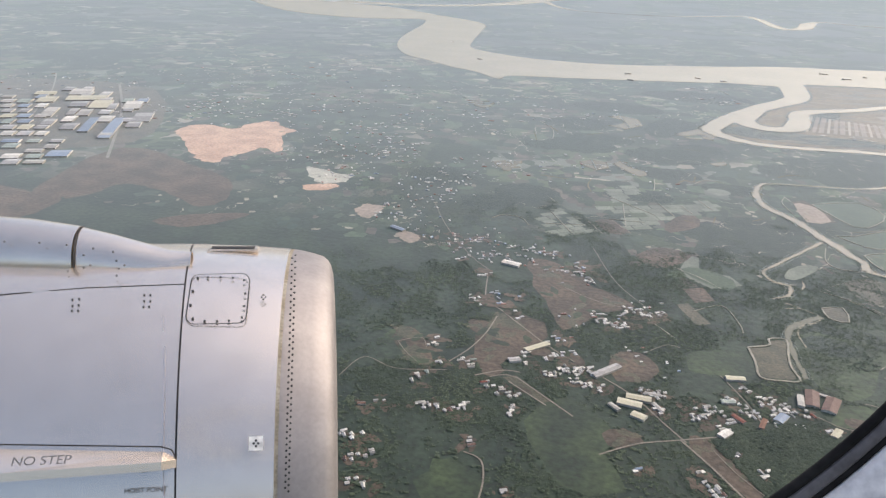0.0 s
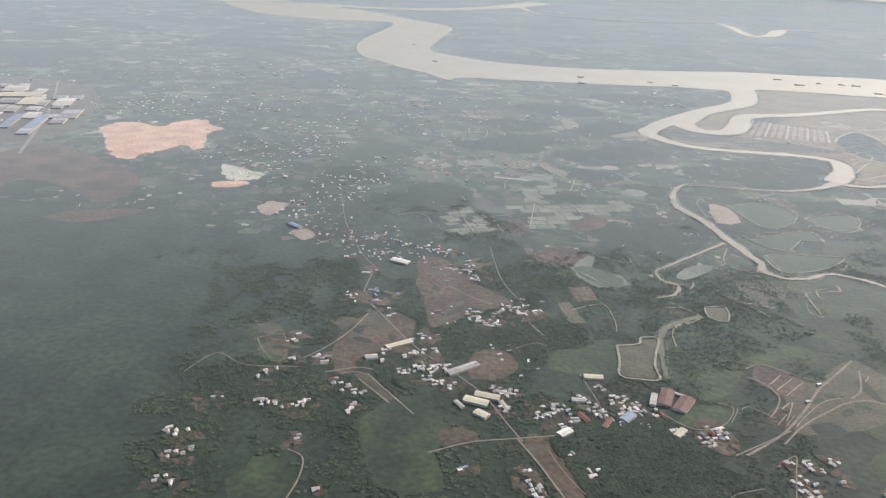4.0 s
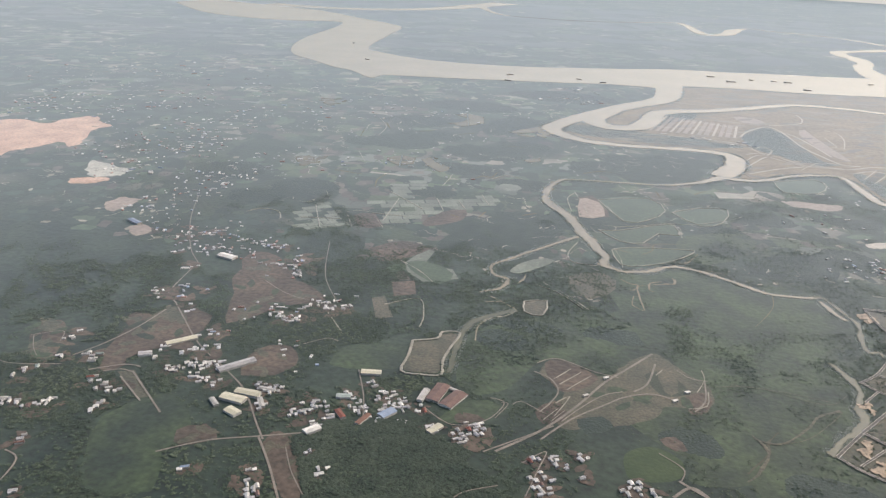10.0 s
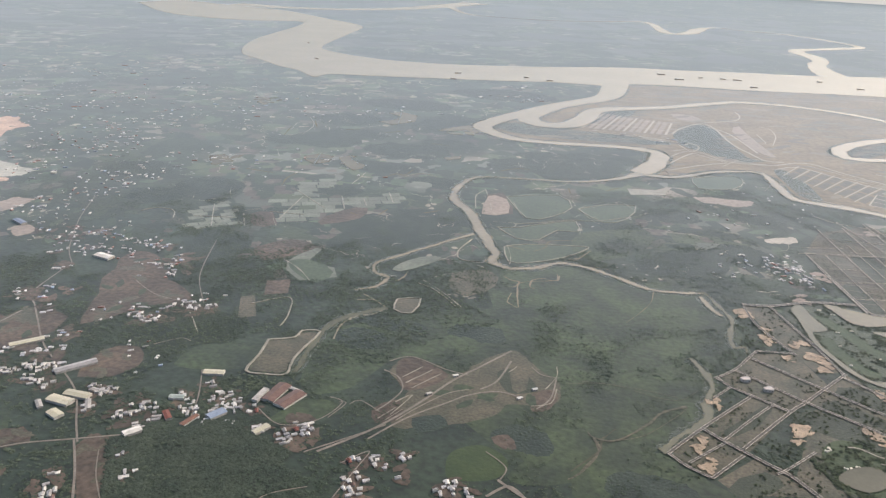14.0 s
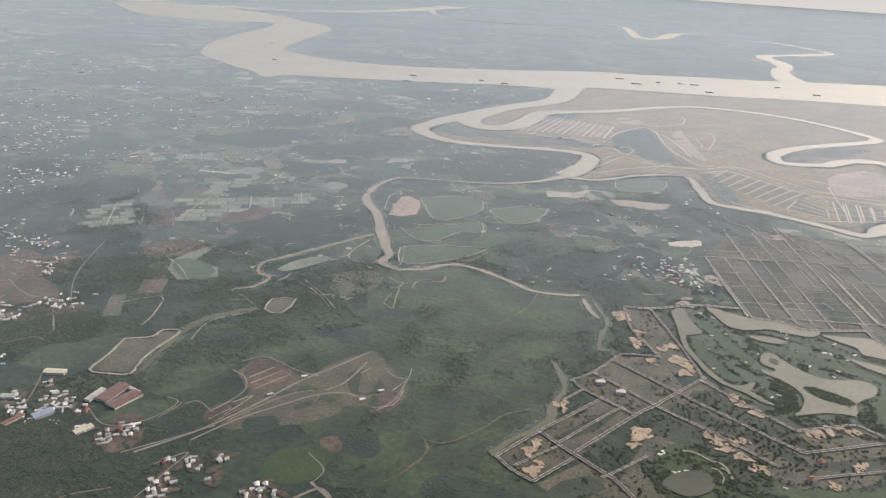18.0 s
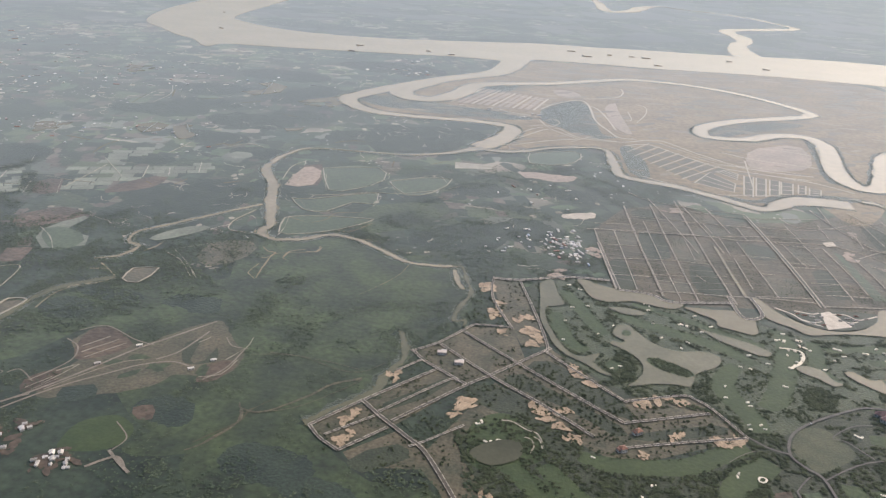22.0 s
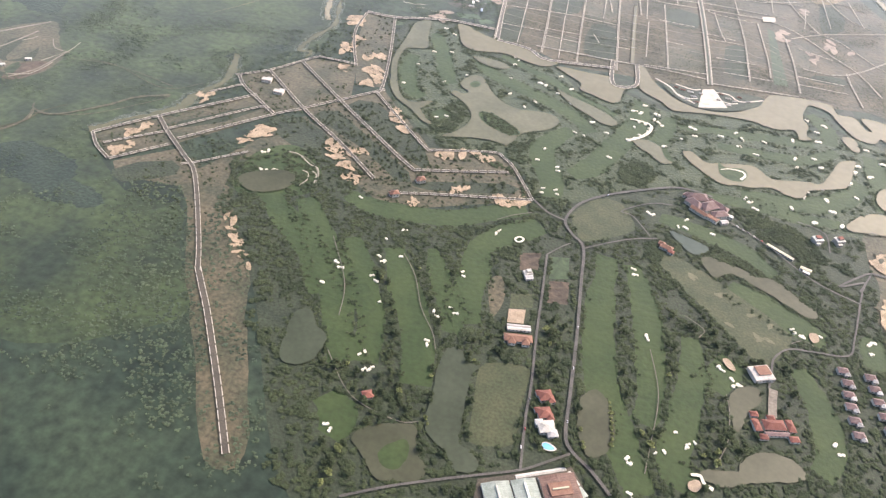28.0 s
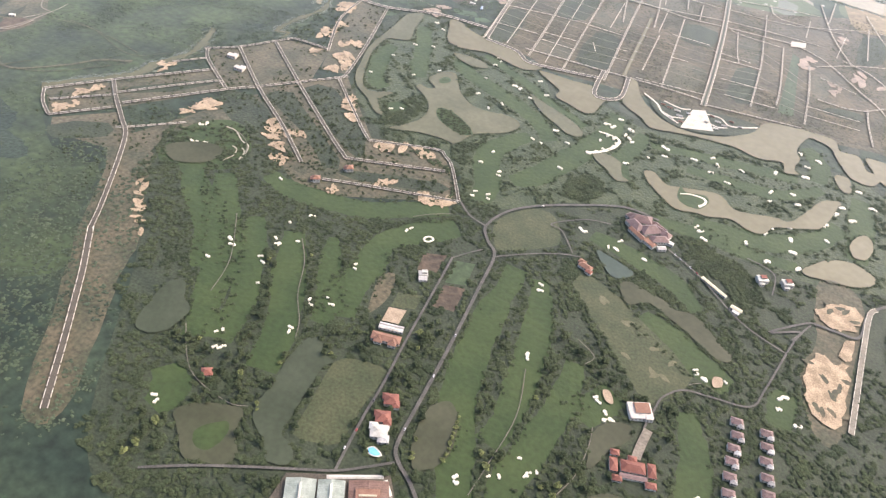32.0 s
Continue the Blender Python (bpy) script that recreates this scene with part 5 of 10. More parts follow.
for outline, m in (([(83.1, 374.4), (98.9, 380), (101.5, 363.4), (85.7, 358.5)], M_PLOT), ([(88.9, 338.2), (96.3, 340.5), (100, 313.3), (92.8, 311.1)], M_ROUGH), ([(102.9, 380.5), (113.7, 382.1), (116.7, 352.8), (105.3, 348.7)], M_ROUGH), ([(118.6, 377), (130.8, 379.3), (133.1, 352.7), (119.9, 351)], M_PLOT),
                   ([(124.1, 345.3), (134, 346.7), (137.6, 320.2), (125.6, 318.2)], M_ROUGH), ([(109.2, 325.5), (120.5, 327.2), (122.9, 317), (110.6, 314.7)], M_PLOT), ([(151.3, 382.1), (164.9, 384.4), (166, 368.3), (153.7, 365.8)], M_ROUGH), ([(155.1, 344.2), (169.1, 347.6), (171.8, 328.9), (158.7, 324.2)], M_PLOT),
                   ([(173.9, 385.9), (182.2, 389.8), (184.8, 369.2), (176.5, 366.6)], M_PLOT), ([(179.2, 358.3), (186.9, 361.9), (188.8, 333.6), (179.8, 335.1)], M_ROUGH), ([(220.4, 431.6), (230.4, 432.5), (230.1, 409.3), (220.7, 401.1)], M_ROUGH), ([(206.4, 377.3), (212.9, 378.3), (213.4, 359.9), (206.9, 357)], M_PLOT), ([(214.6, 353.4), (226, 357.3), (227.1, 351.5), (214.7, 347.8)], M_ROUGH), ([(100.2, 412.4), (110, 419.5), (111.6, 402.8), (101.3, 402.5)], M_ROUGH), ([(132.4, 399.4), (149.1, 402.3), (150.1, 388.9), (133.4, 386.6)], M_PLOT)):
    area("plot", outline, 0.046, m, "overgrown empty plot between estate roads", "plots", n=2, jag=0.5, block=False)
for line, w in (([(81.3, 377.4), (86.6, 340.4), (91.6, 308.4)], 2.6), ([(96.1, 419.3), (103.5, 358.7), (107.1, 334.2), (110.6, 308.2)], 3.4),
                ([(110.4, 427.1), (118.8, 352.5), (124.7, 306.5)], 2.6), ([(124.1, 439.2), (131.5, 372.4), (138.5, 318.5), (139.6, 310.5)], 3.2),
                ([(145.7, 362), (147.2, 345.4), (148.7, 328.5)], 1.5), ([(150.1, 385.1), (154.3, 353.1), (158.2, 322.3)], 2.2),
                ([(172.2, 390.8), (175.9, 371.6), (178.6, 362.5)], 1.5), ([(182.6, 393.6), (186.4, 368), (189.4, 331.2)], 2.4), ([(191.5, 390.8), (196.1, 356.8), (197.4, 339.6)], 2.2),
                ([(203.4, 382.5), (206.4, 361.5), (208.7, 333.2)], 2.4), ([(81.3, 377.4), (101.6, 379.9), (131.2, 387.1), (150.1, 387.4), (166.4, 391.7), (195, 398.2)], 3.0),
                ([(107.5, 312.3), (124.6, 315.5), (138.3, 317.8), (158.2, 321.8), (173.6, 323.3)], 2.4), ([(175.7, 321), (188.5, 324.5), (208.1, 329.8)], 2.6),
                ([(148.6, 321.3), (172.9, 327.7)], 1.6), ([(179.1, 333.2), (198.4, 337.3)], 1.4),
                ([(86.3, 340.3), (105.3, 346.1), (118.9, 349.3)], 1.4), ([(119.5, 348.9), (133.9, 350.5)], 1.4), ([(99.6, 403.3), (128, 405.4), (160.5, 409.6)], 1.4),
                ([(136.5, 405.6), (139.3, 392.7)], 1.5), ([(153.3, 406), (155.6, 390.1)], 1.8), ([(195, 398.2), (208.7, 391.9), (223.6, 375.6), (233.5, 364.7), (240.8, 348.2)], 2.4),
                ([(206.1, 383.8), (220, 397.3), (238.2, 409.5), (259.6, 423.4)], 2.0), ([(214.9, 398.4), (227.1, 393.7), (239.3, 379.6), (246.9, 372.5)], 2.0),
                ([(210.3, 356.1), (227.8, 360.4), (251.7, 391.7)], 2.6), ([(228.2, 362.4), (229.4, 351.4), (232.5, 335.2)], 2.4), ([(207.7, 347.5), (226.8, 350.3)], 1.4),
                ([(208.1, 340.4), (227.7, 343.6)], 1.4), ([(197.3, 428.2), (198.2, 408.8)], 1.6), ([(221.9, 440.7), (224.3, 406.5)], 1.6),
                ([(169.1, 392.2), (172.1, 389.3), (190.2, 390.8)], 1.6), ([(167.4, 365.6), (182.4, 366.2)], 1.2), ([(163.3, 411.1), (193.3, 418.1), (224.7, 440.4), (241.4, 438)], 1.8),
                ([(105.7, 398), (111.9, 349.2)], 1.0), ([(90.8, 378.3), (100.3, 310.6)], 1.0), ([(112.1, 346), (117.5, 307.5)], 1.0), ([(124.6, 380), (127.3, 353.3)], 1.0), ([(142, 388.6), (144.5, 364.8)], 1.0), ([(155.3, 347.3), (161.4, 348.3)], 1.0), ([(149.6, 367.2), (165, 369.2)], 1.0), ([(170.8, 360.7), (187.2, 363.9)], 1.0), ([(175.5, 344.6), (192.5, 348.2)], 1.0), ([(87.9, 358.1), (103.2, 361.4)], 1.0), ([(107.2, 329.4), (120.8, 332)], 1.0), ([(137, 330.1), (141.7, 331.1)], 1.0), ([(208.6, 375.1), (222.9, 372.1)], 1.0), ([(234.6, 447.1), (239.9, 417.7)], 1.2), ([(179.3, 419.2), (182.8, 396)], 1.2), ([(213.6, 424.2), (212.3, 398.6)], 1.0), ([(89.8, 323.1), (106.3, 326.5)], 1.2), ([(109.4, 323.3), (123, 324.9)], 1.2), ([(134.6, 337.8), (139.4, 338.8)], 1.2), ([(126.2, 335.7), (129.5, 329.5)], 1.0)):
    road(line, w * 0.2, n=3, material=M_DUSTY, label="pale dusty estate road between empty plots", kerb=0.13)
# thin side streets between the long estate roads
for a, b, c, d, n in (((81.9, 373), (90.9, 313), (101.9, 373), (109.9, 313), 9), ((101.9, 373), (109.9, 313), (116.4, 373), (123.8, 313), 8), ((97, 412), (101.5, 380), (111.6, 415), (115.6, 380), 5), ((111.9, 413), (115.6, 380), (126.8, 416), (130.6, 380), 5),
                      ((116.4, 373), (123.8, 313), (131.4, 373), (138.6, 318), 9), ((133, 372), (138.3, 325), (168.2, 376), (173.2, 330), 6), ((169, 385), (174, 328), (183.4, 388), (189, 335), 9), ((183.4, 388), (189, 335), (205, 370), (208.4, 336), 7)):
    for i in range(1, n):
        if rng.uniform() < 0.85:
            one, two = Vector(a).lerp(Vector(b), i / n), Vector(c).lerp(Vector(d), i / n)
            ribbon("side_street", [tuple(one), tuple(one.lerp(two, 0.5)), tuple(two)], 0.26, 0.098, M_DUSTY, "thin dusty side street between empty plots", "street", n=3, block=None, jag=0.08)
avenue = [(160.4, 428.1), (166.3, 390.9), (171.3, 351.6), (174.6, 319.5)]
road(avenue, 1.9, n=3, material=M_DUSTY, label="wide dusty avenue of an empty estate", kerb=0.3)
ribbon("median", avenue, 0.6, 0.11, M_ROUGH, "planted strip in the middle of an avenue", "median", n=3, block=None, high=0.05)
for line in ([(92.6, 309.3), (87.7, 335.2), (83.8, 358.9)], [(41.3, 301.9), (52.4, 303.7), (64.3, 310.1), (72.5, 313.9), (88.2, 316.4), (91, 316.6)], [(92.8, 308.4), (105.4, 308.1), (112.1, 303.6), (120.6, 305.4), (138.2, 311.5)],
             [(137.1, 318), (140.1, 299.2), (148.1, 302.8), (146.4, 318.7)]):
    road(line, 1.4, label="grey boundary road with pale kerbs", kerb=0.25)
area("bare_earth", [(66.4, 392.7), (79.5, 401.4), (80.4, 394.9), (70.1, 387)], 0.05, M_PAVE, "pale sandy ground beside a village", "soil", n=4, jag=2.0)
for outline in ([(200.5, 389.4), (205, 393.7), (204.8, 379.8), (200.5, 374.5)], [(212.1, 423.4), (215.1, 419.4), (211.9, 413.2)], [(219.6, 395), (231.3, 388.9), (234.5, 380.6), (220.1, 383.7)],
                [(212, 373.4), (218.2, 373.1), (214.3, 365.1)], [(115.6, 425.2), (127.4, 428.7), (127.6, 419.8), (116.6, 416.7)], [(78, 353.3), (83.8, 349.1), (85.1, 339.7), (80.7, 344.2)], [(62.4, 314.5), (68.4, 320.9), (73.9, 317.5), (67.9, 311.1)]):
    earth(outline, M_PINK, "patch of bare pinkish earth")
# terraced garden square at the end of the avenue
area("garden_square", [(157.9, 310.2), (171.4, 314.7), (184, 319), (195.6, 320), (192.2, 311.6), (184.6, 304.4), (174.5, 299.8), (165.2, 300.8)], 0.06, M_ROUGH, "semicircular garden by the lagoon", "garden")
area("plaza", [(172.1, 314.1), (176.2, 316.7), (181.9, 305), (171.5, 299.3)], 0.09, M_PAVE, "fan-shaped pale paved plaza by the lagoon", "plaza", n=1)
for line, w in (([(154.4, 312.8), (160.2, 309.2), (163.8, 304.5), (170.3, 301.6)], 1.2), ([(176.8, 314.6), (182, 315.5), (186.3, 312.6), (194.6, 318.5)], 1.2), ([(162, 312.7), (168.4, 311.9), (171.5, 313.8)], 1.2), ([(163.7, 305.3), (167, 304.1), (171, 306.1)], 1.0), ([(178.1, 309.5), (182.3, 308.8), (185.4, 310.7)], 1.0)):
    ribbon("garden_path", line, w * 0.6, 0.08, M_PAVE, "pale curved garden path", "path")
for line in ([(77.6, 375.4), (103.7, 382), (136.9, 387.5), (171.1, 399.7), (204.7, 405.2)], [(81.2, 385.2), (102.3, 391.4)], [(98.8, 445.2), (109.8, 434.4), (134.1, 430), (160.9, 430.1)], [(109.8, 437.4), (120.8, 397.3), (129.8, 362.2)], [(126.8, 436.7), (137.2, 391.6), (141.8, 366.9)],
             [(140.3, 432.7), (148.6, 396.3)], [(121.8, 424.8), (157.2, 423), (181.7, 431.4), (200.3, 437.4)], [(198.9, 452.8), (208.1, 420.4), (218.7, 396.9)], [(178.9, 432.1), (185.5, 419.7), (212.3, 426.3)], [(219.3, 456.6), (231.8, 425.8), (242.7, 417.9)], [(204.9, 460.4), (205, 432.1)]):
    road(line, 0.45, n=3, material=M_DUSTY, label="pale dusty estate road between empty plots", kerb=0.13)
area("lake_garden", [(50.5, 190.6), (49.8, 198.9), (54.7, 206.6), (61.5, 207.8), (69.7, 201.2), (72.3, 193.7), (69.7, 187.7), (58, 181.1), (52, 183.2)], 0.043, M_FAIRWAY, "mown garden round a pond", "garden", block=False)
for line in ([(58.2, 204.2), (61.3, 204.4), (66, 201.6), (68.9, 200.8), (71.1, 196.5)], [(65.5, 198), (67.4, 197.5), (68.6, 194.6), (67.7, 191.2)], [(68.2, 198.9), (70, 197.7), (71, 194.1)]):
    ribbon("garden_path", line, 0.4, 0.081, M_DIKE, "pale curved garden path", "path")
M_MOWN = mat("mown_rough", (0.030, 0.044, 0.018), (0.046, 0.059, 0.025), 0.14, bump=0.2, grain=0.3)
# lagoons and ponds of the golf course
POOLS = []
for outline, m, label in (
    ([(60.7, 303.6), (65.2, 308.9), (68.5, 297.7), (71.6, 287.7), (67.9, 284.3), (65, 281.9), (65.5, 273.8), (70.1, 260.5), (74, 253), (79, 248.6), (85.6, 253), (84, 246.8), (86.5, 243.2), (90.3, 239.7), (87, 239.7), (81.4, 244.1), (75.1, 248.3), (70.4, 253.8), (66.6, 262.9), (63.2, 274.8), (62.5, 284.3), (61.5, 295.3)], M_POND, "curved greenish lagoon at the edge of a golf course"),
    ([(90.2, 269.8), (92.2, 276.2), (95.8, 277.7), (99.0, 273.6), (101.9, 269.4), (106.2, 265.5), (111.8, 263.3), (118.7, 265.0), (119.1, 265.6), (125.0, 265.6), (127.4, 262.1), (124.8, 256.0), (118.0, 249.6), (116.3, 243.5), (114.6, 239.3), (115.0, 240.2), (110.3, 240.4), (103.3, 238.6), (95.3, 234.9), (98.4, 240.0), (100.3, 245.5), (99.9, 251.2), (96.9, 256.1), (93.4, 258.9), (89.7, 261.1), (90.1, 263.4), (93.2, 263.0), (94.6, 265.2), (92.0, 266.9)], M_POND, "winding greenish golf course lake"),
    ([(75.7, 312.6), (79.8, 313.1), (85.4, 310.1), (92.4, 308.1), (98.7, 307.9), (105.3, 308.5), (112.1, 303.6), (118.3, 303.5), (113.5, 297.5), (104.6, 298.2), (98.7, 299.5), (91.7, 296.6), (87.2, 295.2), (82.5, 297.3), (78.8, 304.6)], M_LAGOON, "long silty lagoon below an estate road"),
    ([(88.7, 290.1), (94.1, 292.1), (99.7, 291.7), (103, 289.4), (98.9, 286.8), (94, 287.1)], M_POND, "narrow golf course pond"),
    ([(118.2, 300.9), (129.9, 302.4), (138.3, 303.8), (140.4, 298.9), (148.4, 302.4), (144.7, 297.4), (144.2, 288.2), (141.4, 285.2), (134.9, 286.9), (129.8, 288.3), (128.7, 293.1), (122.8, 297)], M_LAGOON, "broad silty lagoon"),
    ([(146.9, 317), (149.7, 318.8), (152.8, 311.8), (159, 304.3), (166.3, 299.7), (174.6, 299), (184.6, 303.6), (192.6, 312.3), (195.8, 321.5), (198, 325.1), (205.2, 328.1), (210.8, 329.1), (216.3, 330.1), (220.5, 329.4), (222.3, 323.6), (228.5, 324.7), (232, 317.6), (237.2, 316.8), (234.5, 309.1), (228.9, 308.4), (225.2, 312), (221.6, 318.8), (218.8, 323.8), (213.6, 325.3), (210.6, 323.5), (209.1, 313.7), (211, 308.4), (210, 301.6), (211.8, 298.6), (207.7, 297.1), (205.8, 302.1), (198.8, 299.2), (190.8, 300.4), (180.7, 298.7), (170.8, 295), (162.9, 292.4), (157.9, 296.4), (151.7, 299.4), (148.6, 304.4)], M_LAGOON, "broad silty lagoon round a garden square"),
    ([(222.9, 307), (226.9, 308.1), (228.6, 301.8), (227.1, 298.7), (224.4, 301.1)], M_LAGOON, "small silty pond"),
    ([(231.3, 325.9), (240.2, 326.7), (246.5, 324.7), (245, 312.7), (238.7, 311.9), (233.7, 318.6)], M_LAGOON, "silty basin behind a causeway"),
    ([(122, 283.6), (127.6, 281.7), (136.3, 279.2), (143.9, 275.4), (145.9, 271.7), (142, 269.4), (135.5, 272.5), (128.6, 276.7)], M_POND, "long greenish golf course pond"),
    ([(152.4, 264.7), (156.8, 267.2), (161.4, 265.4), (163.9, 259.6), (166.3, 258.1), (162.8, 256.1), (158.8, 259.2), (154.7, 261.6)], M_POND, "greenish golf course pond"),
    ([(168.8, 266.6), (171.7, 268.2), (176.8, 264.3), (180.8, 265.9), (188.3, 269), (192.9, 270), (196.3, 266.5), (199.9, 266.2), (209.5, 270.1), (213.6, 270.9), (217, 278.5), (221.1, 289.1), (226, 292), (225.3, 286), (222.8, 274.7), (217.9, 270.4), (212.2, 266.7), (209.5, 264.4), (207.8, 259.8), (203.4, 258.7), (197.8, 260.3), (192.2, 257.4), (187.7, 256.6), (182.7, 254.4), (177.3, 257.1), (172.3, 261)], M_LAGOON, "winding silty golf course lake"),
    ([(220.5, 250.9), (222.3, 255), (227.1, 260.5), (231.6, 263.3), (236.4, 262.6), (239.4, 259.9), (238.5, 256.3), (234.2, 252.9), (228.3, 251.2), (222.3, 249.4)], M_LAGOON, "oval silty golf course pond"),
    ([(231.2, 271.5), (233.3, 278.6), (236.5, 278.9), (237.9, 273.9), (235.9, 267.4), (232.8, 266.8)], M_LAGOON, "small round golf course pond"),
    ([(178.9, 212.9), (180.5, 215.9), (184.4, 215.7), (189.4, 215), (193.5, 213.4), (197.6, 214.5), (201.6, 213), (205.8, 209.3), (209.7, 207.1), (209.5, 203.8), (205.6, 203.9), (201.1, 206.2), (196.8, 208.4), (191.7, 210.3), (187.1, 211.5), (182.7, 207.7)], M_GREENWATER, "long narrow golf course pond"),
    ([(169.1, 221.7), (171.8, 222.3), (180.1, 219.9), (178.5, 215.9), (175.7, 215)], M_TURQ, "turquoise pond beside a house"),
    ([(124.2, 153.3), (127, 154), (129.5, 151.6), (132.8, 150.9), (131.6, 148.1), (132.5, 142.6), (133.6, 135.9), (134.6, 130.3), (137.2, 129.3), (139.6, 127.5), (139.6, 125.2), (136.5, 123.7), (134.2, 125.1), (132.4, 127.2), (130.1, 128.3), (127.1, 130.4), (126.1, 133.3), (125.6, 139.4), (124.3, 145.6)], M_DEEP, "long greenish garden pond"),
    ([(114.1, 122.7), (116, 126.2), (119.9, 128.9), (125, 130.5), (126.2, 127.3), (127.6, 125.1), (130.5, 122.1), (129.8, 119.1), (126, 116.8), (122.2, 115.9), (119.3, 118.4), (117, 120.4)], M_GREENWATER, "greenish pond round a putting green"),
    ([(160.1, 138.2), (157.5, 142.8), (156.2, 148.7), (156.4, 153), (158.5, 155.7), (160.8, 155.4), (163.3, 151.7), (164.9, 146.1), (164.6, 142.1), (162.8, 139.2)], M_GREENWATER, "greenish pond beside a road"),
    ([(189.7, 158.6), (188.6, 164.6), (188.8, 168.2), (190.2, 170.9), (193, 172.4), (195.4, 172.3), (195.8, 169), (193.3, 165.4), (191.9, 161.2), (190.8, 158.3)], M_GREENWATER, "small tan-green pond beside a villa"),
    ([(183.3, 142.6), (184.1, 144.6), (187.4, 146.1), (191, 147.3), (191.6, 149.8), (193.7, 152.8), (196.6, 154.9), (200.4, 155.6), (203.6, 154.8), (205.5, 152.2), (202.8, 149.9), (198.5, 147.9), (193.5, 145.3), (189.5, 142.7), (186.3, 142.2)], M_GREENWATER, "tan-green pond beside a villa"),
    ([(88.5, 147.9), (91.3, 150.4), (94.8, 146.7), (98, 145.1), (98.7, 141.6), (98.2, 136.9), (95, 134.4), (91.8, 134.9), (90, 139.2)], M_DEEP, "greenish golf course pond"),
    ([(51.5, 186.4), (54.1, 191.1), (59.2, 194.8), (64.2, 195.2), (65.9, 190.2), (62.4, 185.4), (56.9, 183)], M_GREENWATER, "round greenish pond")):
    area("pond", outline, 0.06, m, label, "pond", jag=0.35)
    POOLS.append(BLOCK[-1])
ISLE = np.array([(101.8, 255.0), (106.2, 255.8), (112.7, 252.9), (117.2, 249.2), (114.5, 246.2), (108.3, 247.6), (103.4, 250.4)])
for outline in ([(101.8, 255.0), (106.2, 255.8), (112.7, 252.9), (117.2, 249.2), (114.5, 246.2), (108.3, 247.6), (103.4, 250.4)],
                [(93.5, 271.2), (94.5, 273.6), (96.4, 273.3), (96.9, 271.0), (95.6, 269.0), (94.0, 269.4)], [(120.4, 121.1), (121.7, 124.5), (124.6, 126.5), (126.1, 123.3), (125.1, 119.5), (122.8, 118.8)], [(180.6, 266.5), (183.2, 264.4), (188, 266.6), (190.1, 264.2), (188.6, 259.2), (184.6, 258), (181.4, 260.1)]):
    area("island", outline, 0.09, M_FAIRWAY, "grassy island in a golf course pond", "island", block=False, jag=0.2)
area("mown_rough", [(64.6, 275.6), (60.9, 293.8), (67, 309), (78.7, 305.6), (92.3, 294.4), (118.9, 297.9), (130.8, 286.7), (144, 294.7), (163.1, 290.8), (188.7, 301.7), (208.7, 300.9), (224.9, 308.1), (238, 305.6), (249.6, 289.8), (245.2, 258.8), (220.6, 246.1), (195.4, 244.7), (178.1, 246.2), (156.2, 237.6), (139.9, 221.2), (129.4, 218.5), (120.5, 232.6), (100, 230.6), (86.7, 236.2), (74.3, 248.2)], 0.03, M_MOWN, "mown light rough of a golf course", "golf course", block=False)
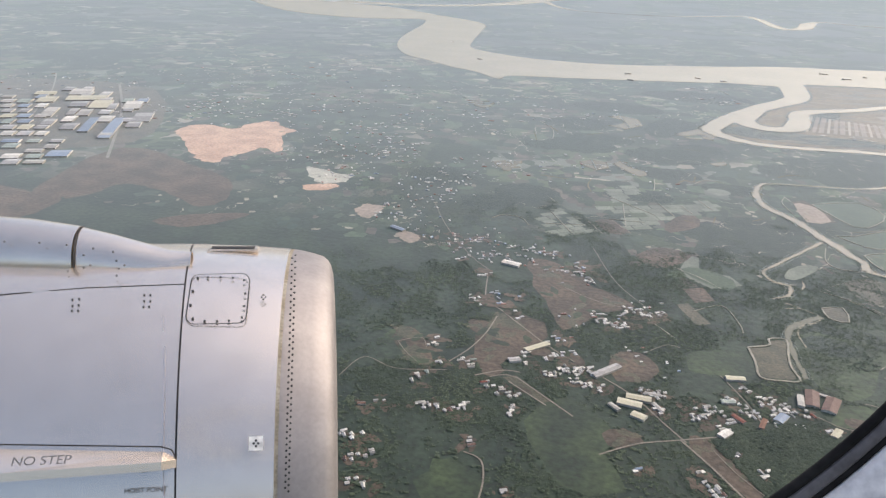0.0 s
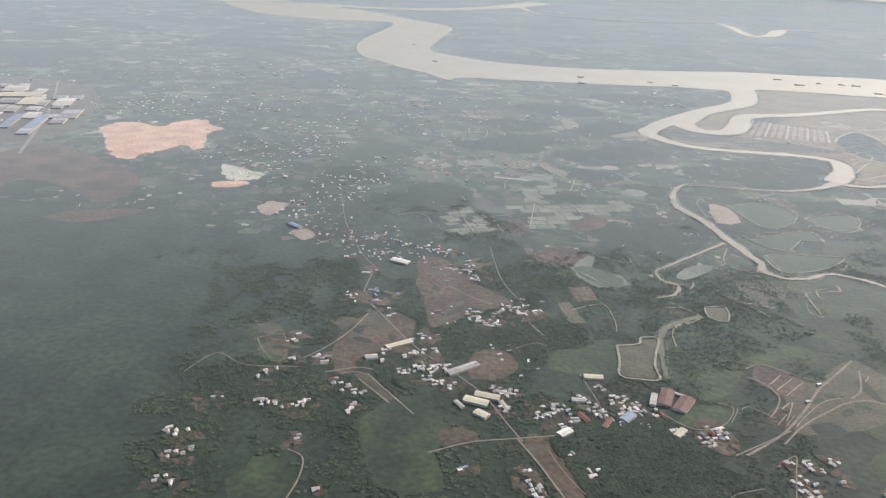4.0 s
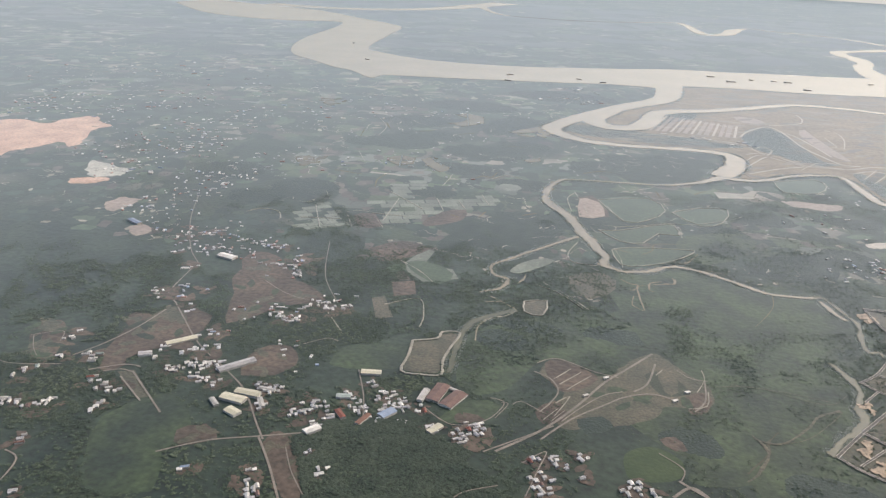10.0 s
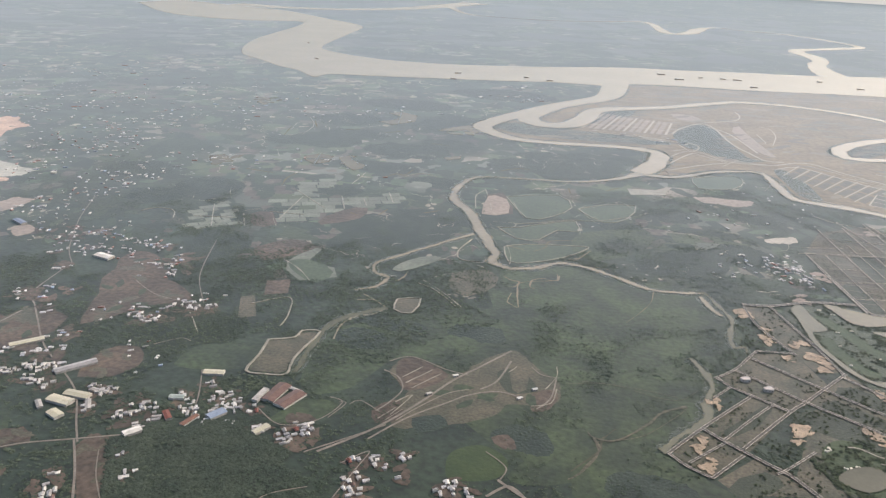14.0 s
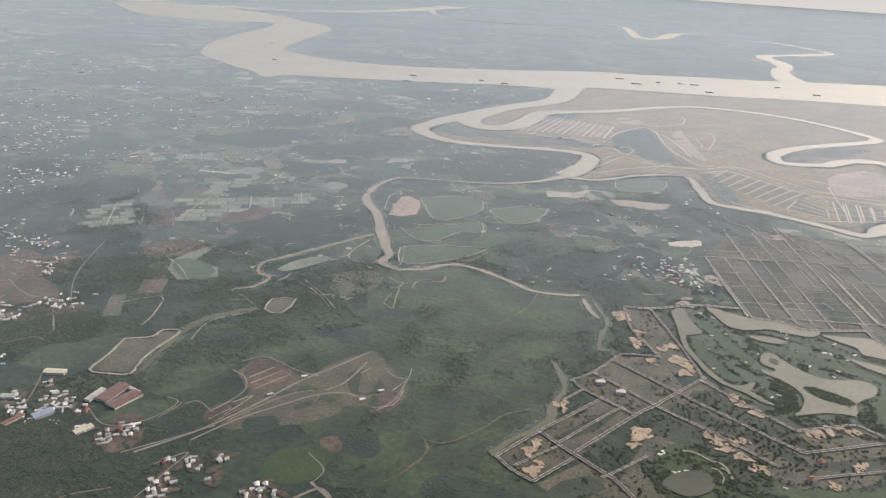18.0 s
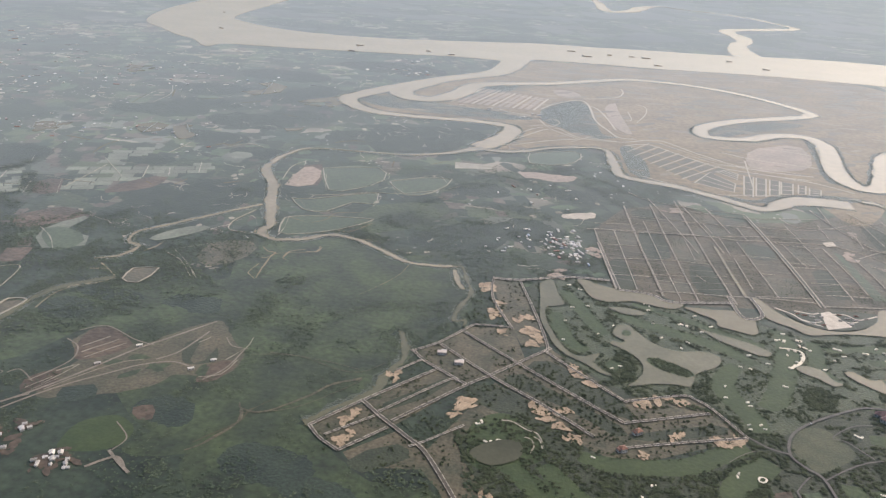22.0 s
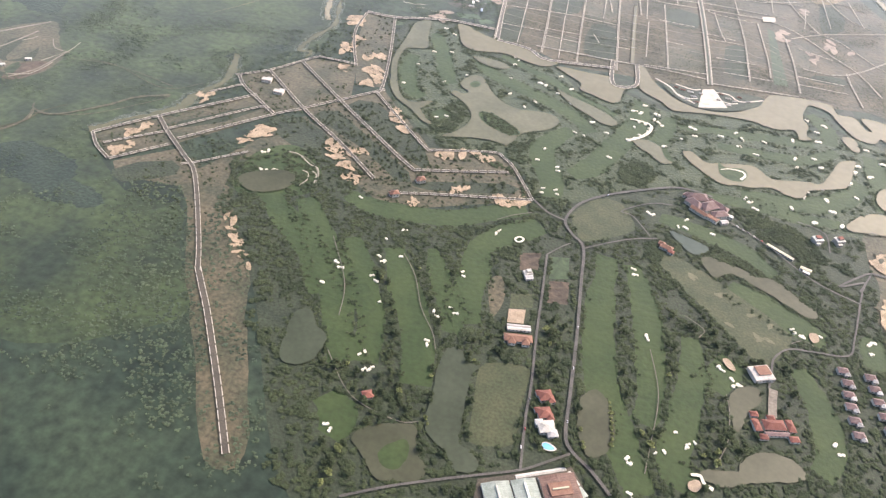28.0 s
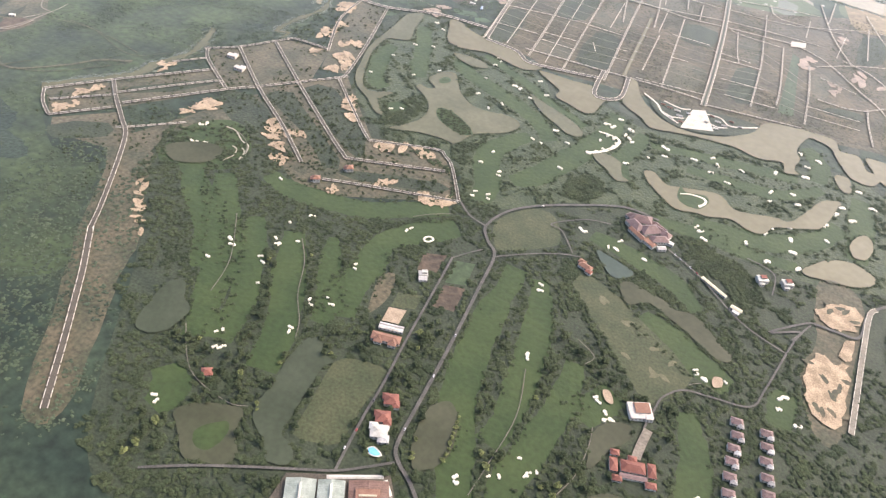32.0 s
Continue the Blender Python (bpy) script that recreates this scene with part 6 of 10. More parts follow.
# fairways
WAYS = (
    ([(68.7, 280.3), (71.2, 268), (75.8, 257.5), (81.3, 253.7)], 7), ([(71.1, 300.6), (78.8, 284.8), (83.7, 273.5), (87.9, 267.1)], 7), ([(88.2, 248.5), (93.1, 245.5)], 7),
    ([(92, 288.2), (98, 282.5), (112, 277.5), (127.6, 271.9), (138.3, 262.3)], 7), ([(98.2, 297.2), (115.1, 290.8), (131.5, 282.7), (144.6, 277.8)], 5), ([(131.9, 260.5), (125.9, 244.2), (132.1, 229.2), (133.9, 221)], 9),
    ([(151.6, 292.6), (152.5, 278.4), (147.6, 258.3), (141.4, 240.8), (137.1, 235.2)], 9), ([(163.4, 286.9), (161.3, 273.6), (160.9, 265.1), (165.4, 257.6)], 7),
    ([(165.9, 282.2), (185.2, 288.1), (204.7, 293.8), (212.5, 295.9)], 6), ([(179.9, 277.3), (193.1, 279.6), (208.3, 283.2), (220.2, 295.6)], 6), ([(188.3, 251.8), (204, 254.8), (218.3, 263), (228.3, 278.3)], 9),
    ([(212.3, 317.8), (218, 308.3), (218.4, 298.5)], 7), ([(178.1, 246.2), (191.9, 247.4), (207.3, 248.6), (219.3, 251.2)], 6), ([(231.9, 298.3), (234, 281.4), (234.1, 265.1)], 9),
    ([(59.9, 186.9), (71.9, 177), (81.3, 169.5), (91.4, 156.6)], 8), ([(71.5, 187.6), (81, 176.7), (90.5, 164.9), (98, 151.7), (104.2, 139.8)], 9), ([(89.7, 178.7), (96.7, 168), (104.6, 154.9), (108.7, 141.9)], 8),
    ([(101.2, 179.6), (109.7, 165.6), (117.3, 153.2), (121.2, 140.8)], 9), ([(109.9, 184), (116, 173.1), (122.2, 163.4), (123.3, 158)], 6), ([(120.8, 192.1), (122.6, 180.9), (123.6, 170.3), (126.8, 162.5)], 9),
    ([(81.9, 194.5), (89.3, 192.9), (98.8, 194.3), (110.6, 198.4), (120.1, 205.6), (128.5, 211.7)], 8), ([(120, 189.2), (126.8, 199.1), (134.6, 207.1)], 9), ([(104.7, 130), (109.8, 126), (109.4, 121.4)], 9),
    ([(154.4, 202.9), (155.9, 179.6), (159, 161.6), (163.9, 150.2), (169.4, 138.3), (171.9, 133.1)], 9), ([(160.7, 202.4), (165.9, 188.7), (169.2, 173.8), (170.9, 161.8), (170.1, 151.3)], 8), ([(178.4, 182.1), (179.6, 167.5), (178.6, 153.5), (177.8, 142.6), (183.9, 140.3)], 8),
    ([(166, 227.7), (179.4, 226.2), (190.9, 222.7), (199.1, 216.6)], 7), ([(186.8, 206.9), (197.3, 202.8), (207.4, 197.9), (211.6, 196.7)], 9), ([(184.5, 167.9), (188.1, 176.9), (189.3, 179.3)], 9),
    ([(224.1, 203.7), (223.5, 197.2), (224.3, 191.7)], 8), ([(204.5, 184), (208.4, 176), (210.7, 168), (211.2, 160), (208.8, 153.5)], 8))
for line, w in WAYS:
    ribbon("fairway", line, [w * 0.6, w * 0.95, w * 0.9, w * 0.7], 0.045, M_FAIRWAY, "mown green fairway between tree belts", "fairway", jag=0.8)
area("lawn", [(141.5, 214.9), (143.2, 221.5), (148.1, 228), (154.1, 228.2), (158.8, 221.1), (158.3, 216.2), (147.7, 206.4), (144, 209.3)], 0.045, M_LAWN, "mown lawn inside a road bend", "lawn")
area("driving_range", [(168, 206.5), (172.5, 212.1), (188.4, 204.2), (203.3, 194.7), (199.1, 183.9), (194.7, 181.5), (180.7, 194.8)], 0.045, M_LAWN, "yellowish driving range lawn", "driving range", n=2)
M_STRAW = mat("worn_grass", (0.085, 0.088, 0.045), (0.115, 0.108, 0.060), 0.4)
earth([(169.8, 207), (172.6, 210.4), (188.5, 201.9), (201.6, 193.9), (198.1, 185.4), (194.7, 183.4), (181.4, 195.1)], M_STRAW, "worn straw-coloured patch on a driving range", 0.05, 10, 0.9)
area("lawn", [(132.8, 150.9), (136.2, 154.3), (142.5, 155.8), (144.1, 153.8), (144.3, 144.6), (145.3, 135), (141.1, 132.4), (136.4, 131.6), (134.7, 140.3)], 0.045, M_LAWN, "olive lawn beside a pond", "lawn", n=2)
area("kitchen_garden", [(131.6, 193.1), (136.9, 195.8), (137.7, 188.5), (133.2, 186.7)], 0.045, M_PLOUGH, "brown garden plot", "garden", n=1)
area("kitchen_garden", [(141.3, 186.1), (146.3, 188.1), (147.5, 179.7), (142.5, 178.2)], 0.045, M_PLOUGH, "brown garden plot", "garden", n=1)
area("lawn", [(139.7, 195.5), (144.4, 197.4), (145.8, 189.2), (141.1, 186.9)], 0.045, M_FIELD, "green garden plot", "lawn", n=1)
area("lawn", [(133.4, 177.2), (139.1, 180), (139.5, 174.8), (134.3, 172.3)], 0.045, M_LAWN, "olive lawn", "lawn", n=1)
area("dry_garden", [(127.1, 178.6), (129.6, 182.1), (132.3, 174.5), (131, 167.6)], 0.045, M_PLOT, "brown trampled ground", "soil")
area("tennis_court", [(134.2, 171.6), (138.2, 173.1), (138.8, 168.3), (135, 167.1)], 0.06, M_TAN, "tan clay court", "court", n=1)
# brown estate beside the course
for outline in ([(5.4, 186.6), (16.1, 202.1), (35.7, 227.7), (44.9, 219.8), (27.4, 190.7), (17.5, 177.7)], [(24.7, 234.5), (31.4, 243.1), (39.8, 257.9), (54.6, 261.7), (61, 242.3), (52.1, 226.7), (43.7, 220.2)],
                [(41.3, 300.8), (52.8, 304), (62, 274), (67.7, 252.5), (59.4, 249.6), (48.3, 275)], [(18.6, 177.4), (30.7, 191.3), (40.2, 184.9), (53.4, 224.1), (84.9, 203.5), (83.1, 199.5), (65, 208.1), (47.4, 193.5), (55.2, 160.9), (40.4, 176.3), (23.1, 172.6)],
                [(52.1, 226.7), (69, 251.2), (93.8, 227.1), (113.2, 236), (119.6, 231.4), (129.7, 217), (94.1, 193.5), (83.6, 198.3)]):
    area("estate_plots", outline, 0.04, M_PLOT, "brown weedy plots of an unbuilt estate", "plots", n=1, block=False)
for outline in ([(55.9, 225.2), (61.2, 232.1), (74.6, 223.7), (92.1, 212), (90.8, 206.1), (75.7, 216.8)], [(44.7, 214.9), (52.8, 223.3), (70.5, 211.9), (82.3, 201.4), (77, 197.7), (58.2, 206.9)], [(62.3, 235), (70, 242.8), (92.6, 225.3), (96.8, 218.7), (93, 216.7), (74.9, 227.5)], [(23.3, 202.8), (37, 220), (39.4, 219.2), (26.8, 200.3)], [(20.9, 174.3), (31.5, 184.6), (36.4, 179.9), (26.4, 171.5)], [(96.6, 209.3), (120.9, 221.2), (122.8, 217.4), (101.2, 206.3)]):
    area("weeds", outline, 0.042, M_ROUGH, "green weeds spreading over empty plots", "weeds", n=2, jag=1.2, block=False)
area("field", [(-19.1, 160.6), (-10.2, 173.9), (3.8, 185.2), (17.3, 175.8), (29.3, 167.4), (43.7, 169), (55.2, 154), (66, 135.6), (29.1, 114.5)], 0.0342, M_MARSH, "green meadow beside an unbuilt estate", "field", n=4, jag=1.5, block=False)
area("estate_strip", [(35.3, 189.2), (51.3, 176.7), (63.7, 164.1), (72.5, 154.7), (77, 146.4), (84, 134), (93, 119), (97, 108), (90, 107), (79, 122), (69, 136), (56, 154)], 0.0385, M_PLOT, "brown weedy strip along an estate road", "plots", n=3, jag=0.8, block=False)
earth([(49.7, 178.1), (53.1, 177.3), (64.9, 165), (73.4, 155), (73.8, 149.5), (70.8, 154.2), (62.1, 164.7)], M_EARTH, "patch of raw orange-tan earth", 0.055, 14, 1.0)
road([(61, 151.6), (65.7, 146), (70.8, 139.9), (77.7, 130.9), (85, 121.2), (93.5, 109.5)], 1.35, label="grey estate road with pale kerbs", kerb=0.15)
area("bare_earth", [(40.2, 182), (51.3, 182.3), (66.5, 161.9), (55.6, 155.2)], 0.04, M_PLOT, "brown weedy strip", "plots", n=1, block=False)
for outline in ([(44.5, 268.6), (46.2, 278.8), (47.6, 281.8), (48.8, 272.9), (46.6, 266.5)], [(37.4, 293.5), (39.1, 301.6), (43.8, 293.3), (42.1, 286.6)], [(59.9, 253.3), (66.7, 255.8), (65.9, 252.7), (61.1, 250.6)], [(53.9, 269.8), (59.9, 273.6), (60.1, 269.9), (56, 266.3)],
                [(58.2, 261.2), (61.9, 264.5), (65.3, 258.4), (60.9, 255.7)], [(71.6, 243.8), (77.4, 240.2), (85.2, 232.7), (88.6, 230), (84.1, 230.6), (76.5, 237.7)], [(96, 224.9), (100.8, 228.3), (112.1, 233.3), (115, 232.2), (109.9, 228.3), (99, 222.6)],
                [(119.6, 213.3), (128.7, 217.6), (128.7, 214.4), (120.4, 210.3)], [(65.3, 214.3), (66.8, 215.8), (72.1, 210.4), (76.8, 205.1), (73.7, 205)], [(72.3, 212.9), (75.7, 216.8), (78, 214.8), (74.4, 211.4)], [(11.9, 191.7), (15.3, 198.1), (18.4, 196.4), (15.5, 189.8)],
                [(14.3, 182), (17.6, 187.7), (20.3, 187.7), (16.9, 181)], [(42.5, 201.9), (46, 212.5), (48.4, 211.4), (46, 202.3)], [(19.5, 217.9), (23.3, 221.4), (23.4, 214.8)], [(105.8, 210.3), (110.8, 213.7), (110.7, 211.5), (107.1, 209)],
                [(76.1, 201.7), (81.2, 203.9), (81.3, 199.7), (78.3, 199.3)], [(49.6, 257.6), (51.6, 260.2), (53.8, 254.8), (51.5, 254.3)], [(96.8, 199.7), (99.4, 201.6), (100.2, 198.7), (98, 197.2)], [(56.3, 175.3), (61, 168.8), (66.5, 161.9), (65.4, 161.3)]):
    earth(outline, M_EARTH, "patch of raw orange-tan earth", 0.055, 11, 1.7)
for line, w in (([(5.9, 185.9), (10.7, 181.2), (17.2, 177.5)], 1.6), ([(5.9, 185.9), (16.9, 202.2), (35.1, 227)], 1.8), ([(17.2, 177.5), (27.4, 191.3)], 1.6), ([(11.4, 182.9), (23.2, 196.5)], 1.3),
                ([(16.5, 202), (23.5, 196), (33.3, 188.7), (40.9, 182.3), (55.4, 161), (61.7, 150.5)], 2.2), ([(22.8, 197.7), (38.8, 220.3), (41.9, 220.6)], 1.5), ([(27.7, 194.5), (45.1, 219.5), (50.4, 226.1), (57.6, 235.8), (69.3, 251.4)], 1.8),
                ([(24.4, 234.7), (28.8, 229.9), (38.3, 223.8), (45.2, 219.6)], 1.8), ([(22, 221), (28.3, 230.1)], 1.3), ([(23.5, 234.2), (31.4, 243.1), (39.8, 257.9), (42.4, 260), (54.1, 261.8)], 1.6),
                ([(31.3, 242.5), (52.1, 226.7), (68.6, 216.1), (85, 204.1)], 1.9), ([(38.3, 253.2), (60.2, 236.9), (75.5, 226), (91.9, 214.8), (96.3, 215), (119.5, 226.5)], 1.9),
                ([(54.6, 260.7), (44.4, 282.8), (41.7, 301)], 1.6), ([(52.4, 303.7), (62, 274), (67.8, 252.6), (67.4, 247.7)], 1.6), ([(67.9, 248), (78.5, 238.5), (92.6, 226.4), (96.2, 226.4), (111.9, 234.2), (116.3, 232.9), (120.5, 229.3), (129.3, 216.7)], 1.5),
                ([(91.4, 200.2), (104.6, 206.4), (129.3, 216.7)], 1.6), ([(35.1, 184.5), (38.5, 187.6), (48.1, 198.6)], 1.2)):
    road(line, w * 0.5, label="grey estate road with pale kerbs", kerb=0.13)
M_LANE = mat("worn_road", (0.062, 0.059, 0.050), (0.090, 0.085, 0.073), 0.3)
M_PATH = mat("cart_path", (0.085, 0.08, 0.06), (0.125, 0.115, 0.088), 0.4)
# main roads
for line, w in (([(179.9, 245.6), (169.4, 245), (156.4, 236.1), (147.2, 228.1), (142, 220.9), (140.1, 212.2), (143.1, 207.2), (147.1, 203), (149.1, 189.5), (151.8, 169.5), (153.7, 152.2), (154.9, 141.5), (156.9, 137.9), (161.6, 134.9), (166.4, 130.8)], 2.6),
                ([(138.5, 195.6), (140.9, 178.7), (142.7, 165.2), (144.9, 151.6), (145.9, 142.2), (148, 129.4)], 1.9), ([(156.8, 137.1), (152, 132.6), (148, 129.2), (140.9, 125), (133.9, 120.9), (125.3, 115.6), (117.2, 109.8)], 1.8),
                ([(147.2, 202.6), (154.5, 209.4), (161, 214.3), (166.4, 216.8)], 1.4), ([(140.1, 212.2), (134.8, 213.3), (129.7, 217)], 1.8), ([(143.6, 203.3), (141.1, 199.9), (138.5, 195.6)], 1.4),
                ([(197.5, 173.8), (198.1, 180.6), (198.8, 184.7), (202.3, 189.3), (208.6, 191.2), (217, 193.8), (219.2, 201.4), (222.7, 221), (225.7, 229.9)], 1.6), ([(222.1, 221.1), (223.6, 225.5), (216.5, 220.5), (223.8, 229.1), (226.4, 231)], 2.0),
                ([(226.4, 231), (232.1, 231.6), (237.6, 233.2), (238.9, 243.5), (243.2, 250.3), (250.5, 256.9)], 2.6), ([(163.9, 216.9), (158.1, 223.6), (154.6, 224.6), (162, 232.4), (168.6, 235)], 1.2),
                ([(185.5, 235.1), (195.6, 229.9), (209.6, 219.4), (221.5, 215.7)], 1.4), ([(205.6, 245.6), (210.6, 245.2), (214.1, 242.8), (214.7, 234.8)], 1.2)):
    road(line, w * 0.31, kerbs=False, material=M_LANE, label="grey country road past a golf course")
for line in ([(85.2, 176.3), (94.6, 162.5), (98, 151.7)], [(104, 178.6), (109.5, 172.1), (114.5, 162.7), (119.7, 156.2), (122, 151.7)], [(176.1, 189.3), (181.3, 186.5), (180.1, 182.9)], [(187.8, 167.7), (188.7, 162.9), (188.8, 154.9), (186.9, 148)], [(122.3, 203.4), (126.2, 207.7), (130.4, 211)],
             [(100, 141.4), (109.6, 132.2), (120.7, 130.1), (125.2, 131.7)], [(169.2, 173.8), (172.7, 160.8), (172.6, 146.2), (172.3, 138.8)], [(57.9, 204.1), (63.4, 204), (68.6, 200.6), (72, 193.5)], [(203, 191.7), (205.9, 194), (208.6, 193.3)]):
    ribbon("cart_path", line, 0.22, 0.08, M_PATH, "narrow pale golf cart path", "path")
SITE = [(225.3, 249.4), (229.4, 254), (236.8, 248.5), (238, 241.1), (237.8, 225.6), (237.6, 211.6), (237.8, 199.9), (235.1, 193.1), (231.2, 195.8), (226.9, 206.5), (225.8, 214.3), (227.8, 224.6), (225.8, 236.9)]
area("cleared_plot", SITE, 0.048, M_PLOT, "weedy ground of a cleared building site", "plots", n=3, jag=1.0)
for outline in ([(226.6, 238), (230.5, 242.5), (236.8, 243.5), (236.9, 235.8), (232.4, 231.8), (228.4, 233.2)], [(226.6, 208), (226.9, 215.5), (229.2, 221.4), (233, 219), (236.7, 221.2), (236.8, 207.5), (235.2, 199.2), (231.6, 199.6)], [(233.8, 223.5), (234.2, 229.4), (236.6, 230.2), (236.8, 223.1)]):
    area("bare_earth", outline, 0.056, M_EARTH, "bare tan earth of a cleared building site", "soil", n=5, jag=1.6, block=False)
earth(SITE, M_PLOT, "weeds on a cleared building site", 0.06, 16, 1.0, "weeds")
road([(240.8, 247), (239.3, 243.8), (239, 231.8), (239, 215.7), (239, 199.8)], 1.3, label="pale road along a cleared building site", material=M_DUSTY, kerb=0.13)
# bunkers: place, radius, stretch and turn
BUNKERS = []
BUNKERS += [(74.8, 286.2, 0.72), (80.6, 289.4, 0.73), (72.8, 274.1, 0.53), (72.9, 259.2, 0.67), (85.1, 267.6, 0.52), (90.6, 276, 0.71), (90, 244.5, 0.65), (92.7, 246.8, 0.66), (77.1, 303.4, 0.76), (72.6, 306.5, 0.76), (102.9, 298.7, 0.76), (104.4, 297.1, 0.57), (103.9, 293.3, 0.75), (105.2, 282.7, 0.55), (107.8, 271.9, 0.71), (100.9, 261.8, 0.52), (105.4, 265.3, 0.87), (107.1, 262.6, 0.52), (114.4, 266.1, 0.7), (117, 271.4, 0.89), (115.6, 285.1, 0.92), (117.8, 284.6, 0.92), (123.1, 281.6, 0.92), (121.4, 294.2, 0.76), (126.9, 287, 0.93), (128.5, 277.4, 0.91), (137.9, 269.1, 0.89), (133.5, 259.5, 0.69), (136.9, 258.8, 0.69), (143.3, 264.8, 0.71)]
BUNKERS += [(146.6, 250.9, 0.85), (126.5, 244.9, 0.66), (125.6, 237.8, 0.65), (132.4, 236.9, 0.65), (132.8, 235.1, 0.64)]
BUNKERS += [(150.2, 284.5, 1.1), (152.5, 283.8, 1.1), (153.3, 290.2, 0.95), (158.1, 286.2, 1.1), (157.6, 282.2, 0.93), (159.3, 281.1, 0.93), (160.6, 279.5, 0.93), (162.6, 266.8, 0.9), (151.5, 273.8, 0.73), (150.9, 264.2, 1.1), (152.9, 266.5, 1.1), (154.7, 269, 1.1), (156.3, 272.7, 0.91), (156.6, 275.6, 0.73), (155.1, 277.9, 0.92), (152.9, 277.8, 0.92), (170.7, 283.8, 1.3), (172, 279, 0.93), (167.9, 274.7, 0.55), (180.5, 283.9, 1.1), (185.5, 289.1, 0.96), (187.8, 286.1, 0.96), (187, 280.6, 1.1), (192.8, 278.3, 0.94), (195.5, 288.2, 0.96), (205.1, 294.8, 1.2), (210.7, 312.5, 1), (216.7, 311.7, 1.2), (213.9, 305.5, 1), (214.2, 299.2, 1.2)]
BUNKERS += [(205.8, 283, 1.1), (212.1, 286.5, 0.97), (231, 302.8, 1)]
BUNKERS += [(84.9, 194.7, 0.69), (89.8, 168.1, 0.75), (91.6, 166.8, 0.75), (89.7, 160.1, 0.73), (98.5, 175.1, 0.65), (100.2, 173.6, 0.77), (99.6, 167.6, 0.63), (101.4, 166.3, 0.63), (97.5, 181.9, 0.66), (103.7, 177.3, 0.65), (100.4, 187.2, 0.54), (101.4, 187.5, 0.41), (104.8, 160.1, 0.49), (117.6, 163, 0.62), (118.9, 161.8, 0.62), (121, 165.8, 0.5), (122.7, 164.6, 0.62), (119.9, 179.1, 0.53), (120.5, 177.8, 0.53), (123.6, 197.7, 0.57), (124.2, 199.3, 0.57), (130.8, 224.2, 0.62), (130.8, 222, 0.62), (134.4, 225.2, 0.62), (135.3, 223.3, 0.62)]
BUNKERS += [(162.3, 227.8, 0.95), (163.6, 227.7, 0.79), (173.3, 230.1, 0.8), (173.3, 226.1, 0.79), (171.2, 225.6, 0.63), (181.3, 227.2, 0.8), (190, 250.4, 0.86), (191.5, 249.4, 1), (193, 246.4, 1), (204, 252.6, 1), (208.2, 260.8, 0.89), (209.2, 264.3, 0.9), (213.8, 268.8, 1.3), (215.3, 262.7, 1.3), (224.9, 269.1, 0.92), (223.6, 276.8, 1.1), (225.7, 284.9, 1.2), (227, 289.6, 1.2), (230.7, 284.8, 1.2), (236, 295.7, 1.2), (217.1, 257.3, 1.2), (210.9, 248.3, 1), (219.2, 250.6, 1.2), (206.3, 277.8, 0.94), (214.4, 281.9, 1.1), (182.9, 262.1, 0.89), (181, 262.8, 0.71), (184.3, 264.5, 0.9), (186.8, 264.9, 0.9), (188.3, 263.3, 0.9)]
BUNKERS += [(187.7, 259.6, 0.71), (161.3, 200.9, 0.72), (162.1, 199, 0.86)]
BUNKERS += [(119.3, 153.6, 0.6), (119.7, 152.3, 0.59), (106.9, 143.2, 0.46), (107.8, 144.3, 0.57), (109.4, 139.8, 0.56), (110.4, 140.1, 0.56), (110.9, 141, 0.45), (108, 123.6, 0.63), (109.3, 122.8, 0.62), (121.4, 123.4, 0.63), (122, 124.9, 0.63), (123.1, 125.9, 0.63), (124.4, 126.4, 0.74), (168.4, 141.3, 0.68), (169, 140.1, 0.68), (170, 133.1, 0.66), (171.1, 132.2, 0.65)]
BUNKERS += [(167.7, 178.2, 0.66), (168.2, 177.1, 0.66), (185.7, 175.9, 0.66), (186.6, 174.9, 0.79), (189, 173.1, 0.78), (189.6, 171.3, 0.91), (190.7, 172, 0.78), (203.4, 197.2, 0.72), (203.7, 195.9, 0.72), (205.9, 195.7, 0.86), (210.5, 197.7, 0.58), (223.9, 201.7, 0.88), (223.2, 197.5, 0.72), (177.5, 152.1, 0.48), (180.1, 149.1, 0.59), (180.5, 150, 0.59), (181.8, 151, 0.48), (173.9, 144.9, 0.46), (175.7, 145.9, 0.58), (51.7, 200.6, 0.83), (52.7, 202.1, 0.84), (55, 193.1, 0.68), (56.6, 193, 0.82), (58.6, 194.5, 0.82)]
BUNKERS += [(222.8, 200.6, 0.83)]
BUNKERS += [(222.7, 197.1, 0.58)]
BUNKERS += [(227.8, 195.1, 0.93), (212.2, 163.9, 0.75), (213.4, 161.5, 0.75)]
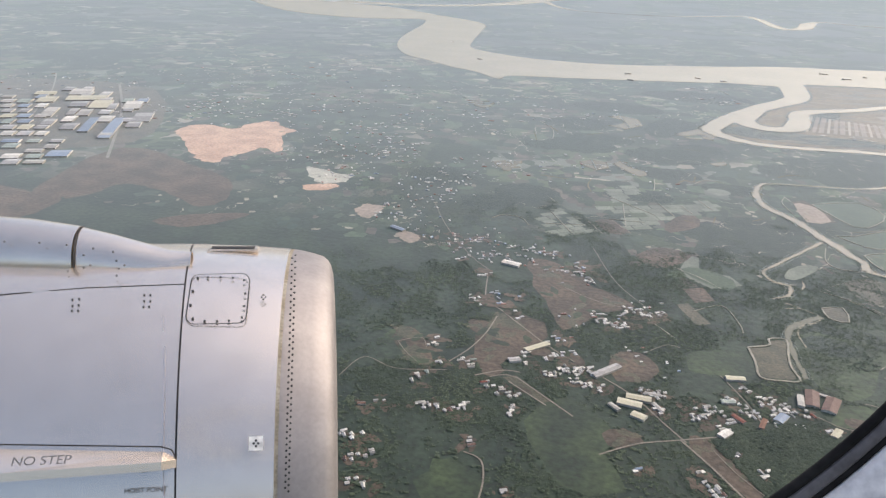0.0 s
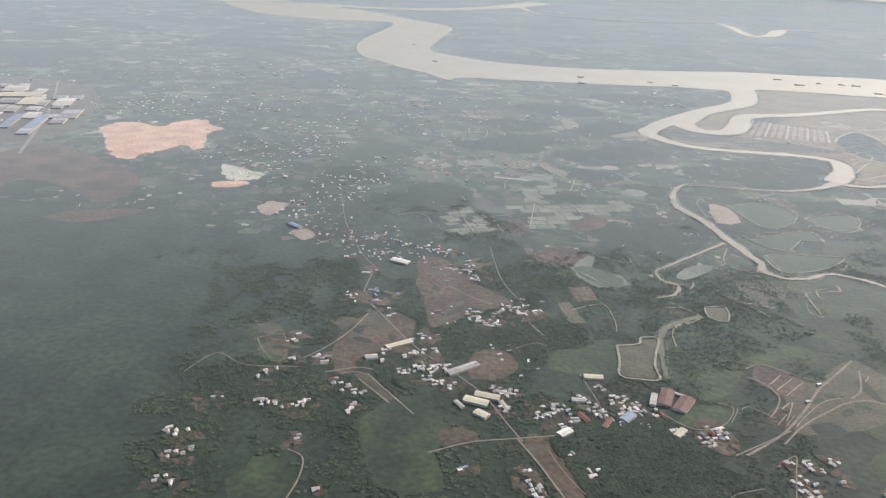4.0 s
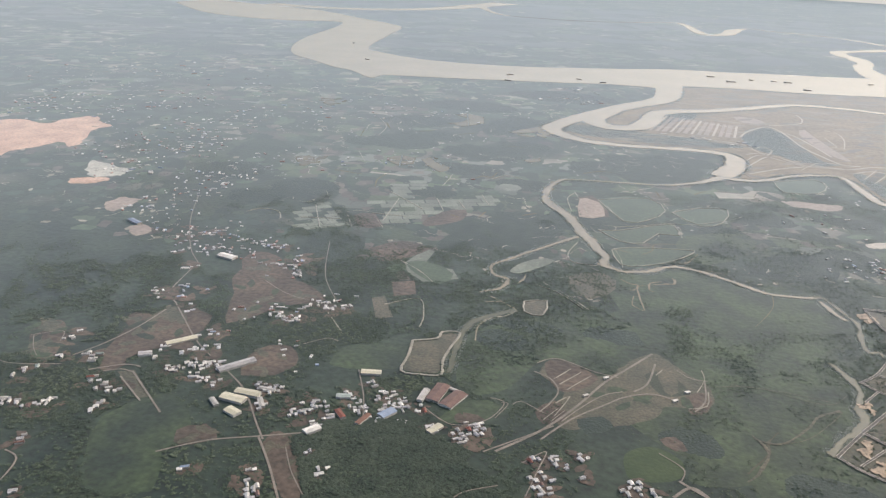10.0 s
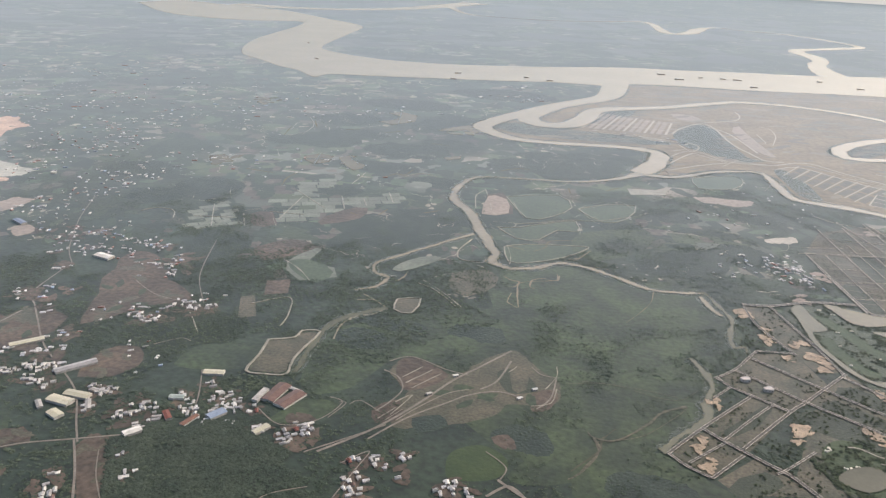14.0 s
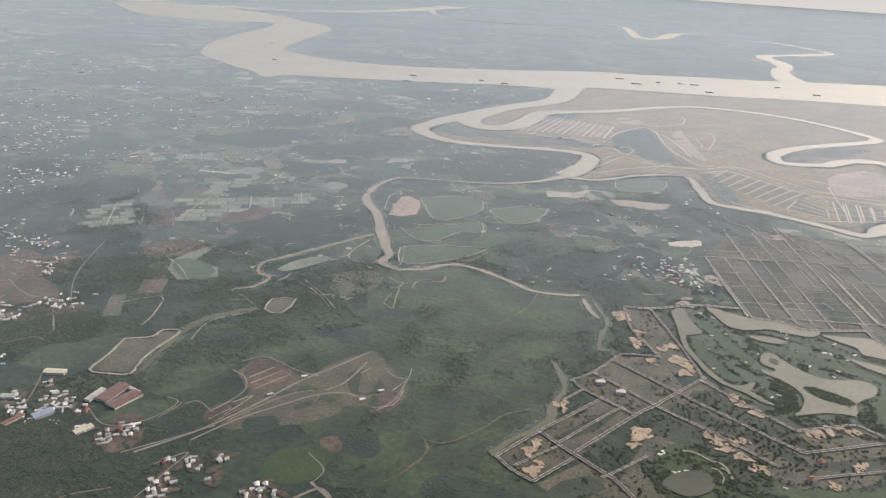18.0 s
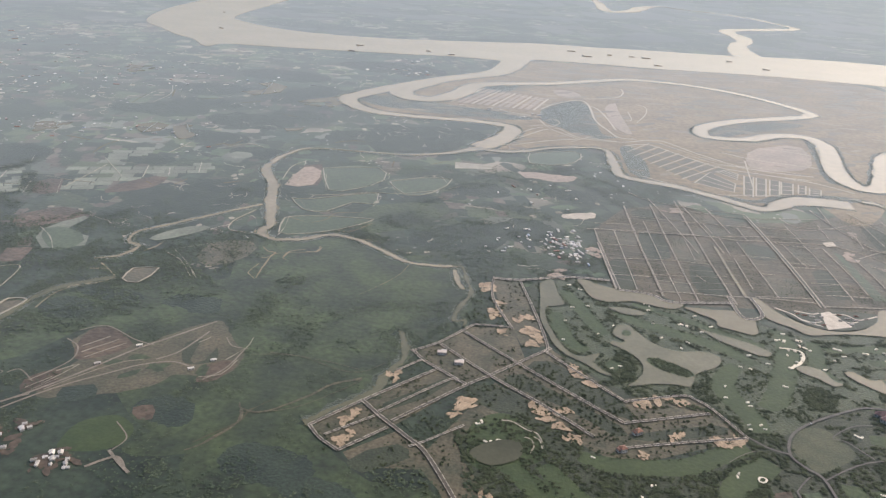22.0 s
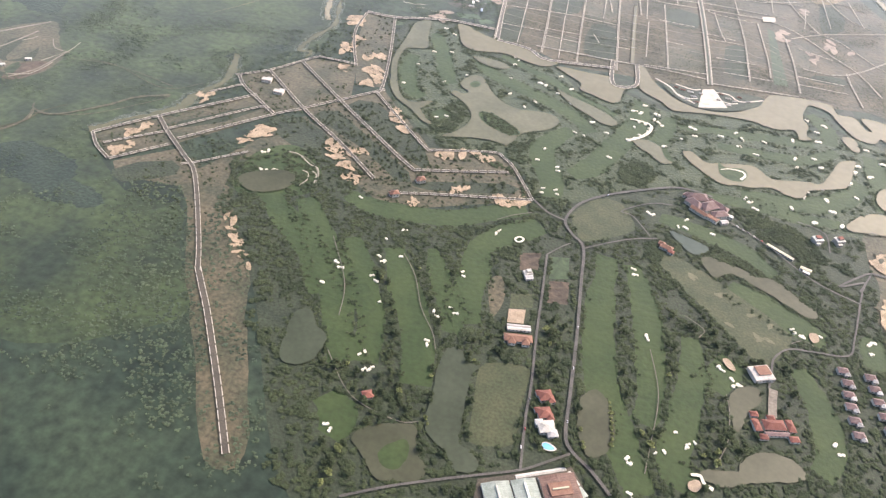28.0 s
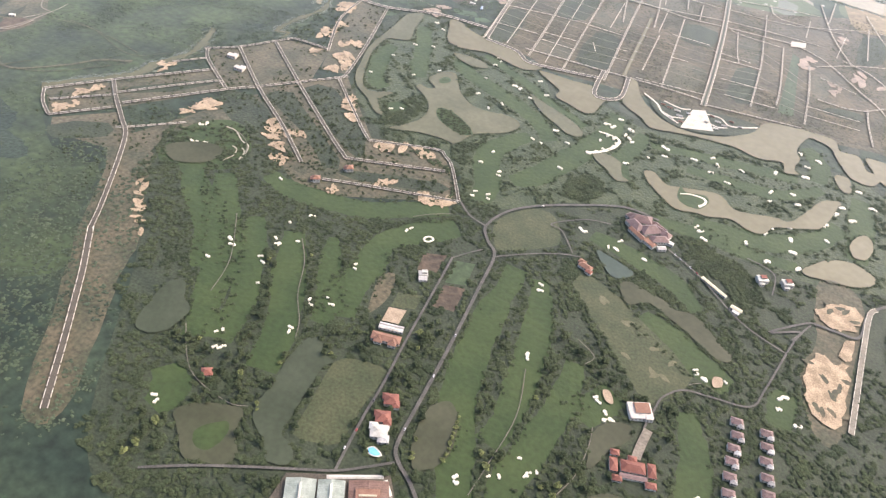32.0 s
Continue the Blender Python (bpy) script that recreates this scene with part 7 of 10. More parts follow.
for k, (x, y, r) in enumerate(BUNKERS):
    a, lobes, ring = rng.normal(0.35, 0.7), [], []
    for i in range(int(rng.integers(2, 4))):
        u = (-0.55, 0.5, 0.0)[i] * r
        lobes.append((u * math.cos(a) + rng.normal(0, 0.12) * r, u * math.sin(a) + rng.normal(0, 0.15) * r, r * rng.uniform(0.42, 0.62)))
    for i in range(20):
        w = i / 20 * 2 * math.pi
        c, d, most = math.cos(w), math.sin(w), 0.3 * r
        for u, v, q in lobes:
            along_, off = u * c + v * d, u * d - v * c
            if abs(off) < q:
                most = max(most, along_ + math.sqrt(q * q - off * off))
        ring.append((x + most * c, y + most * d))
    bm = bmesh.new()
    rim = [bm.verts.new((p[0], p[1], 0.27)) for p in ring]
    foot = [bm.verts.new((x + (p[0] - x) * 1.08, y + (p[1] - y) * 1.08, 0.02)) for p in ring]
    bowl = [bm.verts.new((x + (p[0] - x) * 0.6, y + (p[1] - y) * 0.6, 0.235)) for p in ring]
    for i in range(20):
        j = (i + 1) % 20
        bm.faces.new((rim[i], rim[j], bowl[j], bowl[i]))
        bm.faces.new((foot[i], foot[j], rim[j], rim[i]))
    bm.faces.new(bowl)
    ob = part("bunker", bm, M_SAND, None)
    tagged(ob, "pale sand bunker in mown golf grass", "bunker", "bunkers of the golf course")
    BLOCK.append(np.array([(x + (p[0] - x) * 1.5, y + (p[1] - y) * 1.5) for p in ring]))
for outline in ([(186.4, 178.5), (187.7, 179), (189.1, 177.4), (189.5, 176), (188.1, 175.9), (186.9, 177.1)], [(207.7, 197.6), (209.5, 198), (209.9, 195.7), (208.4, 194.4), (207.5, 195.8)], [(181.3, 140.6), (183.1, 141.8), (183.9, 140.4), (182.8, 138.7), (181.3, 139)]):
    area("sand_hollow", outline, 0.12, M_TAN, "tan sand hollow on a golf course", "sand hollow")
ribbon("bunker", [(181.6, 142.5), (183.5, 142.9), (184.4, 141.5), (186.4, 140.7)], [0.5, 0.7, 0.6, 0.8], 0.1, M_SAND, "pale winding sand bunker by a pond", "bunker", n=5, jag=0.15)
ribbon("bunker", [(150.6, 263.7), (154, 267.1), (156.7, 272.5), (157, 277), (154.4, 278.3), (149.5, 277.9)], [0.9, 1.1, 0.8, 0.6], 0.1, M_SAND, "pale crescent of sand round a green", "bunker", n=5, jag=0.2)
ribbon("bunker", [(181.6, 262.4), (184.3, 264.2), (188.3, 264.7), (189.4, 262.6), (188.1, 259.8)], [0.5, 0.7, 0.9], 0.1, M_SAND, "pale crescent of sand on a spit", "bunker", n=5, jag=0.15)
ring = [(129, 197.4), (129.4, 198.6), (130.4, 199.1), (131.2, 198.5), (130.8, 197.3), (129.8, 196.8)]
ribbon("bunker", ring + ring[:1], 0.45, 0.1, M_SAND, "pale ring of sand round a mound", "bunker", n=3, high=0.05)

# every flat piece of land gets its own small height, in the order of its layer
def settle(obs, low, step):
    for k, ob in enumerate(sorted(obs, key=lambda o: round(o.data.vertices[0].co.z, 4))):
        ob.location.z = low + step * k - ob.data.vertices[0].co.z


# ---- buildings ----
def gable(bm, l, w, z, rise, over=0.08, thick=0.05):
    """A pitched roof of two slabs with ridge along x."""
    l, w = l / 2 + over, w / 2 + over
    for s in (-1, 1):
        a = [(-l, s * w, z), (l, s * w, z), (l, 0, z + rise), (-l, 0, z + rise)]
        v = [bm.verts.new(p) for p in a] + [bm.verts.new((p[0], p[1], p[2] - thick)) for p in a]
        for f in ((0, 1, 2, 3), (7, 6, 5, 4), (0, 4, 5, 1), (1, 5, 6, 2), (2, 6, 7, 3), (3, 7, 4, 0)):
            bm.faces.new([v[i] for i in f])


def hip(bm, l, w, z, rise, over=0.1, thick=0.06):
    """A hipped roof with overhanging eaves."""
    a, b, r = l / 2 + over, w / 2 + over, max(l - w, 0) / 2 + 0.02
    low = [bm.verts.new(p) for p in ((-a, -b, z - thick), (a, -b, z - thick), (a, b, z - thick), (-a, b, z - thick))]
    eave = [bm.verts.new(p) for p in ((-a, -b, z), (a, -b, z), (a, b, z), (-a, b, z))]
    top = [bm.verts.new((-r, 0, z + rise)), bm.verts.new((r, 0, z + rise))]
    bm.faces.new((eave[0], eave[1], top[1], top[0]))
    bm.faces.new((eave[1], eave[2], top[1]))
    bm.faces.new((eave[2], eave[3], top[0], top[1]))
    bm.faces.new((eave[3], eave[0], top[0]))
    bm.faces.new(low[::-1])
    for i in range(4):
        j = (i + 1) % 4
        bm.faces.new((low[i], low[j], eave[j], eave[i]))


def slab(bm, l, w, z, rise, over=0.05):
    """A flat roof with a low parapet."""
    for grow, a, b in ((over, z - 0.02, z + 0.06), (over - 0.12, z + 0.02, z + 0.1)):
        box(bm, 0, 0, (a + b) / 2, l + 2 * grow, w + 2 * grow, b - a)


def box(bm, x, y, z, l, w, h):
    bmesh.ops.create_cube(bm, size=1, matrix=Matrix.Translation((x, y, z)) @ Matrix.Diagonal((l, w, h, 1)))


def shell(bm, l, w, h, rise, kind):
    """Walls up to the eaves, with gable ends where the roof is pitched."""
    box(bm, 0, 0, h / 2, l, w, h)
    if kind == "gable":
        for s in (-1, 1):
            v = [bm.verts.new(p) for p in ((s * l / 2, -w / 2, h), (s * l / 2, w / 2, h), (s * l / 2, 0, h + rise - 0.05))]
            bm.faces.new(v if s > 0 else v[::-1])


ROOF = {"gable": gable, "hip": hip, "flat": slab}


bm = bmesh.new()
box(bm, 0, 0, 0, 0.3, 0.04, 0.26)
box(bm, 0, 0, 0.15, 0.36, 0.06, 0.03)
PANE = bpy.data.meshes.new("window")
bm.to_mesh(PANE)
bm.free()
PANE.materials.append(M_PANE)


def building(name, label, category, x, y, turn, blocks, wall=None, group="", lift=0.02, panes=False):
    """A building of one or more blocks (dx, dy, length, width, height, roof rise, roof form, roof colour, turn)."""
    top = new(name)
    for dx, dy, l, w, h, rise, form, colour, more in blocks:
        at = pose(dx, dy, 0, 0, 0, more)
        for what, make, material in (("wall", lambda bm: shell(bm, l, w, h, rise, form), wall or M_WALL),
                                     ("roof", lambda bm: ROOF[form](bm, l, w, h, rise), ROOFS.get(colour) or M_CONCRETE)):
            bm = bmesh.new()
            make(bm)
            bm.transform(at)
            part(what, bm, material, top)
        if panes:
            count = max(2, int(l / 0.8))
            for side in (-1, 1):
                for i in range(count):
                    ob = new("window", PANE)
                    ob.parent = top
                    ob.matrix_local = at @ pose(-l / 2 + (i + 0.5) * l / count, side * (w / 2 + 0.015), h * 0.55)
    top.matrix_world = pose(x, y, lift, 0, 0, turn)
    c, s = math.cos(radians(turn)), math.sin(radians(turn))
    for dx, dy, l, w, *_ in blocks:
        r = max(l, w) / 2 + 0.4
        BLOCK.append(np.array([(x + c * dx - s * dy + r * math.cos(i), y + s * dx + c * dy + r * math.sin(i)) for i in np.arange(0, 6.2, 0.8)]))
    return tagged(top, label, category, group)


# houses of the near villages
KINDS = []
for colour, form, word in (("pale_metal", "gable", "pale sheet-metal"), ("pale_metal", "gable", "pale sheet-metal"), ("grey", "gable", "grey sheet"), ("grey", "flat", "flat grey concrete"),
                           ("pale_metal", "flat", "flat pale"), ("red", "hip", "red tiled"), ("brown", "gable", "rusty sheet"), ("blue", "gable", "blue sheet"), ("teal", "gable", "greenish sheet")):
    for l, w in ((1.15, 0.8), (1.75, 0.75)):
        KINDS.append(building("house", "small village house with a " + word + " roof", "house", 0, 0, 0,
                              [(0, 0, l, w, 0.5, 0.24, form, colour, 0), (l * 0.3, w * 0.62, l * 0.35, w * 0.5, 0.38, 0.12, form, colour, 0)], group="village houses"))
BLOCK[:] = BLOCK[:-2 * len(KINDS)]
used = set()
# rows of houses: the two ends of a row and how many stand along it
VILLAGE_NORTH = [(-225.8, 283.9, -210.5, 283.3, 12), (-202.9, 275.5, -192.1, 254.1, 13), (-242.5, 246.0, -235.7, 251.3, 6), (-231.6, 230.1, -225.1, 217.6, 8), (-221.8, 228.7, -219.9, 229.4, 2), (-241.8, 224.5, -233.2, 217.8, 6), (-220.6, 213.0, -218.4, 212.3, 3), (-189.6, 220.0, -176.2, 216.0, 13), (-178.1, 232.0, -172.7, 233.7, 4), (-171.0, 226.9, -162.4, 233.1, 6), (-204.0, 194.8, -197.6, 199.8, 6), (-203.6, 182.2, -193.2, 189.6, 13), (-211.6, 183.0, -209.1, 182.7, 4)]
VILLAGE_WEST = [(-209.6, 175.2, -207.8, 174.7, 2), (-197.4, 174.9, -186.4, 177.6, 18), (-192.9, 169.7, -182.1, 166.0, 12), (-202.1, 170.3, -198.3, 169.6, 6), (-169.2, 169.4, -163.1, 169.5, 5), (-221.2, 158.7, -209.5, 153.3, 11), (-209.5, 145.4, -207.8, 144.9, 4), (-244.8, 173.6, -245.5, 182.9, 4), (-239.6, 166.4, -237.6, 165.7, 2), (-232.0, 172.0, -226.7, 167.7, 7), (-238.3, 139.3, -231.6, 139.7, 8), (-229.1, 137.7, -222.1, 144.4, 8), (-243.0, 151.0, -241.5, 158.8, 4), (-219.3, 125.1, -215.8, 121.8, 3), (-204.2, 105.2, -203.6, 105.2, 1), (-169.5, 126.8, -167.5, 126.5, 2)]
VILLAGE_ROAD = [(-280.1, 283.3, -274.2, 283.3, 4), (-265.7, 279.5, -255.1, 275.9, 7), (-267.0, 291.2, -263.9, 292.4, 3), (-256.7, 285.5, -249.5, 290.9, 6), (-254.9, 261.4, -252.8, 262.2, 3)]
VILLAGE_WOOD = [(-201.6, 274.3, -191.2, 251.7, 9), (-187.6, 218.0, -175.0, 215.8, 10), (-177.7, 226.7, -172.0, 235.4, 5), (-168.2, 228.8, -161.5, 233.0, 6), (-168.0, 169.2, -160.6, 169.5, 6), (-164.5, 160.2, -161.3, 158.9, 3), (-152.5, 157.9, -144.9, 166.7, 16), (-146.1, 153.2, -140.4, 160.6, 8), (-141.7, 171.1, -139.3, 173.5, 4), (-138.2, 167.0, -133.5, 167.3, 5), (-136.3, 183.3, -134.0, 180.5, 3), (-131.7, 174.4, -130.0, 174.1, 3), (-127.1, 175.1, -126.7, 179.5, 4), (-122.7, 173.2, -120.6, 176.1, 4), (-128.4, 168.9, -126.5, 170.4, 3), (-117.1, 171.8, -115.6, 173.9, 3)]
VILLAGE_EAST = [(-110.9, 162.7, -108.1, 164.8, 4), (-103.9, 161.4, -95.7, 168.8, 12), (-101.8, 159.6, -98.8, 161.7, 4), (-103.1, 168.6, -96.2, 172.0, 5), (-151.1, 145.4, -149.5, 146.8, 3), (-147.1, 139.9, -145.8, 140.7, 2), (-140.4, 141.8, -138.9, 142.9, 2), (-134.9, 135.3, -132.1, 137.0, 3), (-152.0, 131.1, -150.3, 130.4, 2), (-151.9, 126.9, -145.1, 122.1, 8)]
VILLAGE_SITE = [(-80.0, 146.6, -74.4, 151.7, 7), (-78.0, 143.8, -73.4, 145.8, 5), (-80.6, 157.3, -77.8, 158.9, 3), (-75.6, 158.0, -72.4, 160.0, 4), (-70.4, 158.0, -68.9, 158.4, 2), (-66.0, 154.2, -64.1, 154.7, 1), (-54.8, 151.1, -52.9, 151.0, 2), (-53.1, 153.6, -49.9, 155.3, 4), (-50.9, 151.6, -46.0, 153.6, 5), (-67.3, 162.0, -63.8, 163.4, 3)]
VILLAGE_SOUTH = [(-255.9, 118.2, -246.1, 115.5, 6), (-250.2, 105.8, -243.3, 111.3, 7), (-245.8, 96.9, -239.3, 95.1, 5), (-255.0, 131.8, -248.0, 139.3, 3)]
HAMLETS = VILLAGE_SOUTH + VILLAGE_WEST + VILLAGE_WOOD + VILLAGE_EAST + VILLAGE_SITE
NEAR = [((a + c) / 2, (b + d) / 2, abs(c - a) / 2 + 2.5, abs(d - b) / 2 + 2.5, n, math.degrees(math.atan2(d - b, c - a))) for a, b, c, d, n in HAMLETS + VILLAGE_NORTH + VILLAGE_ROAD]
for cx, cy, rx, ry, n, turn in NEAR:
    earth([(cx + 1.1 * rx * math.cos(i), cy + 1.1 * ry * math.sin(i)) for i in np.arange(0, 6.2, 0.7)], M_PLOUGH, "trodden brown ground between village houses", 0.052, 6, 3.0)
for a, b, c, d, n in HAMLETS:
    spots, turn = [], 28 + rng.choice([0, 0, 90]) + rng.normal(0, 4)
    for _ in range(n * 14):
        f, side = rng.uniform(-0.05, 1.05), rng.normal(0, 1.1 if n > 2 else 0.5)
        q = Vector((d - b, a - c)).normalized() if (a, b) != (c, d) else Vector((1, 0))
        p = np.array([[a + (c - a) * f + q.x * side, b + (d - b) * f + q.y * side]])
        if len(spots) < n and free(p)[0] and all(np.hypot(*(p[0] - o)) > 1.35 for o in spots):
            spots.append(p[0])
    for x, y in spots:
        pick = int(rng.choice(18, p=[0.14, 0.15, 0.13, 0.11, 0.14, 0.09, 0.08, 0.06, 0.03, 0.015, 0.005, 0.005, 0.01, 0.01, 0.003, 0.002, 0.01, 0.01]))
        at = pose(x, y, 0.02, 0, 0, turn + rng.choice([0, 0, 90]) + rng.normal(0, 5)) @ Matrix.Diagonal((*(rng.uniform(0.75, 1.45), rng.uniform(0.75, 1.35)), rng.uniform(0.8, 1.3), 1))
        if pick in used:
            house = copy_thing(KINDS[pick], at)
            house.matrix_basis = at
        else:
            KINDS[pick].matrix_world = at
            used.add(pick)
        BLOCK.append(np.array([(x + 1.1 * math.cos(i), y + 1.1 * math.sin(i)) for i in np.arange(0, 6.2, 0.8)]))
for i, ob in enumerate(KINDS):
    if i not in used:
        for o in (*ob.children_recursive, ob):
            bpy.data.objects.remove(o)

# houses too far to tell apart one by one
FAR = ([(-377.2, 430.0, 44.3, 63.3, 150, 23), (-293.2, 319.2, 22.0, 35.0, 95, 21), (-250.5, 285.4, 17.2, 22.0, 70, 21), (-233.6, 272.0, 16.5, 13.8, 40, 20), (-483.1, 517.0, 81.1, 71.6, 130, 25), (-564.1, 517.4, 52.5, 77.7, 110, 26), (-205.7, 264.3, 13.3, 19.0, 22, 20), (-198.1, 218.7, 9.3, 10.0, 12, 19)] + [(-353.8, 371.2, 21.4, 23.9, 40, 22), (-721.4, 545.4, 81.2, 71.7, 80, 28), (-412.7, 636.8, 78.7, 101.3, 50, 27), (-555.3, 711.7, 126.3, 130.9, 60, 29), (-305.8, 658.4, 51.2, 53.4, 20, 26), (-108.5, 755.5, 31.7, 26.1, 14, 26), (-189.4, 453.8, 61.1, 76.3, 30, 23), (-271.8, 434.4, 31.7, 40.4, 30, 23), (-441.4, 591.7, 31.4, 49.7, 20, 26), (-178.3, 225.7, 11.8, 10.2, 14, 19), (-166.5, 191.7, 12.6, 12.1, 14, 19), (-126.9, 169.3, 11.4, 10.2, 40, 18), (-370.5, 510.7, 41.5, 55.3, 60, 25), (-300.5, 379.8, 21.5, 34.2, 60, 22)] +
       [(-227.7, 284.7, 23.9, 8.8, 30, 21), (-348.8, 436.3, 30.3, 44.8, 50, 25), (-287.0, 372.8, 26.5, 22.8, 35, 23), (-315.0, 584.3, 59.2, 45.3, 30, 27), (-226.1, 630.1, 63.5, 48.0, 25, 27), (-126.8, 761.7, 38.0, 20.0, 12, 29), (-169.4, 238.8, 11.4, 6.3, 14, 20)] +
       [(67.8, 351.8, 12.2, 20.3, 95, 26), (46.6, 352.1, 13.5, 16.4, 18, 27), (40.3, 334.7, 7.7, 9.2, 6, 26), (78.1, 336.3, 6.5, 7.2, 8, 26)] + [(8.4, 623.5, 45.0, 25.2, 20, 26), (-107.8, 820.7, 39.6, 36.6, 16, 31), (163.5, 481.9, 22.8, 18.8, 0, 22), (46.9, 414.4, 26.4, 28.3, 16, 21)])
FAR_ROOFS = {k: mat("distant_roof", *c, 0.6, 0.6, island=0.3) for k, c in (("pale_metal", ((0.40, 0.385, 0.34), (0.55, 0.53, 0.475))), ("grey", ((0.36, 0.36, 0.35), (0.46, 0.45, 0.43))), ("red", ((0.24, 0.13, 0.10), (0.30, 0.165, 0.125))), ("blue", ((0.20, 0.25, 0.31), (0.25, 0.30, 0.36))))}
shades = {"pale_metal": [], "grey": [], "red": [], "blue": []}
for cx, cy, rx, ry, n, turn in FAR:
    for _ in range(int(n * 0.62 + 0.5)):
        a, q = rng.uniform(0, 6.28), rng.uniform(0, 1) ** 0.7
        x, y = cx + rx * q * math.cos(a), cy + ry * q * math.sin(a)
        far = max(0.75, y / 380)
        shades[str(rng.choice(list(shades), p=[0.62, 0.24, 0.09, 0.05]))].append((x, y, turn + rng.choice([0, 90]) + rng.normal(0, 10), rng.uniform(1.3, 3.2) * far, rng.uniform(0.8, 1.4) * far))
for a, b, c, d, n in VILLAGE_NORTH + VILLAGE_ROAD:
    for _ in range(n):
        f = rng.uniform(-0.05, 1.05)
        shades[str(rng.choice(list(shades), p=[0.6, 0.26, 0.09, 0.05]))].append((a + (c - a) * f + rng.normal(0, 1.0), b + (d - b) * f + rng.normal(0, 1.6), 28 + rng.choice([0, 90]) + rng.normal(0, 8), rng.uniform(1.2, 2.4), rng.uniform(0.8, 1.3)))
for shade, rows in shades.items():
    verts, faces = [], []
    for x, y, turn, l, w in rows:
        c, s, o = math.cos(radians(turn)), math.sin(radians(turn)), len(verts)
        for u, v, z in ((-1, -1, 0), (1, -1, 0), (1, 1, 0), (-1, 1, 0), (-1, -1, 0.3), (1, -1, 0.3), (1, 1, 0.3), (-1, 1, 0.3), (-1, 0, 0.45), (1, 0, 0.45)):
            u, v = u * l / 2, v * w / 2
            verts.append((x + c * u - s * v, y + s * u + c * v, z))
        faces += [tuple(o + i for i in f) for f in ((0, 1, 5, 4), (2, 3, 7, 6), (1, 2, 6, 9, 5), (3, 0, 4, 8, 7), (4, 5, 9, 8), (6, 7, 8, 9))]
    tagged(mesh_ob("far_houses", verts, faces, FAR_ROOFS[shade]), "scattered distant village houses with " + shade.replace("_", " ") + " roofs", "houses", kind="stuff")

# halls and factories
HALLS = (
    ((-172.6, 160.3, -6.1, 7.9), 3.4, 1.4, "yellow", "cream-roofed factory hall"), ((-169.8, 164.4, -1.0, 8.1), 3.0, 1.4, "yellow", "cream-roofed factory hall"),
    ((-169.4, 153.9, -23.4, 4.7), 3.0, 1.2, "yellow", "cream-roofed factory hall"), ((-177.3, 157.0, -42.8, 4.4), 1.6, 1.0, "pale_metal", "narrow pale-roofed shed"),
    ((-163.6, 160.9, -55.2, 5.4), 1.6, 1.0, "pale_metal", "narrow pale-roofed shed"), ((-165.2, 168.4, -3.2, 5.5), 1.4, 1.0, "pale_metal", "narrow pale-roofed shed"),
    ((-137.4, 188.3, 12.0, 6.6), 2.6, 1.2, "yellow", "cream-roofed hall"), ((-117.3, 180.3, 85.0, 7.2), 2.0, 1.2, "pale_metal", "long pale-roofed hall"),
    ((-113.3, 183.1, 81.3, 10.5), 4.4, 1.0, "brown", "rusty red-roofed hall"), ((-107.7, 180.8, 70.0, 9.9), 4.6, 1.0, "brown", "rusty red-roofed hall"),
    ((-108.5, 186.4, -18.7, 5.7), 1.2, 0.8, "pale_metal", "narrow pale-roofed shed"), ((-125.1, 167.1, 59.1, 5.5), 3.0, 1.2, "blue", "blue-roofed hall"),
    ((-141.0, 172.1, 13.9, 4.5), 2.0, 1.0, "teal", "greenish-roofed hall"), ((-143.3, 152.4, 52.8, 4.9), 2.6, 1.2, "pale_metal", "pale-roofed hall"),
    ((-109.3, 163.7, 62.2, 5.3), 2.2, 1.1, "yellow", "cream-roofed hall"), ((-138.5, 162.5, -45.9, 4.7), 1.8, 1.0, "red", "red-roofed house row"), ((-131.1, 162.2, 72.9, 6.1), 1.6, 0.8, "orange", "orange-roofed shed"),
    ((-337.8, 367.1, 22.3, 2.5), 3.0, 1.2, "pale_metal", "pale-roofed hall"), ((-230.7, 263.3, -12.8, 8.6), 4.0, 1.3, "pale_metal", "large pale-roofed hall"), ((-295.0, 289.0, -26.5, 9.1), 3.0, 1.2, "blue", "long blue-roofed hall"),
    ((-181.3, 179.0, 50.7, 12.9), 3.0, 1.2, "grey", "long grey-roofed hall"), ((-207.3, 188.2, 47.3, 10.7), 2.6, 1.1, "yellow", "pale cream-roofed hall"), ((-213.6, 176.1, 29.5, 4.3), 2.6, 1.1, "grey", "grey-roofed hall"))
for (x, y, turn, l), w, h, colour, label in HALLS:
    building("factory_hall", label + " with a low ridge", "hall", x, y, turn, [(0, 0, l, w, h * 0.7, w * 0.09, "gable", colour, 0)], group="halls", lift=0.02)
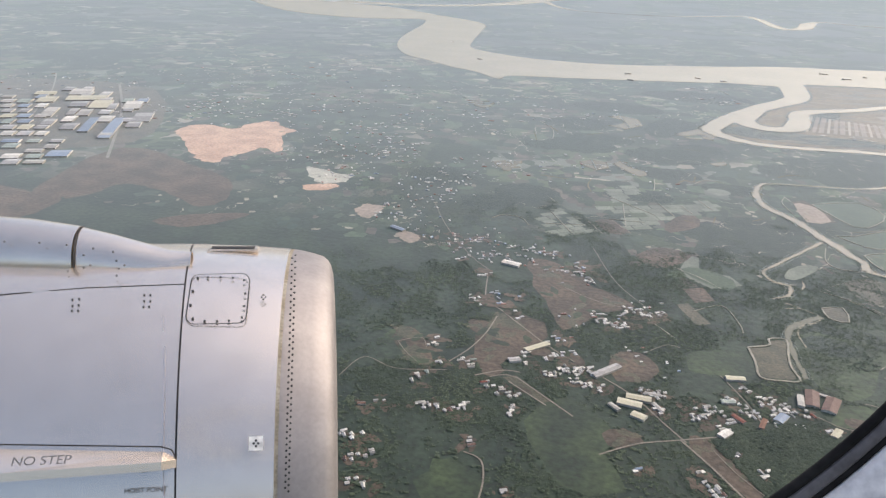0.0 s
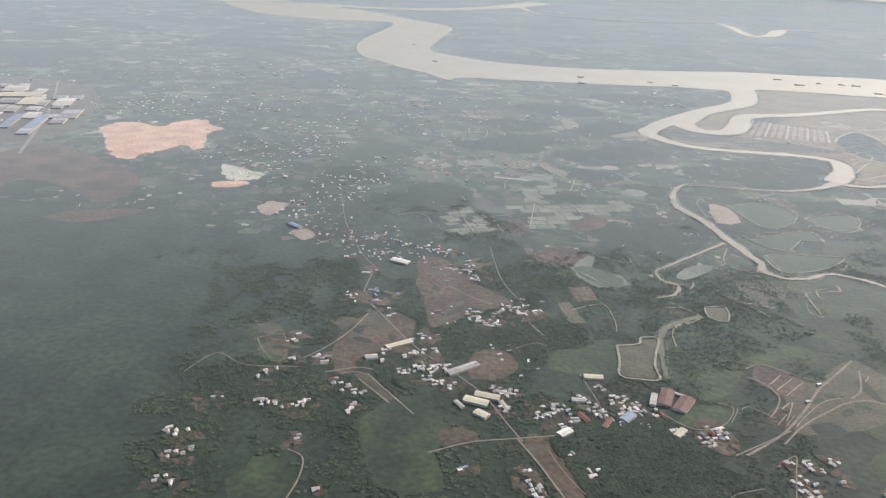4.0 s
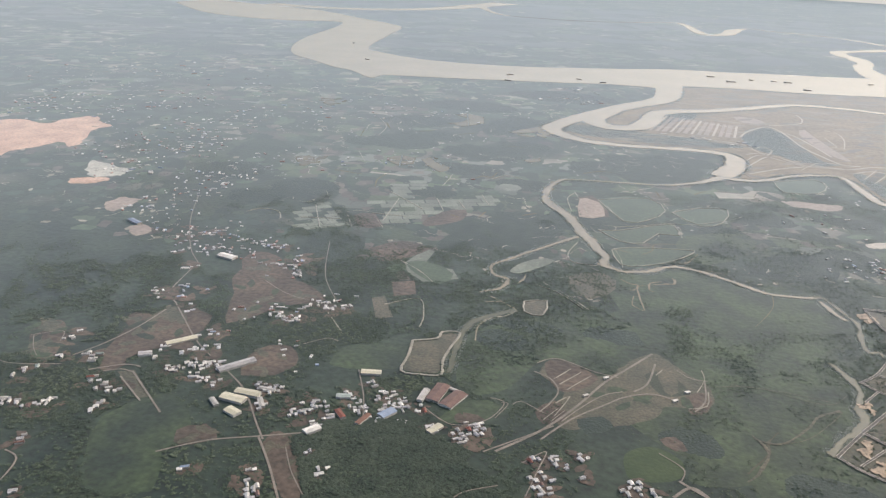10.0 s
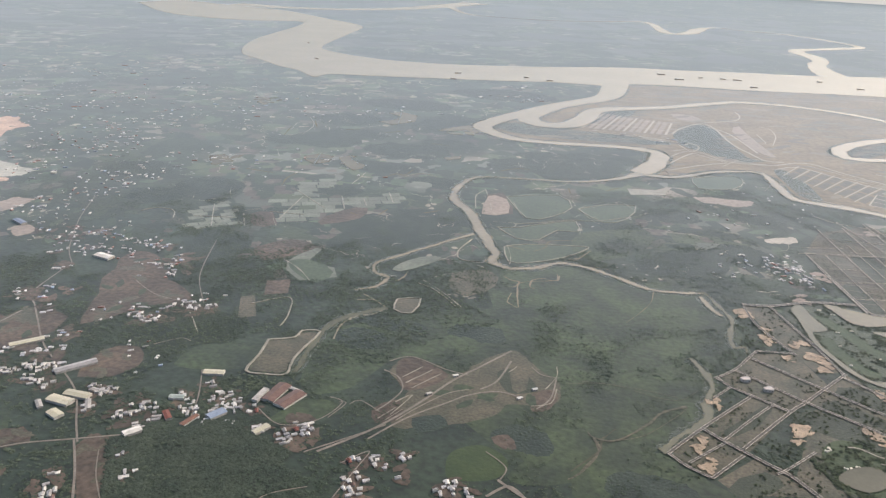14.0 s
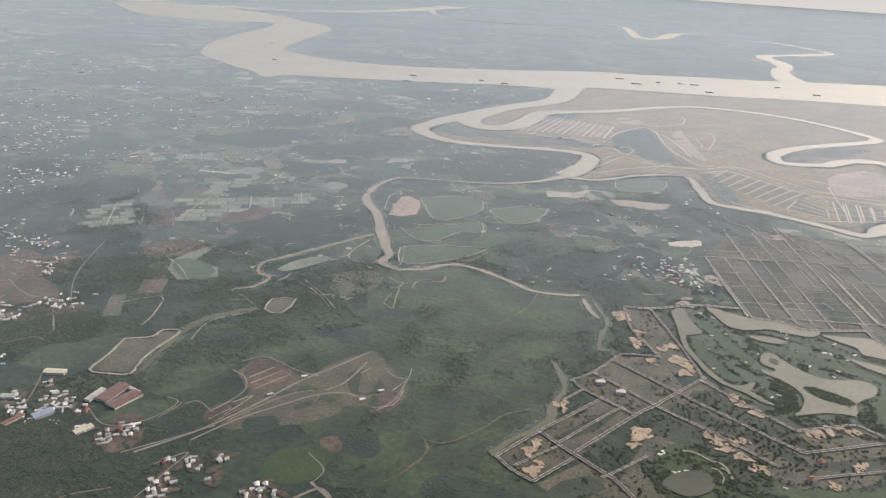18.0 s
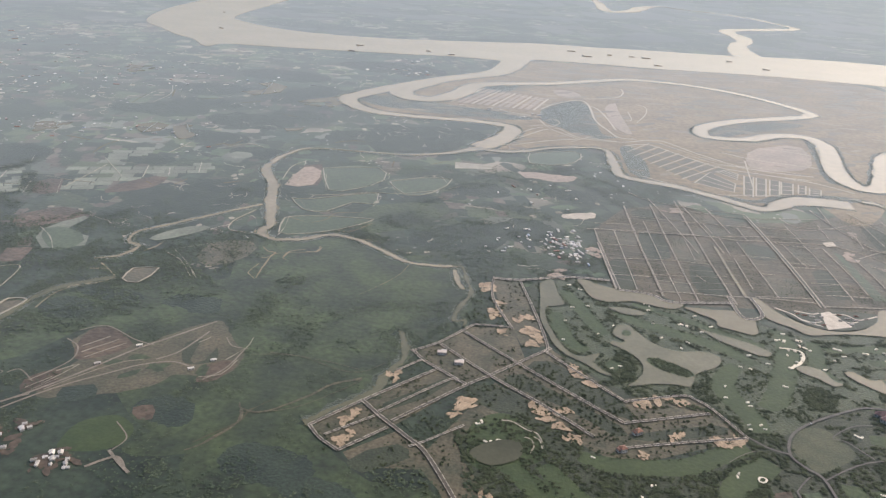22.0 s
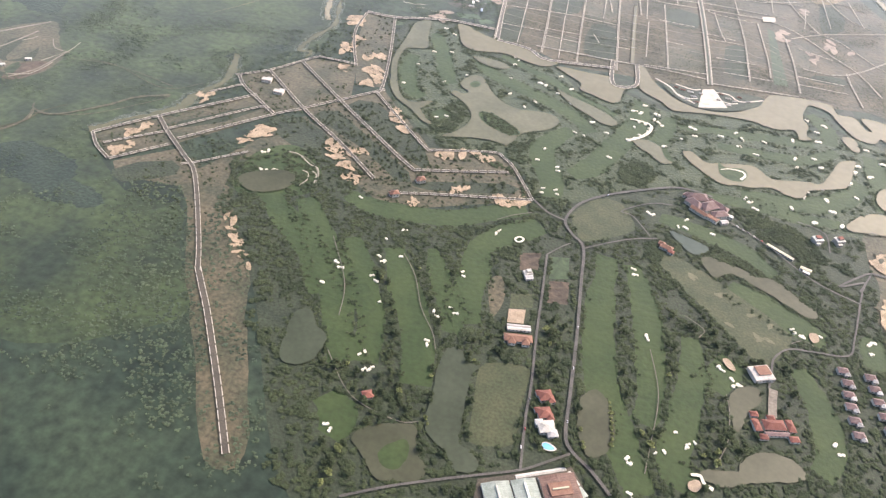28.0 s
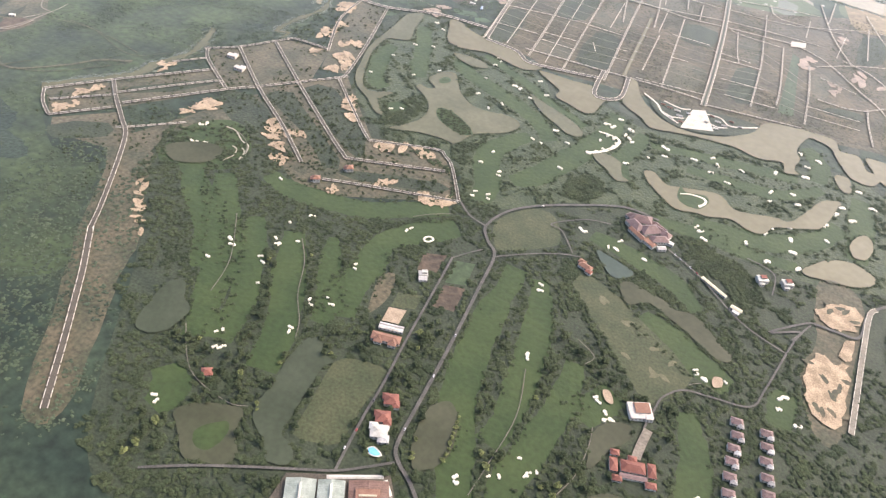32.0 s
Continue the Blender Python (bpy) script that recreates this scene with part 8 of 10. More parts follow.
# rows of halls in the far industrial estate
HALL_SPOTS = []
area("industrial_ground", [(-781.6, 514), (-742.4, 570.2), (-628.7, 566.4), (-544, 452.9), (-524.3, 388.3), (-553.4, 358.4), (-590.2, 320.4)], 0.03, M_ESTATE, "greyish ground of a far industrial estate", "yard", n=2, block=False)
for x, y, turn, l, w, colour in ((-697.7, 504.4, 30.0, 16.4, 17.4, 'yellow'),
                                 (-677.0, 482.5, 29.5, 14.0, 26.9, 'yellow'),
                                 (-640.1, 442.4, 28.6, 8.8, 40.7, 'pale_metal'),
                                 (-675.2, 523.0, 30.3, 17.3, 32.7, 'pale_metal'),
                                 (-652.5, 501.8, 29.5, 31.8, 23.4, 'yellow'),
                                 (-624.8, 484.8, 28.5, 15.7, 38.4, 'yellow'),
                                 (-624.5, 450.5, 28.2, 6.4, 29.2, 'pale_metal'),
                                 (-615.0, 452.2, 28.6, 9.0, 28.0, 'pale_metal'),
                                 (-584.0, 418.3, 26.9, 7.1, 53.9, 'blue'),
                                 (-562.5, 417.0, 26.6, 8.0, 75.9, 'blue'),
                                 (-599.4, 493.0, 28.4, 13.6, 38.2, 'pale_metal'),
                                 (-563.8, 455.9, 27.5, 13.4, 36.7, 'grey'),
                                 (-563.5, 355.0, 26.2, 7.2, 12.2, 'pale_metal'),
                                 (-546.4, 342.2, 25.4, 13.1, 17.6, 'blue'),
                                 (-640.4, 477.3, 28.8, 13.5, 25.5, 'grey'),
                                 (-610.4, 481.0, 28.6, 6.3, 27.6, 'grey'),
                                 (-554.8, 431.8, 26.8, 10.0, 20.5, 'grey'),
                                 (-615.7, 413.0, 27.5, 8.0, 22.9, 'grey')):
    HALL_SPOTS.append((x, y))
    building("factory_hall", "distant factory hall in rows with a low ridge", "hall", x, y, turn, [(0, 0, l, w * 0.86, 1.1, 0.5, "gable", colour, 0)], group="halls", lift=0.02)
for corners, across, deep in (([(-613.6, 363.6), (-583.4, 377.1), (-690.4, 501.5), (-727, 483.1)], 3, 8), ([(-573.3, 375.1), (-540, 389.9), (-667.1, 558.6), (-709.5, 536.7)], 3, 8), ([(-555.4, 417.2), (-535.7, 426.1), (-603.5, 523.8), (-626.2, 512.6)], 2, 6), ([(-560.4, 307.5), (-523.3, 323), (-568.4, 377.3), (-609.4, 359.1)], 3, 5)):
    a, b, c, d = (Vector(q) for q in corners)
    for i in range(across):
        for j in range(deep):
            u, v = (i + 0.5) / across, (j + 0.5) / deep
            q = a.lerp(b, u).lerp(d.lerp(c, u), v)
            wide, long = (b - a).length / across * rng.uniform(0.6, 0.88), (d - a).length / deep * rng.uniform(0.55, 0.82)
            if rng.uniform() < 0.86 and all((q - Vector(o)).length > 13 for o in HALL_SPOTS):
                building("factory_hall", "distant factory hall in a dense industrial estate", "hall", q.x, q.y, 25, [(0, 0, wide, long, 1.0, 0.4, "gable", str(rng.choice(["pale_metal", "grey", "blue", "yellow", "teal"], p=[0.34, 0.32, 0.14, 0.1, 0.1])), 0)], group="halls")
# the works below the golf course, with ribbed roofs
for (x, y, turn, l), deep, colour, label in (((144.0, 124.0, 29.5, 5.6), 6.5, "teal", "pale green sheet-roofed works hall"), ((149.0, 126.8, 30.4, 5.0), 6.5, "teal", "pale sheet-roofed works hall"), ((155.0, 130.5, 31.0, 7.5), 6.8, "brown", "rusty brown sheet-roofed works hall")):
    c, s = math.cos(radians(turn)), math.sin(radians(turn))
    hall = building("works_hall", label + " beside a road", "hall", x + s * deep / 2, y - c * deep / 2, turn + 90, [(0, 0, deep, l, 1.1, 0.35, "gable", colour, 0)], group="works halls", lift=0.08)
    for i in range(14):
        bm = bmesh.new()
        for q in (-1, 1):
            u = -deep / 2 + (i + 0.5) * deep / 14
            bmesh.ops.create_cube(bm, size=1, matrix=Matrix.Translation((u, q * l / 4, 1.1 + 0.19)) @ Matrix.Rotation(-q * math.atan2(0.35, l / 2 + 0.08), 4, "X") @ Matrix.Diagonal((0.12, l / 2, 0.05, 1)))
        part("roof_rib", bm, ROOFS[colour], hall)
    bm = bmesh.new()
    if colour == "teal":
        box(bm, 0.2, 0, 1.58, deep * 0.62, 0.42, 0.3)
        part("roof_vent", bm, ROOFS["pale_metal"], hall, "long pale ridge vent")
    else:
        box(bm, 0.1, 0.2, 1.50, deep * 0.42, l * 0.62, 0.22)
        part("roof_deck", bm, ROOFS["orange"], hall, "raised tan roof deck")
        bm = bmesh.new()
        box(bm, 0.1, 0.2, 1.72, 0.35, l * 0.45, 0.22)
        part("roof_vent", bm, ROOFS["yellow"], hall, "cream ridge vent")
for (x, y, turn, l), w, colour in (((152.1, 130.2, 32.9, 10.8), 0.7, "pale_metal"), ((158.6, 131.5, -42.5, 3.3), 0.8, "pale_metal"), ((160.8, 129.2, -37.9, 2.2), 1.2, "teal")):
    building("shed", "long narrow pale-roofed shed along a works yard", "shed", x, y, turn, [(0, 0, l, w, 0.4, 0.1, "gable", colour, 0)], lift=0.08)
yard = area("yard", [(140.6, 123.8), (146.7, 127.5), (157.6, 134.2), (162.1, 129), (163.9, 119.6), (141.9, 110.5)], 0.11, M_ASPHALT, "grey works yard", "yard", n=1)

# villas and club buildings
def villa(spot, blocks, label, name="villa", wall=None):
    building(name, label, name.replace("_", " "), spot[0], spot[1], spot[2], blocks, wall, lift=0.08, panes=True)


for spot in ((148.6, 149.1, 29.9, 3.2), (149.4, 144.5, 29.5, 3.1)):
    villa(spot, [(0, 0, 3.0, 2.6, 1.0, 0.7, "hip", "red", 0), (0.9, -1.2, 1.6, 1.6, 0.9, 0.5, "hip", "red", 0), (-1.2, 0.9, 1.2, 1.4, 0.8, 0.45, "hip", "red", 0)], "white villa with red tiled hipped roofs beside a lane")
villa((150.6, 141.0, 27.3, 4.8), [(0, 0, 3.4, 2.8, 1.2, 0.5, "hip", "pale_metal", 0), (1.0, -1.6, 2.2, 1.6, 0.9, 0.4, "hip", "grey", 0), (-1.2, 1.3, 1.6, 1.4, 1.0, 0.5, "hip", "pale_metal", 0), (1.3, 1.2, 1.4, 1.2, 0.8, 0.1, "flat", "pale_metal", 0)], "white villa with pale grey roofs beside a pool")
pool = area("swimming_pool", [(150.5, 136.8), (151.5, 137.9), (153, 137.6), (153.9, 136.9), (152.9, 136), (151.4, 135.9)], 0.125, M_PAVE, "blue swimming pool with pale rim", "pool", kind="thing")
area("water", [(150.8, 136.9), (151.5, 137.6), (152.8, 137.4), (153.5, 136.9), (152.7, 136.2), (151.5, 136.1)], 0.14, M_POOL, parent=pool, block=False)
villa((138.8, 162.8, 17.3, 7.6), [(0, 0, 6.6, 2.2, 0.9, 0.55, "hip", "orange", 0), (-1.6, -0.5, 1.8, 2.6, 0.9, 0.6, "hip", "orange", 0), (1.7, -0.6, 1.8, 2.6, 0.9, 0.6, "hip", "orange", 0)], "long house with orange tiled roofs", "house")
villa((138.1, 166.3, 17.8, 6.7), [(0, 0.4, 5.6, 0.8, 0.7, 0.15, "gable", "grey", 0), (0, -0.5, 5.6, 0.8, 0.7, 0.15, "gable", "pale_metal", 0)], "row of low grey sheet-roofed stables", "stable")
villa((135.5, 185.7, 33.4, 3.5), [(0, 0, 2.3, 1.6, 0.9, 0.1, "flat", "pale_metal", 0), (0.3, 0.2, 1.2, 0.9, 1.4, 0.1, "flat", "pale_metal", 0), (-0.2, -1.5, 2.0, 1.4, 0.7, 0.3, "gable", "grey", 0)], "white flat-roofed house among trees", "house")
villa((113.0, 133.4, 38.1, 2.5), [(0, 0, 2.2, 1.9, 0.8, 0.6, "hip", "red", 0)], "small pavilion with a red tiled roof in trees", "pavilion")
villa((195.4, 177.3, 30.5, 6.6), [(0, 0, 5.2, 4.2, 1.1, 0.1, "flat", "concrete", 0), (0.4, 0.4, 3.4, 2.6, 1.5, 0.1, "flat", "orange", 0), (1.6, -1.8, 1.6, 1.0, 1.2, 0.1, "flat", "concrete", 0)], "unfinished concrete villa with tan floors", "villa", M_CONCRETE)
villa((198.4, 162.8, 21.0, 5.8), [(0, 0, 5.0, 2.6, 1.0, 0.8, "hip", "red", 0), (0, 1.8, 1.8, 1.6, 0.9, 0.6, "hip", "red", 0), (-4.0, 0, 1.5, 3.0, 0.8, 0.5, "hip", "red", 0), (4.0, 0, 1.6, 3.2, 0.8, 0.5, "hip", "red", 0), (0, -2.2, 5.6, 1.0, 0.7, 0.3, "gable", "mauve", 0), (3.6, -3.4, 2.2, 1.4, 0.7, 0.5, "hip", "red", 0), (-3.4, -3.0, 2.0, 1.3, 0.7, 0.5, "hip", "red", 0), (-3.6, 3.0, 1.8, 1.3, 0.7, 0.5, "hip", "red", 0)], "villa compound of white houses with red tiled roofs")
ribbon("forecourt", [(198.3, 165.6), (198.3, 169.8), (198.5, 174)], 2.0, 0.115, M_DIRT, "paved approach to a villa", "paving")
villa((178.4, 238.6, -24.1, 15.4), [(-4.2, 1.6, 6.4, 3.6, 1.2, 1.3, "hip", "mauve", 40), (-3.2, -1.8, 5.2, 3.2, 1.2, 1.1, "hip", "mauve", -12), (0.4, 0.4, 5.6, 3.6, 1.3, 1.4, "hip", "mauve", 66), (2.6, 2.8, 5.8, 2.4, 1.1, 0.9, "hip", "mauve", 8), (4.4, -0.2, 5.0, 2.6, 1.1, 0.9, "hip", "mauve", 60), (1.0, 4.4, 4.2, 1.3, 0.9, 0.4, "gable", "mauve", 0), (-0.6, -4.0, 5.4, 1.6, 1.0, 0.5, "gable", "orange", -4),
                                   (3.8, -3.6, 3.6, 1.8, 0.9, 0.1, "flat", "orange", 0), (6.6, 1.6, 2.6, 1.2, 0.8, 0.1, "flat", "pale_metal", 20), (7.0, -2.2, 2.4, 1.4, 0.8, 0.3, "gable", "grey", 60), (-6.6, 0.2, 2.6, 2.0, 1.0, 0.8, "hip", "mauve", 0), (-1.6, 3.8, 2.4, 1.4, 0.9, 0.5, "hip", "mauve", 30)], "golf clubhouse of many mauve-brown tiled roofs", "clubhouse")
villa((168.8, 213.6, -11.3, 6.0), [(0, 0, 3.6, 1.8, 0.9, 0.6, "hip", "orange", 0), (-1.6, 0.9, 1.8, 1.6, 0.8, 0.5, "hip", "orange", 0), (1.6, -1.0, 1.6, 1.2, 0.8, 0.4, "hip", "red", 0)], "house with orange tiled roofs by a pond", "house")
villa((200.3, 227.8, -25.7, 11.3), [(0, 0, 8.2, 0.9, 0.6, 0.12, "gable", "yellow", 0)], "long cream-roofed driving range shelter", "shelter")
villa((207.3, 223.0, -10.2, 3.8), [(0, 0, 3.0, 1.2, 0.8, 0.15, "gable", "yellow", 0), (0.3, -1.1, 1.8, 1.0, 0.6, 0.15, "flat", "grey", 0)], "cream-roofed block at the end of a shelter", "shelter")
for spot in ((211.0, 238.6, 33.1, 4.8), (217.4, 241.3, 32.2, 5.6)):
    villa(spot, [(0, 0, 2.8, 2.2, 1.4, 0.1, "flat", "pale_metal", 0), (0.2, 0.1, 1.6, 1.2, 1.9, 0.1, "flat", "red", 0), (-0.6, -1.4, 1.4, 0.8, 0.8, 0.1, "flat", "pale_metal", 0)], "white flat-roofed villa with terraces")
for spot in [(x, y, 14, 3.1) for x, y in ((215.1, 187.4), (216, 183.8), (216, 180), (216.3, 176.4), (216.8, 172.4), (217.4, 168.3), (221.7, 188.1), (222.4, 184.6), (222.9, 180.7), (223.9, 176.7), (224.9, 172.7))]:
    villa(spot, [(0, 0, 2.6, 1.7, 0.9, 0.6, "hip", "mauve", 0), (0.8, -0.9, 1.3, 1.2, 0.8, 0.4, "hip", "grey", 0)], "villa with a greyish pink tiled roof")
for spot in ((93.0, 200.1, 34.6, 2.3), (97.5, 209.7, 39.6, 2.8)):
    villa(spot, [(0, 0, 2.0, 1.8, 1.2, 0.6, "hip", "orange", 0), (-1.2, 0.2, 0.8, 1.4, 0.8, 0.3, "hip", "orange", 0)], "lone house with an orange tiled roof on bare plots", "house")
for spot in ((33.7, 235.9, 9.7, 3.8), (40.4, 231.3, 7.6, 3.4)):
    villa(spot, [(0, 0, 3.0, 1.6, 1.0, 0.1, "flat", "concrete", 0), (0.6, 1.3, 1.6, 1.0, 0.8, 0.1, "flat", "grey", 0)], "unfinished grey concrete house on weedy plots", "house", M_CONCRETE)
for spot in ((-61.4, 209.8, 32.1, 2.8), (-67.3, 196.4, 38.8, 1.8), (-39.1, 202.2, 37.5, 1.9), (-35.0, 208.9, 31.0, 1.4)):
    villa(spot, [(0, 0, 1.8, 0.9, 0.6, 0.15, "gable", "pale_metal", 0)], "pale site hut on a building site", "hut")

# pavilions and beds of the garden square
for k, (x, y, turn, l) in enumerate(((164.9, 309.3, 6.7, 1.9), (167.8, 309.2, 9.3, 2.1), (169.3, 306.4, 9.4, 2.1), (170.6, 302.9, 18.0, 1.7), (167.1, 303.3, -0.7, 1.5), (171.6, 310.1, 31.2, 1.4), (179.1, 314.2, 3.2, 1.7), (181.7, 312.0, 6.7, 1.9), (184.1, 311.0, 18.1, 1.7), (185.8, 315.5, 3.2, 1.7), (178.3, 309.1, -6.6, 1.3), (189.1, 314.0, 16.1, 1.5), (162.3, 309.8, 16.1, 1.5), (182.0, 307.1, 18.0, 1.7))):
    villa((x, y, turn, l), [(0, 0, max(l, 0.9), 0.8, 0.5, 0.3, "hip" if k % 2 else "gable", ("brown", "pale_metal", "grey")[k % 3], 0)], "small garden pavilion by a lagoon", "pavilion")

settle(FLAT_WEST, 0.0125, 0.0004)
settle(FLAT_EAST, 0.0125, 0.0004)

# cars on the lanes and by the clubhouse
def car(x, y, turn, paint, word):
    top = new("car")
    bm = bmesh.new()
    box(bm, 0, 0, 0.10, 0.72, 0.29, 0.11)
    bmesh.ops.bevel(bm, geom=bm.edges[:], offset=0.025, segments=1, affect="EDGES")
    part("body", bm, paint, top)
    bm = bmesh.new()
    box(bm, -0.03, 0, 0.20, 0.40, 0.25, 0.10)
    for v in bm.verts:
        if v.co.z > 0.2:
            v.co.x = -0.03 + (v.co.x + 0.03) * 0.72
            v.co.y *= 0.85
    part("cabin", bm, M_PANE, top, "dark glazed cabin")
    bm = bmesh.new()
    box(bm, -0.03, 0, 0.26, 0.28, 0.21, 0.02)
    part("roof", bm, paint, top)
    for u in (-0.22, 0.22):
        for v in (-0.14, 0.14):
            bm = bmesh.new()
            bmesh.ops.create_cone(bm, segments=10, radius1=0.055, radius2=0.055, depth=0.04, cap_ends=True, matrix=Matrix.Translation((u, v, 0.055)) @ Matrix.Rotation(radians(90), 4, "X"))
            part("wheel", bm, M_PANE, top)
    top.matrix_world = pose(x, y, LANE, 0, 0, turn)
    tagged(top, "small " + word + " car on a country lane", "car", "cars of the club")


LANE = max((ob.matrix_basis @ ob.data.vertices[0].co).z for ob in FLAT_EAST if ob.data.materials[0] == M_LANE)
PAINTS = [(mat(w + "_paint", c, tuple(0.9 * v for v in c), 3.0, 0.3, 0.1, 0.5, grain=0.03), w) for w, c in (("white", (0.65, 0.65, 0.63)), ("dark red", (0.28, 0.04, 0.035)), ("dark grey", (0.07, 0.07, 0.075)), ("silver", (0.42, 0.42, 0.42)))]
for k, (x, y, turn, l) in enumerate(((146.8, 134.4, -75.6, 1.0), (146.5, 139.1, 97.3, 1.0), (145.6, 147.1, 97.3, 1.1), (151.4, 173.0, 101.1, 1.3), (152.9, 159.9, -78.6, 1.3), (187.9, 233.9, -36.2, 0.8), (189.6, 233.1, -36.3, 0.8), (191.1, 232.4, -36.3, 0.8), (192.9, 231.4, -36.4, 0.8), (195.1, 230.3, -36.4, 0.8), (154.6, 144.7, -78.3, 1.0), (149.6, 230.0, 46.5, 1.7))):
    car(x, y, turn, *PAINTS[(0, 1, 2, 3, 0, 0, 3, 2, 0, 1, 3, 0)[k]])

# barges on the river
def barge(x, y, turn, l):
    top = new("barge")
    bm = bmesh.new()
    w = l * 0.2
    deck = [(-0.5, -0.5), (0.35, -0.5), (0.5, 0), (0.35, 0.5), (-0.5, 0.5)]
    lo = [bm.verts.new((u * l * 0.96, v * w * 0.85, 0)) for u, v in deck]
    hi = [bm.verts.new((u * l, v * w, 0.55)) for u, v in deck]
    bm.faces.new(hi)
    bm.faces.new(lo[::-1])
    for i in range(5):
        bm.faces.new((lo[i], lo[(i + 1) % 5], hi[(i + 1) % 5], hi[i]))
    part("hull", bm, M_HULL, top)
    bm = bmesh.new()
    box(bm, -l * 0.38, 0, 0.95, l * 0.14, w * 0.7, 0.8)
    part("wheelhouse", bm, M_WALL, top)
    bm = bmesh.new()
    box(bm, l * 0.08, 0, 0.65, l * 0.62, w * 0.75, 0.24)
    part("hatch", bm, ROOFS["brown"], top)
    top.matrix_world = pose(x, y, 0.05, 0, 0, turn)
    tagged(top, "dark laden river barge with a white wheelhouse", "barge", "barges on the river")


for x, y, turn, l in ((-203.5, 897.3, 33.5, 9.2), (-130.4, 1035.8, 35.1, 12.6), (38.0, 1025.1, 7.2, 10.8), (58.9, 990.0, 12.0, 12.7), (86.7, 1020.6, 32.3, 6.8), (131.6, 1025.1, 9.0, 11.4), (143.7, 968.7, 5.5, 9.3),
                      (238.8, 1067.9, 31.5, 9.1), (276.4, 1024.2, 5.2, 9.4), (-394.1, 926.4, -17.4, 6.8), (-198.6, 849.9, -1.8, 7.7), (-122.0, 904.0, -9.5, 6.5), (-93.3, 894.8, 27.8, 8.2), (-471.7, 1088.3, 33.0, 3.6), (114.1, 1024.7, -7.7, 7.0)):
    if not free(np.array([[x, y]]))[0]:
        barge(x, y, turn, l)

# ---- trees ----
# garden and golf trees, each with trunk and crown
SHAPES = []
for k in range(6):
    clump = cluster_mesh("crown", [(0, 0, 0.35)], [1.0], M_PALETREE if k == 5 else M_TREE, 22, flat=1.0)
    bm = bmesh.new()
    bmesh.ops.create_cone(bm, segments=6, radius1=0.09, radius2=0.05, depth=0.7, cap_ends=True, matrix=Matrix.Translation((0, 0, 0.35)))
    for a in (0, 2.1, 4.2):
        bmesh.ops.create_cone(bm, segments=5, radius1=0.045, radius2=0.02, depth=0.6, cap_ends=True,
                              matrix=Matrix.Translation((0.16 * math.cos(a), 0.16 * math.sin(a), 0.85)) @ Matrix.Rotation(a, 4, "Z") @ Matrix.Rotation(0.6, 4, "Y"))
    me = bpy.data.meshes.new("trunk")
    bm.to_mesh(me)
    bm.free()
    me.materials.append(M_TRUNK)
    SHAPES.append((me, clump.data))
    bpy.data.objects.remove(clump)


def tree(x, y, size, shape):
    top = new("tree")
    for what, me in zip(("trunk", "crown"), SHAPES[shape]):
        ob = new(what, me)
        ob.parent = top
    top.matrix_world = pose(x, y, 0.1, 0, 0, rng.uniform(0, 360)) @ Matrix.Diagonal((size, size, size * rng.uniform(0.85, 1.25), 1))
    tagged(top, "pale-leaved broad-crowned garden tree" if shape == 5 else "dark green broad-crowned tree", "tree", "trees of the golf course")


spots = scatter([(86.8, 163), (103.6, 173.7), (125.2, 182.2), (153.1, 170.1), (163.7, 183.3), (188.7, 195.4), (205.7, 186.9), (202.5, 157.8), (185.2, 138.8), (157.9, 127.2), (127.1, 114), (112.3, 110.3)], 900)
for i, (x, y) in enumerate(spots[:270]):
    tree(x, y, rng.uniform(0.6, 1.15), int(rng.choice(6, p=[0.19, 0.19, 0.19, 0.19, 0.19, 0.05])))


for k, (x, y) in enumerate([(162.5, 153.7), (162.8, 152.3), (163.2, 151), (163.4, 149.6), (163.7, 148.4), (163.9, 147), (164.4, 145.7), (164.5, 144.2), (164.5, 142.7), (158.7, 140.9), (157.6, 143.9), (159.1, 139.6), (123.2, 145.9), (123.6, 143.9), (126.2, 133), (127.1, 131.9), (131.1, 152.3), (146.2, 164.5)]):
    tree(x, y, 0.5 + 0.1 * (k % 3), 5)


def wood(name, label, outline, count, low, high, clump=0.0, scale=0.05, bias=0.0, clumps=6, material=None, flat=1.0, floor=False):
    q = ragged(smooth(outline, 6, True), 4.0)
    if floor:
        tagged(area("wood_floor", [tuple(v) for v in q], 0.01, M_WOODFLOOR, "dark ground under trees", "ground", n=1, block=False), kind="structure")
    p = scatter([tuple(v) for v in q], count, clump, scale, bias)
    if name == "golf_trees":
        d = np.array([noise.noise(Vector((x * 0.16, y * 0.22, 8.1))) for x, y in p])
        p = p[(p[:, 1] < 222) | (d > 0.08)]
    if len(p):
        p = p[:count]
        z = np.full((len(p), 1), 0.1)
        tagged(cluster_mesh(name, np.hstack([p, z]), rng.uniform(low, high, len(p)), material or M_TREE, clumps, low=flat), label, "trees", kind="stuff")


wood("golf_trees", "dark tree belts between the fairways", [(70.6, 252.2), (57.3, 291.4), (65.4, 313.7), (88.6, 315), (118.4, 300.1), (143.7, 296.8), (162.6, 294.9), (188.7, 303.8), (208.8, 303), (225.1, 310.3), (238.3, 309), (249.6, 289.8), (268.6, 276.9), (255.3, 198.3), (240.3, 159.4), (212.9, 135), (186.1, 124), (130.3, 105.7), (106.5, 107.8), (77.2, 149.7), (53.2, 177.7), (46.7, 194.7), (65, 208.1), (83.1, 199.5), (94.4, 192.8), (129.5, 214.3), (118.2, 231.3), (94.6, 224.8)], 36000, 0.45, 0.95, 1, 0.09, -0.3, 11, flat=0.5)
